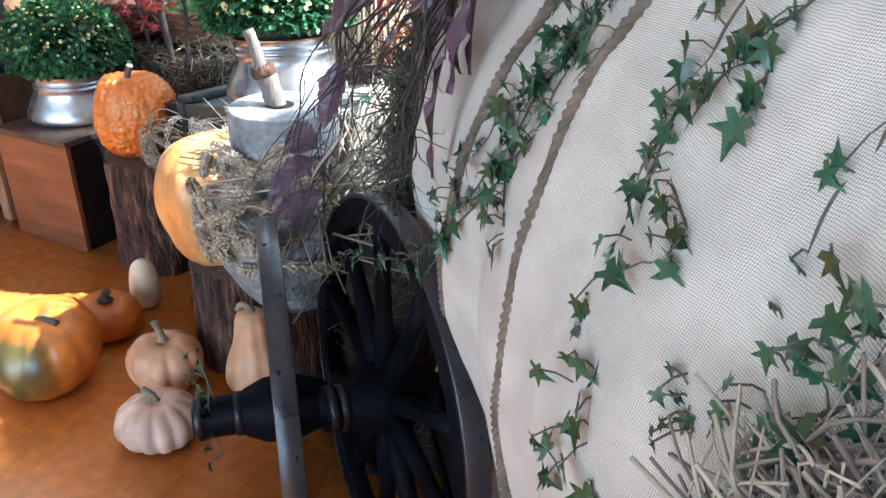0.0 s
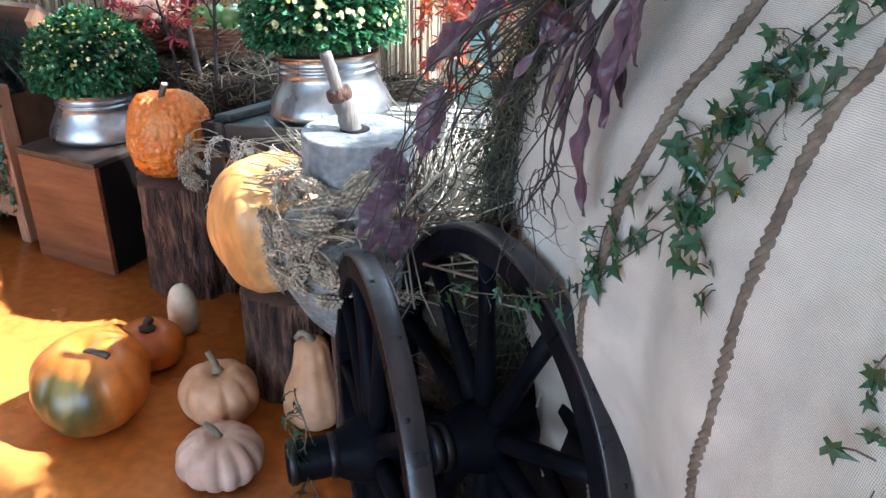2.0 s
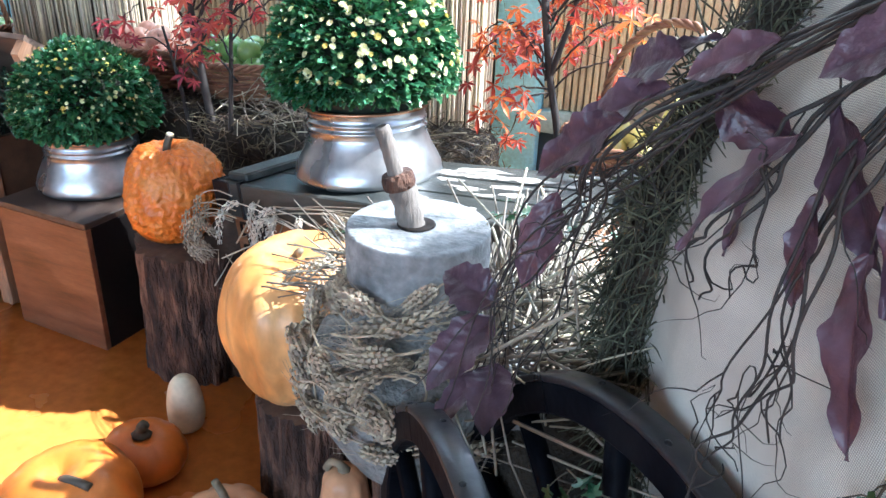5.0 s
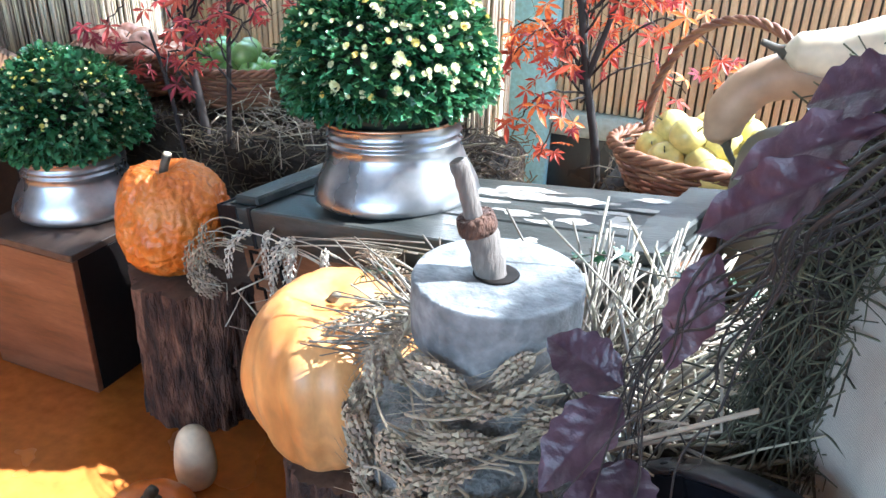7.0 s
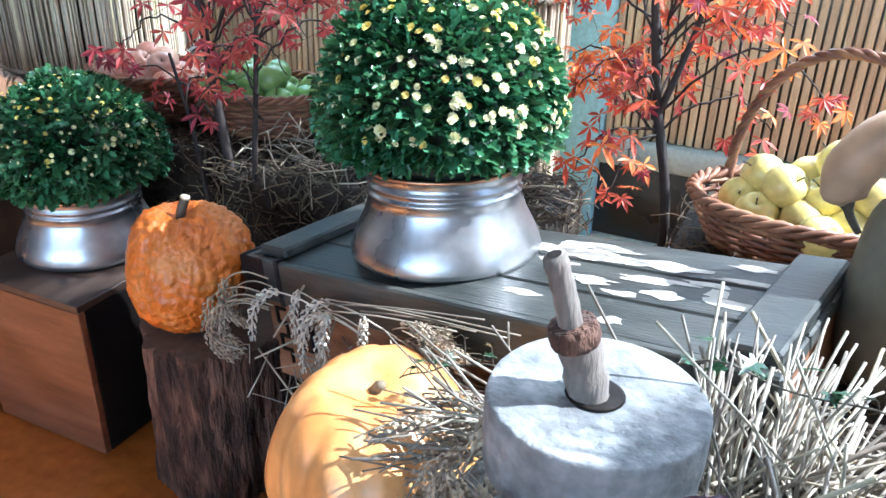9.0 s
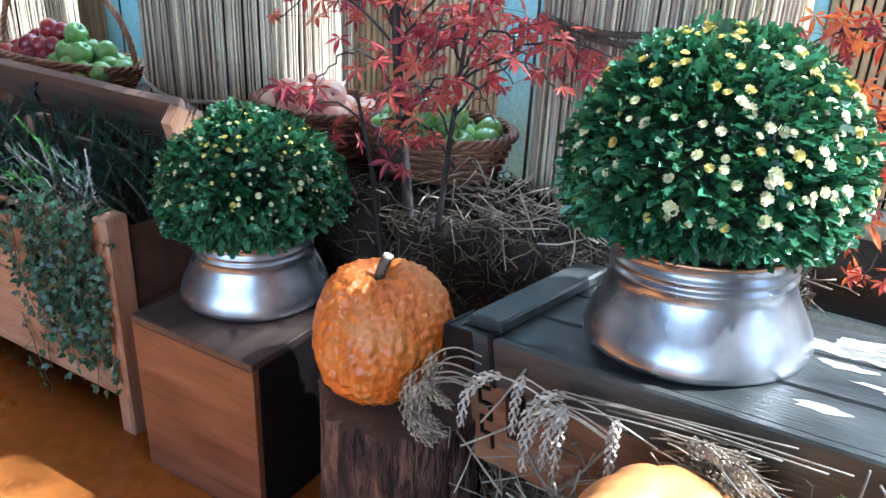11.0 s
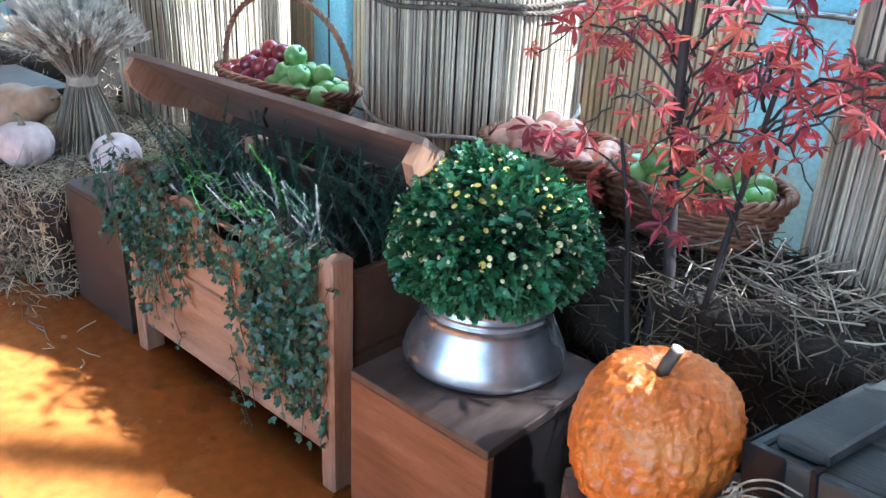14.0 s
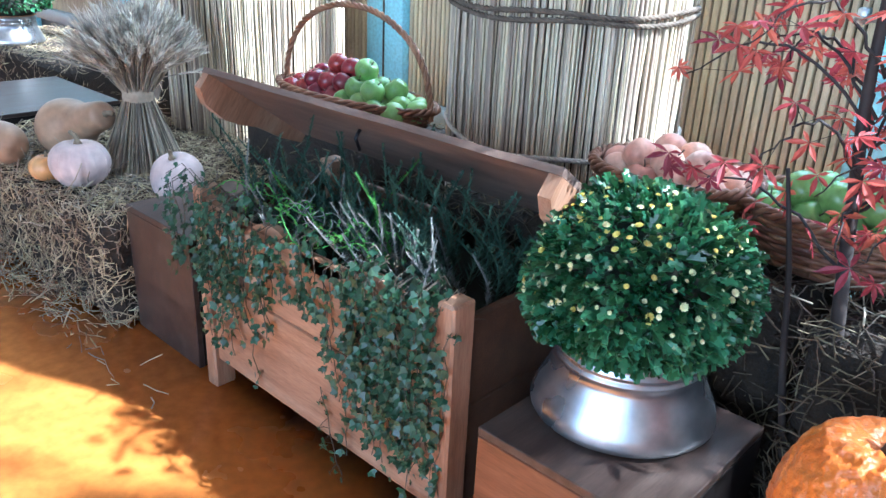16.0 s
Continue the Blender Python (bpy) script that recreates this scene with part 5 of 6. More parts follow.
ivy_strand([(0.16, 1.40), (0.089, 1.292), (0.07, 1.267), (0.034, 1.236), (0.021, 1.204), (0.002, 1.161), (-0.001, 1.108), (0.007, 1.064), (0.073, 1.049), (0.12, 1.028)], cover, COVER_IVY, 91, 0.0075, scale=0.98)
ivy_strand([(0.14, 1.26), (0.108, 1.202), (0.087, 1.144), (0.013, 1.078), (-0.051, 1.006), (-0.109, 0.933), (-0.15, 0.875)], cover, COVER_IVY, 92, 0.017, scale=0.98)
ivy_strand([(0.04, 1.23), (0.015, 1.19), (-0.037, 1.152), (-0.08, 1.121), (-0.087, 1.076), (-0.117, 1.026), (-0.138, 0.969), (-0.125, 0.889)], cover, COVER_IVY, 97, 0.010, scale=0.98)
ivy_strand([(0.02, 1.30), (-0.006, 1.244), (0.04, 1.225), (0.07, 1.218), (0.066, 1.188), (0.073, 1.150)], cover, COVER_IVY, 101, 0.008, scale=0.95)
ivy_strand([(0.05, 1.30), (0.011, 1.223), (0.004, 1.183), (-0.016, 1.137), (-0.032, 1.082), (-0.054, 1.044), (-0.099, 0.97)], cover, COVER_IVY, 102, 0.016, scale=0.95)
ivy_strand([(0.24, 1.40), (0.253, 1.296), (0.263, 1.261), (0.26, 1.237), (0.289, 1.197), (0.331, 1.156), (0.372, 1.102), (0.387, 1.06), (0.405, 1.014), (0.431, 0.95), (0.44, 0.86)], cover, COVER_IVY, 93, 0.015, scale=0.92)
ivy_strand([(0.38, 1.38), (0.354, 1.318), (0.331, 1.294), (0.33, 1.273), (0.313, 1.256), (0.314, 1.225), (0.32, 1.204), (0.344, 1.189), (0.38, 1.181), (0.411, 1.164), (0.393, 1.138)], cover, COVER_IVY, 94, 0.0085, scale=0.9)
ivy_strand([(0.285, 1.21), (0.281, 1.17), (0.316, 1.124), (0.343, 1.053), (0.372, 1.018), (0.388, 0.96), (0.395, 0.916), (0.40, 0.85)], cover, COVER_IVY, 95, 0.014, scale=0.85)
ivy_strand([(0.33, 1.273), (0.366, 1.278), (0.38, 1.262), (0.395, 1.254)], cover, COVER_IVY, 103, 0.011, scale=0.9)
ivy_strand([(0.46, 1.38), (0.476, 1.283), (0.484, 1.248), (0.481, 1.229), (0.493, 1.194), (0.511, 1.15), (0.517, 1.109), (0.545, 1.059), (0.56, 0.98)], cover, COVER_IVY, 96, 0.045, scale=0.7)
ivy_strand([(0.60, 1.20), (0.556, 1.174), (0.538, 1.14), (0.527, 1.10), (0.51, 1.065)], cover, COVER_IVY, 98, 0.018, scale=0.7)
ivy_strand([(0.468, 1.093), (0.48, 1.075), (0.491, 1.063), (0.50, 1.055)], cover, "pale young ivy shoot on the burlap cover", 104, 0.006, scale=0.5)
ivy_strand([(0.62, 1.25), (0.585, 1.19), (0.55, 1.19), (0.523, 1.187)], cover, COVER_IVY, 105, 0.012, scale=0.95)
ivy_strand([(0.66, 1.21), (0.60, 1.165), (0.58, 1.14), (0.577, 1.12), (0.575, 1.09)], cover, COVER_IVY, 131, 0.009, scale=0.95)
ivy_strand([(-0.13, 0.90), (-0.20, 0.845), (-0.28, 0.80), (-0.38, 0.755), (-0.47, 0.73)], lambda a, b, l: cover(a, b, l + 0.03 + 0.35 * max(0, -0.15 - a)), "ivy vine hanging across the cart wheel", 99, 0.014, scale=1.0)
ivy_strand([(0, 0.56), (0.03, 0.48), (0.02, 0.40), (0.06, 0.34)], lambda a, b, l: Vector((-1.115 + a, 1.40 - a * 0.5, b)) + WN * l, "ivy tuft hanging over the wheel hub", 100, 0.006, scale=0.85)
ivy_strand([(0, 0.0), (0.05, 0.02), (0.10, 0.035), (0.16, 0.03)], lambda a, b, l: Vector((-1.60 + a, 2.03 + a * 0.35, 0.715 + b + l)), "ivy sprig lying over the tall pumpkin", 106, 0.010, scale=0.6)
ivy_strand([(0, 0.0), (0.06, 0.03), (0.12, 0.02), (0.22, 0.035), (0.30, 0.02)], lambda a, b, l: Vector((-1.22 + a, 2.06 - a * 0.2, 0.84 + b + l)), "thin ivy sprig across the straw bundle", 107, 0.018, scale=0.8)


def grass_knot():
    """A coarse knot of dried grass and roots on the near part of the cover."""
    r = random.Random(160)
    t = thing("grass_knot", Matrix.Identity(4), "coarse knot of dry brown grass tucked among the ivy", "dry grass")
    g = Geo()
    for k in range(520):
        a, b = r.gauss(0.66, 0.055), r.gauss(1.10, 0.05)
        if a - 0.9 * (b - 1.10) < 0.565:
            continue
        c = cover(a, b, 0.012 + abs(r.gauss(0, 0.014)))
        d = Vector((r.gauss(0, 1), r.gauss(0, 1), r.gauss(0.2, 0.8)))
        d = (d - WN * d.dot(WN) * 0.7).normalized()
        l = r.uniform(0.02, 0.06)
        w = Vector((r.gauss(0, 1), r.gauss(0, 1), r.gauss(0, 1))) * l * 0.25
        g.join(tube(smooth_line([c - d * l, c + w, c + d * l], 5), r.uniform(0.0007, 0.0018), 4, False))
    part("grass", g, M_DRYROOT, t, "matted dry brown stalks", kind="stuff")
    pts = [cover(0.50 + 0.022 * i, 0.98 + 0.0235 * i, 0.02) for i in range(12)]
    part("runner", tube(pts, 0.0035, 7), M_STEM, t, "woody grey-green runner")


grass_knot()


# ---- purple-leaved branches ----
def purple_leaf_geo(l, w, seed):
    """A wavy-edged leaf, puckered between its side veins, base at the origin, tip along y."""
    r = random.Random(seed)
    n, k = 36, 9
    verts, faces = [], []
    bend = r.uniform(0.08, 0.22)
    for i in range(n + 1):
        f = i / n
        half = w * math.sin(math.pi * f ** 0.85) ** 0.8 if 0 < f < 1 else 0.002
        half *= 1 + 0.07 * math.sin(f * 34 + seed)
        for j in range(-k, k + 1):
            e = j / k
            vein = math.cos((f * 7.5 - abs(e) * 1.1) * math.tau)
            z = -bend * l * f * f + 0.32 * half * abs(e) ** 0.8 + 0.030 * math.sin(f * 15 + seed + e) * e * e + 0.009 * vein * (1 - f) ** 0.3 * abs(e) ** 0.5 * (1 - 0.5 * abs(e))
            verts.append((half * e, l * f, z))
    m = 2 * k + 1
    for i in range(n):
        for j in range(m - 1):
            a = i * m + j
            faces.append((a, a + 1, a + m + 1, a + m))
    return Geo().add(verts, faces)


PLEAVES = [mesh_of("leaf", purple_leaf_geo(1.0, w, i), M_PURPLE) for i, w in enumerate((0.155, 0.20, 0.32, 0.27, 0.13))]


def purple_branches():
    r = random.Random(111)
    t = thing("leafy_branch", Matrix.Identity(4), "curly dark twigs with large purple-brown leaves hanging over the burlap", "branch")
    root = Vector((-0.52, 1.55, 1.46))
    jit = lambda s: Vector((r.gauss(0, s), r.gauss(0, s), r.gauss(0, s)))
    bundles = [([(-0.764, 1.68, 1.255), (-0.89, 1.70, 1.126), (-0.99, 1.735, 1.03), (-1.05, 1.74, 0.88), (-1.07, 1.68, 0.74)], 6),
               ([(-0.80, 1.70, 1.25), (-0.90, 1.665, 1.17), (-0.96, 1.68, 1.06), (-1.02, 1.64, 0.95), (-1.04, 1.60, 0.80)], 5),
               ([(-0.70, 1.62, 1.24), (-0.737, 1.594, 1.172), (-0.766, 1.565, 1.092), (-0.796, 1.541, 1.02)], 3),
               ([(-0.66, 1.58, 1.25), (-0.691, 1.549, 1.156), (-0.708, 1.481, 1.028), (-0.726, 1.47, 0.961), (-0.732, 1.442, 0.88)], 4),
               ([(-0.62, 1.56, 1.30), (-0.66, 1.52, 1.20), (-0.68, 1.47, 1.10), (-0.70, 1.44, 0.99)], 2)]
    for stops, count in bundles:
        for k in range(count):
            line = smooth_line([root + jit(0.015)] + [Vector(p) + jit(0.006 + 0.006 * i) for i, p in enumerate(stops)], 40)
            w = r.uniform(0, 6)
            line = [p + Vector((math.sin(i * 0.8 + w), math.cos(i * 0.7 + w), math.sin(i * 0.55 + w))) * 0.007 * i / 40 for i, p in enumerate(line)]
            thick = r.uniform(0.0018, 0.0040)
            part("twig", tube(line, [thick * (1 - 0.72 * i / 40) for i in range(41)], 5), M_TWIG, t)
            for q0 in range(3):
                i = r.randrange(14, 38)
                q = [line[i]]
                d = jit(1).normalized() + Vector((0, 0, -0.8))
                for z in range(9):
                    d = (d + jit(0.5)).normalized()
                    q.append(q[-1] + d * 0.013 + Vector((0, 0, -0.004)))
                part("twig", tube(q, [0.0012 * (1 - 0.09 * z) for z in range(10)], 4), M_TWIG, t)
    cam_up = Vector((-0.1, -0.75, 0.65))
    out = WN + Vector((0, 0, 0.25))
    # each leaf: where its stalk joins, where its tip lies, its shape and the way its face looks
    leaves = [((-1.066, 1.742, 0.862), (-1.166, 1.767, 0.887), 2, cam_up), ((-1.066, 1.735, 0.850), (-1.128, 1.645, 0.772), 3, cam_up),
              ((-0.993, 1.741, 1.055), (-1.016, 1.697, 0.935), 1, cam_up), ((-0.901, 1.662, 1.188), (-1.014, 1.696, 1.098), 1, cam_up),
              ((-0.862, 1.750, 1.246), (-0.945, 1.787, 1.214), 2, cam_up), ((-0.870, 1.735, 1.212), (-0.993, 1.762, 1.138), 1, cam_up),
              ((-0.829, 1.789, 1.264), (-0.932, 1.807, 1.222), 0, Vector((0.1, -0.4, 0.9))), ((-0.819, 1.731, 1.214), (-0.733, 1.699, 1.170), 2, out),
              ((-0.737, 1.694, 1.175), (-0.788, 1.656, 1.071), 0, out), ((-0.696, 1.617, 1.243), (-0.650, 1.523, 1.133), 1, out),
              ((-0.608, 1.547, 1.288), (-0.640, 1.471, 1.127), 4, out), ((-0.649, 1.502, 1.150), (-0.655, 1.424, 1.012), 0, out),
              ((-0.612, 1.570, 1.303), (-0.640, 1.505, 1.150), 0, out), ((-0.577, 1.525, 1.338), (-0.655, 1.564, 1.272), 1, out),
              ((-0.723, 1.593, 1.219), (-0.815, 1.560, 1.110), 4, out), ((-0.695, 1.541, 1.182), (-0.709, 1.514, 1.085), 0, out),
              ((-0.590, 1.500, 1.330), (-0.600, 1.455, 1.210), 1, out), ((-0.760, 1.660, 1.290), (-0.850, 1.690, 1.240), 1, cam_up),
              ((-1.045, 1.690, 0.800), (-1.020, 1.600, 0.770), 2, cam_up), ((-1.055, 1.690, 0.790), (-1.095, 1.600, 0.745), 1, cam_up),
              ((-0.640, 1.560, 1.330), (-0.720, 1.560, 1.290), 2, out)]
    # extra leaves added near the root to shade the cover's upper part
    for a, b in ((-0.24, 1.40), (-0.18, 1.44), (-0.12, 1.42), (-0.28, 1.46), (-0.06, 1.46), (-0.20, 1.50)):
        leaves.append((cover(a, b, 0.09), cover(a + r.gauss(0, 0.04), b - 0.12, 0.06), r.choice((0, 1, 4)), out))
    for base, tip, k, up in leaves:
        base, tip = Vector(base), Vector(tip)
        y = (tip - base).normalized()
        x = y.cross(up).normalized()
        z = x.cross(y)
        m = Matrix((x, y, z)).transposed().to_4x4() @ Matrix.Rotation(r.uniform(-0.3, 0.3), 4, "Y")
        part("leaf", PLEAVES[k], None, t, m=Matrix.Translation(base) @ m @ Matrix.Scale((tip - base).length * 1.08, 4))
        back = base - y * 0.03 + Vector((0, 0, 0.012))
        part("leaf_stalk", tube([back, (back + base) / 2 + Vector((0, 0, 0.004)), base], 0.0012, 5), M_TWIG, t)


purple_branches()


# ---- wicker baskets and fruit ----
def weave_basket(m, rx, ry, h, label, handle=None, flare=0.82, rows=11, stakes=26):
    """An oval basket: woven rows over upright stakes, a plaited rim, perhaps a hoop handle."""
    b = thing("wicker_basket", m, label, "basket", "wicker baskets")
    part("base", revolve([(0.001, 0.004), (1.0 * flare, 0.004), (1.0 * flare, 0.012), (0.001, 0.012)], 32).moved(Matrix.Diagonal((rx, ry, 1, 1))), M_WICKER, b, "woven base")
    g = Geo()
    for j in range(rows):
        f = (j + 0.5) / rows
        s = flare + (1 - flare) * f
        pts = []
        for k in range(stakes * 2 + 1):
            a = math.tau * k / (stakes * 2)
            w = 0.006 * (1 if (k + j * 2) % 4 < 2 else -1)
            pts.append(((rx * s + w) * math.cos(a), (ry * s + w) * math.sin(a), 0.012 + h * f + 0.001 * math.sin(k)))
        g.join(tube(pts, h / rows * 0.56, 5, False))
    part("woven_side", g, M_WICKER, b, "woven brown willow side", kind="stuff")
    for k in range(stakes):
        a = math.tau * (k + 0.5) / stakes
        part("stake", tube([(rx * flare * math.cos(a), ry * flare * math.sin(a), 0.008), (rx * math.cos(a), ry * math.sin(a), h + 0.012)], 0.004, 4), M_WICKER, b)
    for t in range(3):
        pts = []
        for k in range(97):
            a = math.tau * k / 96
            w = a * 14 + t * math.tau / 3
            pts.append(((rx + 0.009 * math.cos(w)) * math.cos(a), (ry + 0.009 * math.cos(w)) * math.sin(a), h + 0.015 + 0.009 * math.sin(w)))
        part("rim_strand", tube(pts, 0.0075, 5, False), M_WICKER, b)
    if handle:
        top, yaw = handle
        ca, sa = math.cos(yaw), math.sin(yaw)
        arc = []
        for k in range(41):
            a = math.pi * k / 40
            q = 0.98 * math.cos(a)
            arc.append((rx * q * ca, ry * q * sa if abs(sa) > 0.01 else 0.0, h + 0.01 + top * math.sin(a) ** 0.8 - 0.03 * (1 - math.sin(a))))
        part("handle", rope_geo(arc, 0.012, 0.09), M_WICKER, b, "twisted willow hoop handle")
    return b


def apple_mesh(name, r, mat, tall=0.92):
    prof = []
    for i in range(17):
        ph = math.pi * i / 16
        q = max(0.0, math.sin(ph)) ** 0.9 * r
        z = -math.cos(ph) * r * tall
        if ph > 2.6:
            z -= (ph - 2.6) ** 2 * r * 1.1
        if ph < 0.5:
            z += (0.5 - ph) ** 2 * r * 0.9
        prof.append((max(0.0004, q), z))
    return mesh_of(name, revolve(prof, 24, lambda a, u: 1 + 0.025 * math.sin(5 * a) * (1 - u) + 0.015 * math.sin(2 * a + 1)), mat)


def fruit_stalk(r):
    return mesh_of("stalk", tube([(0, 0, r * 0.6), (0.001, 0, r * 0.85), (0.004, 0.001, r * 1.12)], [0.0018, 0.0014, 0.002], 5), M_PSTEMD)


def heap_fruit(name, label, mesh, r, stalk, spots, group, seed):
    rr = random.Random(seed)
    for x, y, z in spots:
        t = thing(name, pose(x, y, z, rr.uniform(-55, 55), rr.uniform(-55, 55), rr.uniform(0, 360)), label, "fruit", group)
        part("skin", mesh, None, t)
        part("stalk", stalk, None, t)


def heap_spots(cx, cy, rx, ry, z, r, layers, seed, keep=None):
    """Places of fruit heaped in an oval basket, in layers."""
    rr = random.Random(seed)
    out = []
    for l in range(layers):
        f = 1 - 0.34 * l
        n0 = int(rx * f / r) + 1
        n1 = int(ry * f / r) + 1
        for i in range(-n0, n0 + 1):
            for j in range(-n1, n1 + 1):
                x = (i * 2 + (j % 2) + (l % 2)) * r * 0.98
                y = j * r * 1.72 + (l % 2) * r * 0.6
                if (x / (rx * f)) ** 2 + (y / (ry * f)) ** 2 < 0.98 and (keep is None or keep(x)):
                    out.append((cx + x + rr.gauss(0, r * 0.08), cy + y + rr.gauss(0, r * 0.08), z + l * r * 1.25 + rr.gauss(0, r * 0.08)))
    return out


weave_basket(pose(-1.05, 2.88, 0.69, 0, 0, 8), 0.27, 0.19, 0.10, "brown wicker basket heaped with yellow apples", (0.31, -0.75))
am = apple_mesh("skin", 0.046, M_APPLEY)
heap_fruit("apple", "pale yellow apple with a short stalk", am, 0.046, fruit_stalk(0.046), heap_spots(-1.05, 2.88, 0.235, 0.16, 0.785, 0.044, 3, 3), "yellow apples in the basket", 5)
weave_basket(pose(-4.42, 3.16, 0.645, 0, 0, 2), 0.40, 0.15, 0.09, "long brown wicker basket of red and green apples", (0.32, 0.0), stakes=34)
rm, gm = apple_mesh("skin", 0.043, M_APPLER), apple_mesh("skin", 0.045, M_APPLEG)
heap_fruit("apple", "glossy dark red apple with a stalk", rm, 0.043, fruit_stalk(0.043), heap_spots(-4.42, 3.16, 0.38, 0.13, 0.735, 0.041, 3, 6, lambda x: x < 0.02), "red apples in the basket", 6)
heap_fruit("apple", "glossy green apple with a stalk", gm, 0.045, fruit_stalk(0.045), heap_spots(-4.42, 3.16, 0.38, 0.13, 0.735, 0.043, 3, 7, lambda x: x > 0.04), "green apples in the basket", 7)
weave_basket(pose(-3.05, 3.05, 0.665, 0, 0, 0), 0.215, 0.165, 0.125, "dark wicker basket of pink-cheeked apples")
pm = apple_mesh("skin", 0.044, M_POME)
heap_fruit("apple", "pale pink and red apple", pm, 0.044, fruit_stalk(0.044), heap_spots(-3.05, 3.05, 0.19, 0.14, 0.785, 0.042, 2, 8), "pink apples in the basket", 8)
weave_basket(pose(-2.66, 3.10, 0.665, 0, 0, 0), 0.235, 0.175, 0.115, "dark wicker basket of bright green apples")
heap_fruit("apple", "bright green apple in the sun", gm, 0.045, fruit_stalk(0.045), heap_spots(-2.66, 3.10, 0.20, 0.145, 0.775, 0.043, 2, 9), "bright green apples in the basket", 9)


# ---- red maples ----
def maple_leaf_mesh(name, size, lobes, mat, seed):
    """A palmate leaf with narrow pointed lobes, stalk end at the origin."""
    r = random.Random(seed)
    verts = [(0, 0, 0)]
    n = lobes
    for k in range(n):
        a = math.radians(-118 + 236 * k / (n - 1))
        l = size * (1.0 - 0.42 * abs(k - (n - 1) / 2) / ((n - 1) / 2)) * r.uniform(0.9, 1.08)
        for da, f, z in ((-0.33, 0.36, 0.0), (-0.21, 0.62, -0.02), (0, 1.0, -0.12), (0.21, 0.62, -0.02), (0.33, 0.36, 0.0)):
            verts.append((math.sin(a + da) * l * f, math.cos(a + da) * l * f, z * size + 0.03 * size * math.sin(3 * a)))
    faces = []
    for k in range(n):
        b = 1 + 5 * k
        faces += [(0, b + 4, b + 3, b + 2), (0, b + 2, b + 1, b)]
    return mesh_of(name, Geo().add(verts, faces), mat, False)


def maple(m, label, stems, boughs, leaves, size, mats, seed):
    r = random.Random(seed)
    t = thing("japanese_maple", m, label, "tree", "red maples")
    shapes = [maple_leaf_mesh("leaf", size * s, 7 if i % 2 else 5, mats[i % len(mats)], seed + i) for i, s in enumerate((1.0, 0.8, 1.15, 0.9))]
    for line, r0 in stems:
        pts = smooth_line(line, 20)
        part("trunk", tube(pts, [r0 * (1 - 0.6 * i / 20) for i in range(21)], 8), M_TWIG, t, "slender dark trunk")
    lines = []
    for line in boughs:
        pts = smooth_line(line, 14)
        pts = [p + Vector((r.gauss(0, .004), r.gauss(0, .004), r.gauss(0, .004))) for p in pts]
        part("branch", tube(pts, [0.003 * (1 - 0.75 * i / 14) + 0.0007 for i in range(15)], 5), M_TWIG, t)
        lines.append(pts)
    for k in range(leaves):
        pts = lines[k % len(lines)]
        i = r.randrange(4, 15)
        p = pts[i] + Vector((r.gauss(0, 0.035), r.gauss(0, 0.035), r.gauss(0.0, 0.028)))
        tip = Vector((r.gauss(0, .6), r.gauss(-.2, .6), r.gauss(-0.45, .3))).normalized()
        up = Vector((r.gauss(0.25, .4), r.gauss(-0.45, .4), r.gauss(0.8, .3))).normalized()
        x = tip.cross(up).normalized()
        up = x.cross(tip)
        q = Matrix((x, tip, up)).transposed().to_4x4()
        part("leaf", r.choice(shapes), None, t, m=Matrix.Translation(p) @ q @ Matrix.Scale(r.uniform(0.75, 1.15), 4))
        part("leaf_stalk", tube([pts[i], p], 0.0007, 3, False), M_TWIG, t)
    return t


def fan(root, n, reach, zlow, zhigh, seed, lean=(0, 0)):
    r = random.Random(seed)
    out = []
    for k in range(n):
        a = math.tau * (k + r.uniform(-.3, .3)) / n
        z = r.uniform(zlow, zhigh)
        l = reach * r.uniform(0.7, 1.1)
        x, y = math.cos(a) * l + lean[0], math.sin(a) * l * 0.55 + lean[1]
        out.append([(root[0], root[1], z - 0.10), (root[0] + x * 0.4, root[1] + y * 0.4, z + 0.01), (root[0] + x * 0.75, root[1] + y * 0.75, z + 0.015), (root[0] + x, root[1] + y, z - 0.05)])
    return out


maple(pose(-2.545, 2.79, 0), "slender maple with drooping bright red leaves", [([(0.03, 0.01, 0.0), (0.02, 0, 0.5), (-0.02, -0.01, 0.9), (-0.05, 0, 1.25), (-0.04, 0, 2.2)], 0.018), ([(0.05, 0.0, 0.0), (0.09, -0.02, 0.5), (0.13, -0.02, 0.9), (0.17, -0.03, 1.2)], 0.011), ([(0.02, 0.0, 0.1), (-0.06, -0.02, 0.5), (-0.10, -0.02, 0.75), (-0.14, -0.03, 0.95)], 0.010)],
      fan((-0.02, 0.0), 16, 0.34, 0.86, 1.26, 3) + fan((0.0, 0.0), 16, 0.42, 1.3, 2.1, 4) + fan((0.14, -0.02), 8, 0.34, 0.90, 1.18, 5, (0.10, -0.04)), 310, 0.056, [M_MAPLE], 41)
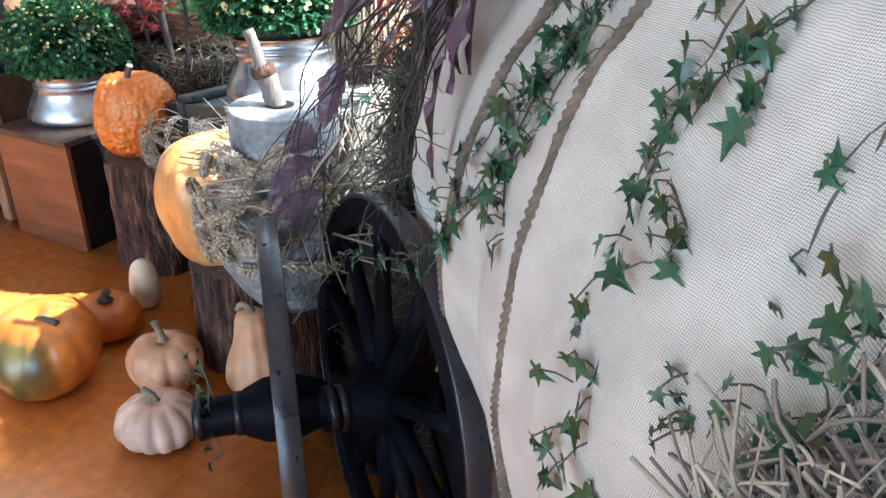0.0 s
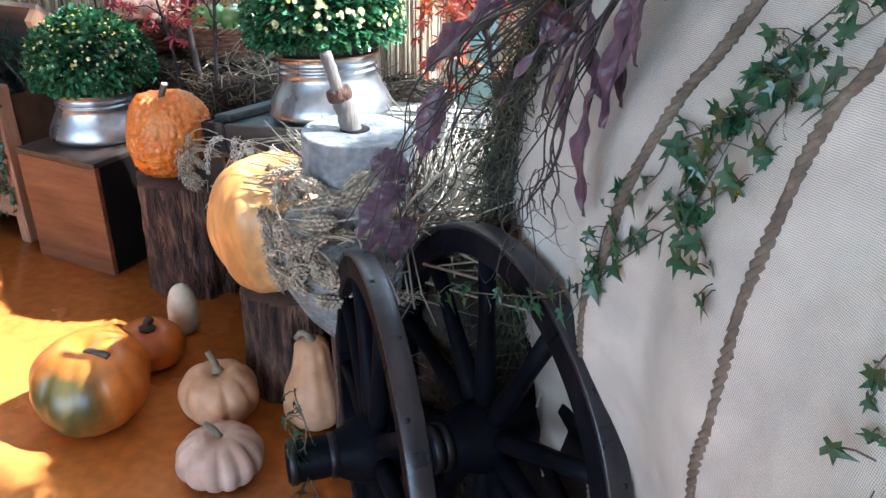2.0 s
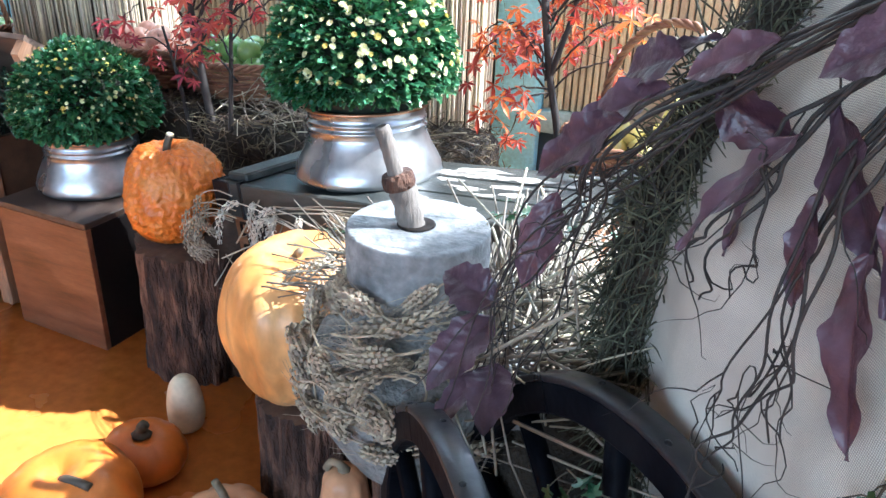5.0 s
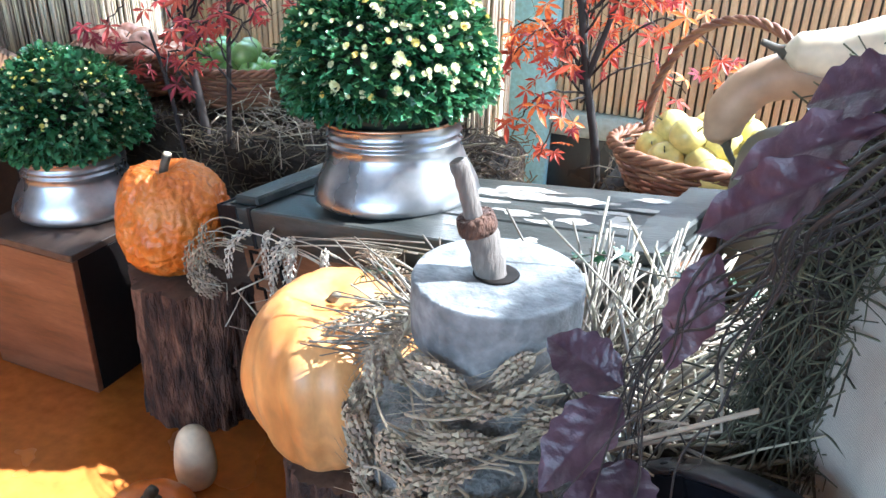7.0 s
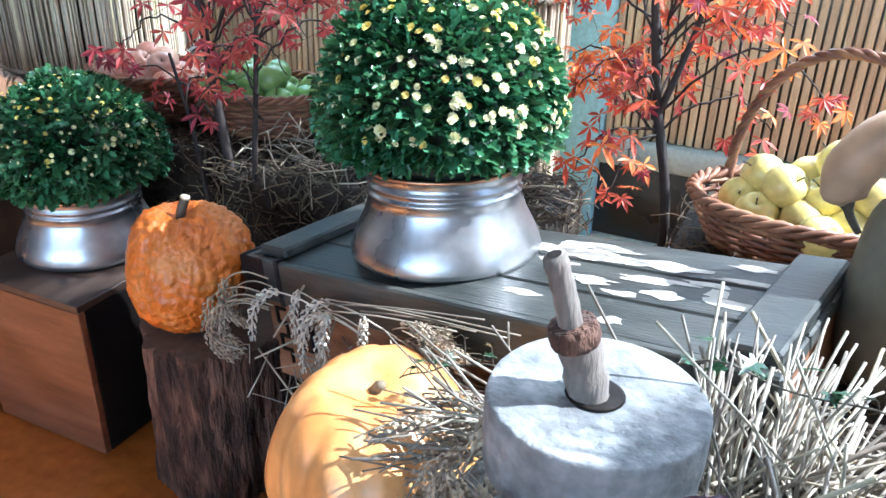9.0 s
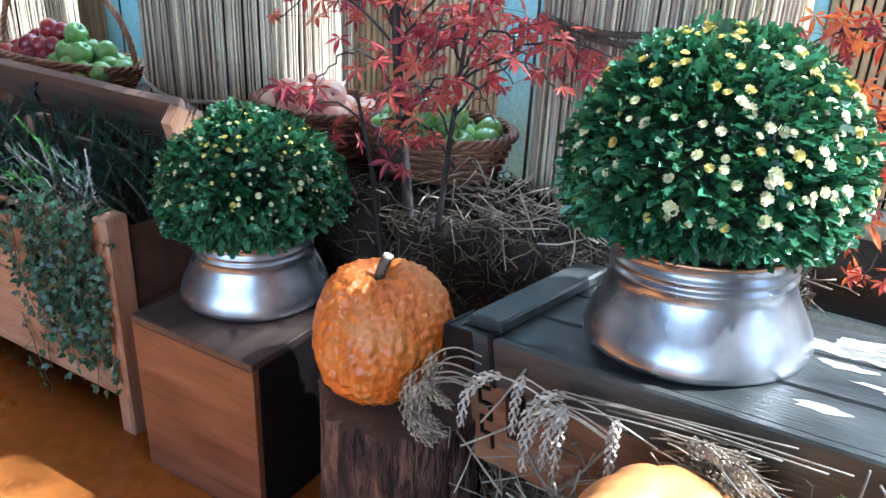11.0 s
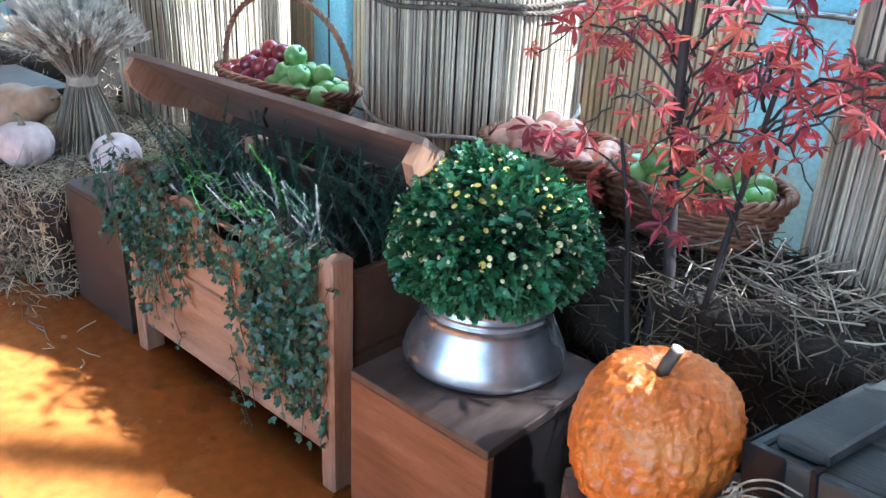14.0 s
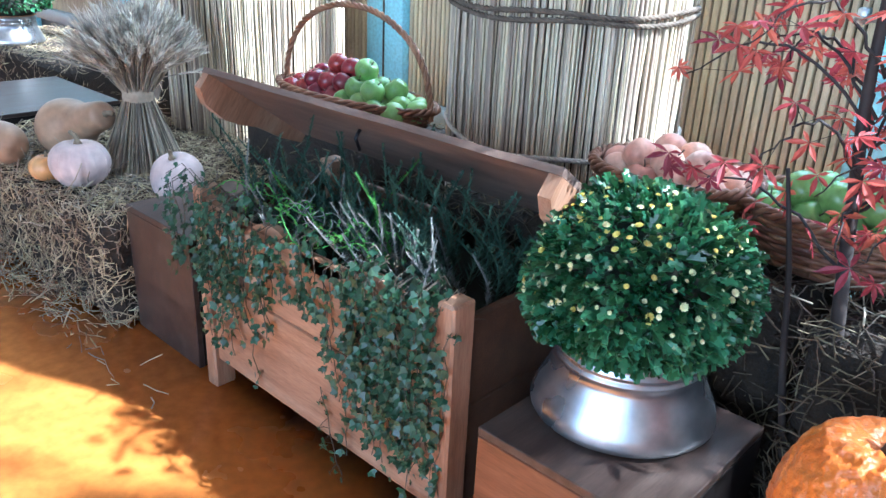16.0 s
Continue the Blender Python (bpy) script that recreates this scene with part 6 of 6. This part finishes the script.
maple(pose(-1.44, 3.06, 0), "slender maple with sunlit orange-red leaves", [([(0.05, 0.02, 0.0), (0.05, 0, 0.6), (-0.02, 0, 0.95), (-0.06, 0, 1.3), (-0.05, 0, 2.0)], 0.016), ([(-0.01, 0.0, 0.88), (0.05, 0.0, 1.1), (0.09, 0, 1.35)], 0.010)],
      fan((-0.02, 0.0), 15, 0.30, 0.92, 1.22, 6) + fan((0.0, 0.0), 10, 0.34, 1.25, 1.9, 7) + [[(0, 0, 0.9), (0.14, -0.05, 1.06), (0.26, -0.06, 1.06), (0.36, -0.08, 0.98)], [(0, 0, 0.85), (-0.09, -0.06, 0.86), (-0.15, -0.08, 0.80), (-0.18, -0.1, 0.74)], [(0, 0, 0.85), (-0.03, -0.09, 0.84), (-0.06, -0.13, 0.78), (-0.08, -0.16, 0.70)]], 320, 0.050, [M_MAPLE2, M_MAPLE, M_MAPLE2], 42)


# ---- plants in the chest ----
def sprig(name, label, p, h, mat, r, width=0.012, needles=70, group="heather sprigs"):
    t = thing(name, pose(*p), label, "plant", group)
    d = Vector((r.gauss(0, .35), r.gauss(-.25, .3), 1)).normalized()
    line = smooth_line([(0, 0, 0), d * h * 0.5 + Vector((r.gauss(0, .012), r.gauss(0, .012), 0)), d * h + Vector((r.gauss(0, .03), r.gauss(0, .03), -0.01))], 12)
    g = tube(line, 0.0016, 4, False)
    for k in range(needles):
        f = k / needles
        i = min(11, int(2 + f * 10))
        q = line[i].lerp(line[i + 1], r.random())
        a = r.uniform(0, math.tau)
        w = width * (1.15 - 0.8 * f)
        o = Vector((math.cos(a), math.sin(a), 0.8)).normalized()
        s = Vector((-math.sin(a), math.cos(a), 0)) * 0.0024
        g.add([q - s, q + s, q + o * w], [(0, 1, 2)])
    part("needles", g, mat, t, smooth=False, kind="stuff")
    return t


pr = random.Random(17)
for k in range(95):
    x, y = pr.uniform(-4.02, -3.16), pr.uniform(2.42, 2.74)
    sprig("heather", "dark green spiky heather in the chest", (x, y, 0.52), pr.uniform(0.18, 0.36), M_HEATHER, pr, 0.030, 130)
for k in range(34):
    x, y = pr.uniform(-3.95, -3.14), pr.uniform(2.38, 2.55)
    sprig("heather", "silver-grey heather spike in the chest", (x, y, 0.52), pr.uniform(0.18, 0.30), M_HEATHERG, pr, 0.016, 150)
for x, y, h in ((-3.42, 2.44, 0.34), (-3.38, 2.43, 0.26), (-3.75, 2.55, 0.36), (-3.70, 2.58, 0.32)):
    sprig("heather", "bright green heather spike in the chest", (x, y, 0.52), h, M_FERN, pr, 0.02, 170)


def trailing_ivy():
    """Small-leaved ivy that spills over the chest's front and its left end."""
    r = random.Random(23)
    small = [(0, 0), (0.5, 0.15), (0.62, 0.55), (0.25, 0.62), (0, 1.0), (-0.25, 0.62), (-0.62, 0.55), (-0.5, 0.15)]
    bunches = [(-4.14, 0.30), (-4.05, 0.42), (-4.00, 0.22), (-3.93, 0.36), (-3.86, 0.20), (-3.78, 0.28), (-3.70, 0.16), (-3.60, 0.18), (-3.50, 0.22), (-3.44, 0.42), (-3.38, 0.46), (-3.33, 0.40), (-3.28, 0.52), (-3.22, 0.42), (-3.18, 0.32), (-3.12, 0.40), (-4.22, 0.24), (-3.90, 0.50), (-3.36, 0.30), (-3.26, 0.36)]
    for x, drop in bunches:
        t = thing("ivy_vine", Matrix.Identity(4), "small-leaved ivy spilling over the chest's front", "ivy", "ivy in the chest")
        g, stems = Geo(), Geo()
        for s in range(4):
            x0 = x + r.gauss(0, 0.025)
            zz = r.uniform(0.60, 0.68)
            y0 = 2.322 - r.random() * 0.03
            pts = [Vector((x0, 2.42, 0.58)), Vector((x0, 2.36, zz)), Vector((x0, y0, zz - 0.02))]
            n = int(drop * r.uniform(0.6, 1.1) / 0.03) + 1
            for k in range(n):
                q = pts[-1]
                pts.append(q + Vector((r.gauss(0, 0.008), max(-0.012, min(0.004, 2.315 - q.y)) + r.gauss(-0.002, 0.004), -0.03)))
            for q in pts[2:]:
                q.y = min(q.y, 2.325)
            stems.join(tube(pts, 0.0012, 4, False))
            for a, b in zip(pts, pts[1:]):
                for k in range(r.choice((1, 2, 2, 3))):
                    p = a.lerp(b, r.random()) + Vector((r.gauss(0, 0.013), -abs(r.gauss(0, 0.012)), r.gauss(0, 0.006)))
                    size = r.uniform(0.012, 0.027)
                    tip = Vector((r.gauss(0, .7), r.gauss(-.3, .3), r.gauss(-.7, .4))).normalized()
                    up = Vector((r.gauss(0, .5), -1, r.gauss(.5, .4))).normalized()
                    xx = tip.cross(up).normalized()
                    up = xx.cross(tip)
                    g.add([p + xx * u * size + tip * v * size + up * abs(u) * size * 0.25 for u, v in small], [(0, 1, 2, 3, 4), (0, 4, 5, 6, 7)])
        part("small_foliage", g, M_IVYS, t, "small grey-green leaves", smooth=False, kind="stuff")
        part("stem", stems, M_STEM, t)


trailing_ivy()


def tendrils():
    """Pale curling runners that lie over the chest's planting."""
    r = random.Random(29)
    t = thing("creeping_plant", Matrix.Identity(4), "pale green curling runners over the chest's edge", "plant")
    for k in range(26):
        p = Vector((r.uniform(-3.95, -3.45), r.uniform(2.34, 2.44), r.uniform(0.62, 0.68)))
        a, line = r.uniform(0, math.tau), [p]
        for i in range(16):
            a += r.gauss(0.12, 0.35)
            line.append(line[-1] + Vector((math.cos(a) * 0.014, math.sin(a) * 0.006 - 0.002, 0.004 * math.sin(i * 0.5) + 0.006 * math.cos(i * 0.25) - (0.003 if line[-1].z > 0.64 else 0))))
        for q in line:
            q.y = min(q.y, 2.45)
        part("runner", tube(line, 0.0014, 5), M_FERN if k % 3 else M_HEATHERG, t)
        g = Geo()
        for q in line[2::2]:
            v, f = leaf_card(0.006, 0.014, 1, 0.3)
            m = Matrix.Translation(q) @ rot_to((r.gauss(0, 1), r.gauss(-0.6, .5), r.gauss(0, .7)), r.uniform(-1, 1))
            g.add([m @ Vector(c) for c in v], f)
        part("small_foliage", g, M_FERN, t, smooth=False, kind="stuff")


tendrils()
front = lambda a, b, l: Vector((a, 2.322 - l, b))
ivy_strand([(-3.98, 0.60), (-3.96, 0.45), (-3.93, 0.32), (-3.90, 0.22)], front, "dark ivy vine hanging down the chest's front", 121, 0.028, "ivy in the chest", 0.9)
ivy_strand([(-3.42, 0.60), (-3.35, 0.40), (-3.30, 0.28), (-3.22, 0.20)], front, "dark ivy vine hanging down the chest's front", 122, 0.016, "ivy in the chest", 0.8)
ivy_strand([(-3.30, 0.35), (-3.24, 0.26), (-3.17, 0.24), (-3.13, 0.26)], front, "dark ivy vine hanging down the chest's front", 123, 0.009, "ivy in the chest", 0.8)
ivy_strand([(-3.55, 0.25), (-3.52, 0.16), (-3.50, 0.08), (-3.47, 0.02)], front, "ivy vine reaching the floor before the chest", 124, 0.016, "ivy in the chest", 0.6)


# ---- wheat sheaf and gourds on the hay bale ----
def sheaf(m):
    r = random.Random(33)
    t = thing("wheat_sheaf", m, "standing sheaf of wheat tied with raffia", "wheat sheaf")
    st, ears = Geo(), Geo()
    for k in range(420):
        a, q = r.uniform(0, math.tau), math.sqrt(r.random())
        foot = Vector((math.cos(a) * 0.165 * q, math.sin(a) * 0.165 * q, 0.002))
        tie = Vector((math.cos(a) * 0.05 * q, math.sin(a) * 0.05 * q, 0.30))
        b = a + r.gauss(0, 0.25)
        head = Vector((math.cos(b) * 0.185 * q, math.sin(b) * 0.185 * q, 0.54 - 0.10 * q * q + r.gauss(0, 0.02)))
        mid = tie.lerp(head, 0.5) + Vector((0, 0, 0.03))
        st.join(tube([foot, tie, mid, head], 0.0022, 4, False))
        d = (head - mid).normalized()
        for z in range(9):
            p = head + d * 0.009 * z
            for c in range(3):
                o = Vector((r.gauss(0, 1), r.gauss(0, 1), r.gauss(0.3, .6))).normalized()
                s = d.cross(o).normalized() * 0.0034
                ears.add([p - s, p + s, p + o * 0.018 + d * r.uniform(0.012, 0.055)], [(0, 1, 2)])
    part("sheaf_stalk", st, M_STRAW, t, "grey-gold straw", kind="stuff")
    part("sheaf_ear", ears, M_EAR, t, "pale bearded ears", smooth=False, kind="stuff")
    part("raffia_tie", revolve([(0.055, 0.275), (0.060, 0.285), (0.058, 0.30), (0.061, 0.315), (0.055, 0.33)], 24), M_STRAW, t, "pale raffia tie")


sheaf(pose(-5.12, 2.66, 0.388, 0, 2, 0))
HG = "gourds on the hay bale"
pumpkin("pumpkin", pose(-5.04, 2.38, 0.388, 0, 0, 10), "greyish pink ribbed pumpkin on the hay bale", M_LAV, 0.105, 0.185, 12, 0.11, [(0, 0, 0.16), (-0.01, 0, 0.19), (-0.04, 0, 0.20)], M_PSTEM, 0.009, 0.008, group=HG, seed=12, sq=0.9)
pumpkin("gourd", pose(-5.20, 2.32, 0.388, 0, 0, 0), "small bright yellow gourd on the hay bale", M_PUMPTALL, 0.065, 0.10, 8, 0.03, [(0, 0, 0.085), (0, 0, 0.10), (0.005, 0, 0.11)], M_PSTEM, 0.006, 0.005, group=HG, seed=13, category="gourd")
pear_gourd("gourd", pose(-5.43, 2.29, 0.462, 0, 78, 200), "smooth tan gourd lying on the hay bale", M_TANG, [(0, -0.02), (0.05, -0.015), (0.082, 0.04), (0.078, 0.11), (0.06, 0.17), (0.03, 0.20), (0, 0.205)], None, HG, 1, 0.0)
pear_gourd("gourd", pose(-5.50, 2.50, 0.492, 0, 70, 10), "large tan butternut gourd lying on the hay bale", M_TANG, [(0, -0.08), (0.07, -0.06), (0.118, 0.02), (0.11, 0.10), (0.075, 0.18), (0.062, 0.27), (0.05, 0.33), (0, 0.345)], [(0, 0, 0.335), (0, 0.005, 0.36), (0.01, 0.01, 0.375)], HG, 1, 0.0)
pumpkin("pumpkin", pose(-4.715, 2.60, 0.388, 15, 10, 0), "dull grey-tan round gourd on the hay bale", M_LAV, 0.095, 0.175, 8, 0.03, [(0, 0, 0.165), (0, 0, 0.185), (0.005, 0, 0.20)], M_PSTEM, 0.008, 0.007, group=HG, seed=15, sq=0.8, category="gourd")
plinth(-6.95, -6.15, 2.45, 3.05, 0.43, "dark plinth box behind the hay bale")
chrysanthemum(pose(-8.0, 3.2, 0.475), 1.05, 0.26, 0.36, 1500, 60, "distant dark green chrysanthemum in a shiny pot", 25)


# ---- swan-necked gourds by the apple basket ----
def swan_gourd(label, pts, radii, mat, stem):
    t = thing("gourd", Matrix.Identity(4), label, "gourd", "long gourds beside the straw")
    line = smooth_line(pts, 30)
    n = len(radii) - 1
    rad = []
    for i in range(31):
        u = i / 30 * n
        k = min(int(u), n - 1)
        f = u - k
        f = f * f * (3 - 2 * f)
        rad.append(radii[k] * (1 - f) + radii[k + 1] * f)
    part("rind", tube(line, rad, 22), mat, t)
    if stem:
        part("stem", stalk_geo(stem, 0.009, 0.006), M_PSTEMD, t, "dry dark stalk")


swan_gourd("tan swan-necked gourd with its neck bent down", [(-0.66, 2.60, 1.040), (-0.73, 2.59, 1.060), (-0.83, 2.575, 1.075), (-0.93, 2.565, 1.072), (-1.005, 2.555, 1.045), (-1.045, 2.548, 0.990), (-1.050, 2.545, 0.945), (-1.044, 2.545, 0.925)],
           [0.03, 0.085, 0.075, 0.046, 0.042, 0.043, 0.036, 0.010], M_TANG, [(-1.044, 2.545, 0.935), (-1.030, 2.545, 0.905), (-1.012, 2.545, 0.880)])
swan_gourd("pale cream gourd behind the bent one", [(-0.72, 2.53, 1.150), (-0.79, 2.53, 1.140), (-0.88, 2.53, 1.122), (-0.94, 2.53, 1.118), (-0.975, 2.53, 1.115)], [0.02, 0.06, 0.045, 0.036, 0.01], M_CREAM, [(-0.965, 2.53, 1.115), (-0.990, 2.53, 1.122), (-1.012, 2.53, 1.130)])
pear_gourd("gourd", pose(-0.885, 2.48, 0.62, 0, -6, 0), "large grey-green bottle gourd standing in the straw", M_GREYG, [(0, 0), (0.07, 0.005), (0.115, 0.07), (0.118, 0.16), (0.105, 0.26), (0.085, 0.34), (0.04, 0.37), (0, 0.372)], None, "long gourds beside the straw", 1, 0.0)
hay_bale("hay bale that bears the long gourds", pose(-1.05, 2.27, 0, 0, 0, 0), 0.62, 0.46, 0.66, 900, 9, stalks=M_STALKSHADE)
straw_bunch("straw_pile", "loose straw swept along the foot of the hay bale", 420, (-5.25, 2.16, 0.012), (0.36, 0.045, 0.006), (1, 0.1, 0.05), 0.5, 0.11, 0.0018, 66, M_HAYSTALK)
straw_bunch("straw_pile", "loose pale straw lying on the hay bale", 420, (-5.25, 2.45, 0.395), (0.35, 0.14, 0.006), (1, 0.1, 0.02), 0.45, 0.14, 0.0018, 67)
straw_bunch("straw_pile", "sunlit loose straw on the hay behind the maple", 260, (-2.15, 2.93, 0.69), (0.22, 0.07, 0.012), (0.6, -0.3, 0.1), 0.6, 0.13, 0.0018, 68)


# ---- an added tree outside, unseen, that dapples the sunlight ----
def shade_tree():
    r = random.Random(77)
    t = thing("tree", pose(4.9, 6.6, -0.12), "tall leafy tree, unseen, added outside to dapple the sunlight", "tree")
    trunk = smooth_line([(0, 0, 0), (0.1, 0.0, 3.0), (0.0, -0.2, 6.0), (0.0, -0.7, 9.0), (0.0, -1.1, 10.6)], 24)
    part("trunk", tube(trunk, [0.20 - 0.006 * i for i in range(25)], 10), M_BARK, t, "tapered brown trunk")
    g = Geo()
    for k in range(6):
        a, b, c = r.gauss(0, 0.62), r.gauss(0, 0.50), r.gauss(0, 0.55)
        tip = Vector((a * 1.05, -1.25 + b, 10.2 + c))
        part("limb", tube(smooth_line([trunk[r.randrange(17, 24)], trunk[22].lerp(tip, 0.55) + Vector((0, 0, 0.1)), tip], 8), [0.035 - 0.0035 * i for i in range(9)], 5), M_BARK, t)
        for z in range(34):
            p = tip + Vector((r.gauss(0, 0.24), r.gauss(0, 0.24), r.gauss(0, 0.18)))
            l = r.uniform(0.07, 0.13)
            d = Vector((r.gauss(0, 1), r.gauss(0, 1), r.gauss(-0.3, 0.6))).normalized()
            v, f = leaf_card(l * 0.5, l, 1, 0.2)
            q = Matrix.Translation(p) @ rot_to(d, r.uniform(-1.5, 1.5))
            g.add([q @ Vector(x) for x in v], f)
    part("crown", g, M_TREELEAF, t, "loose green foliage", smooth=False, kind="stuff")


shade_tree()
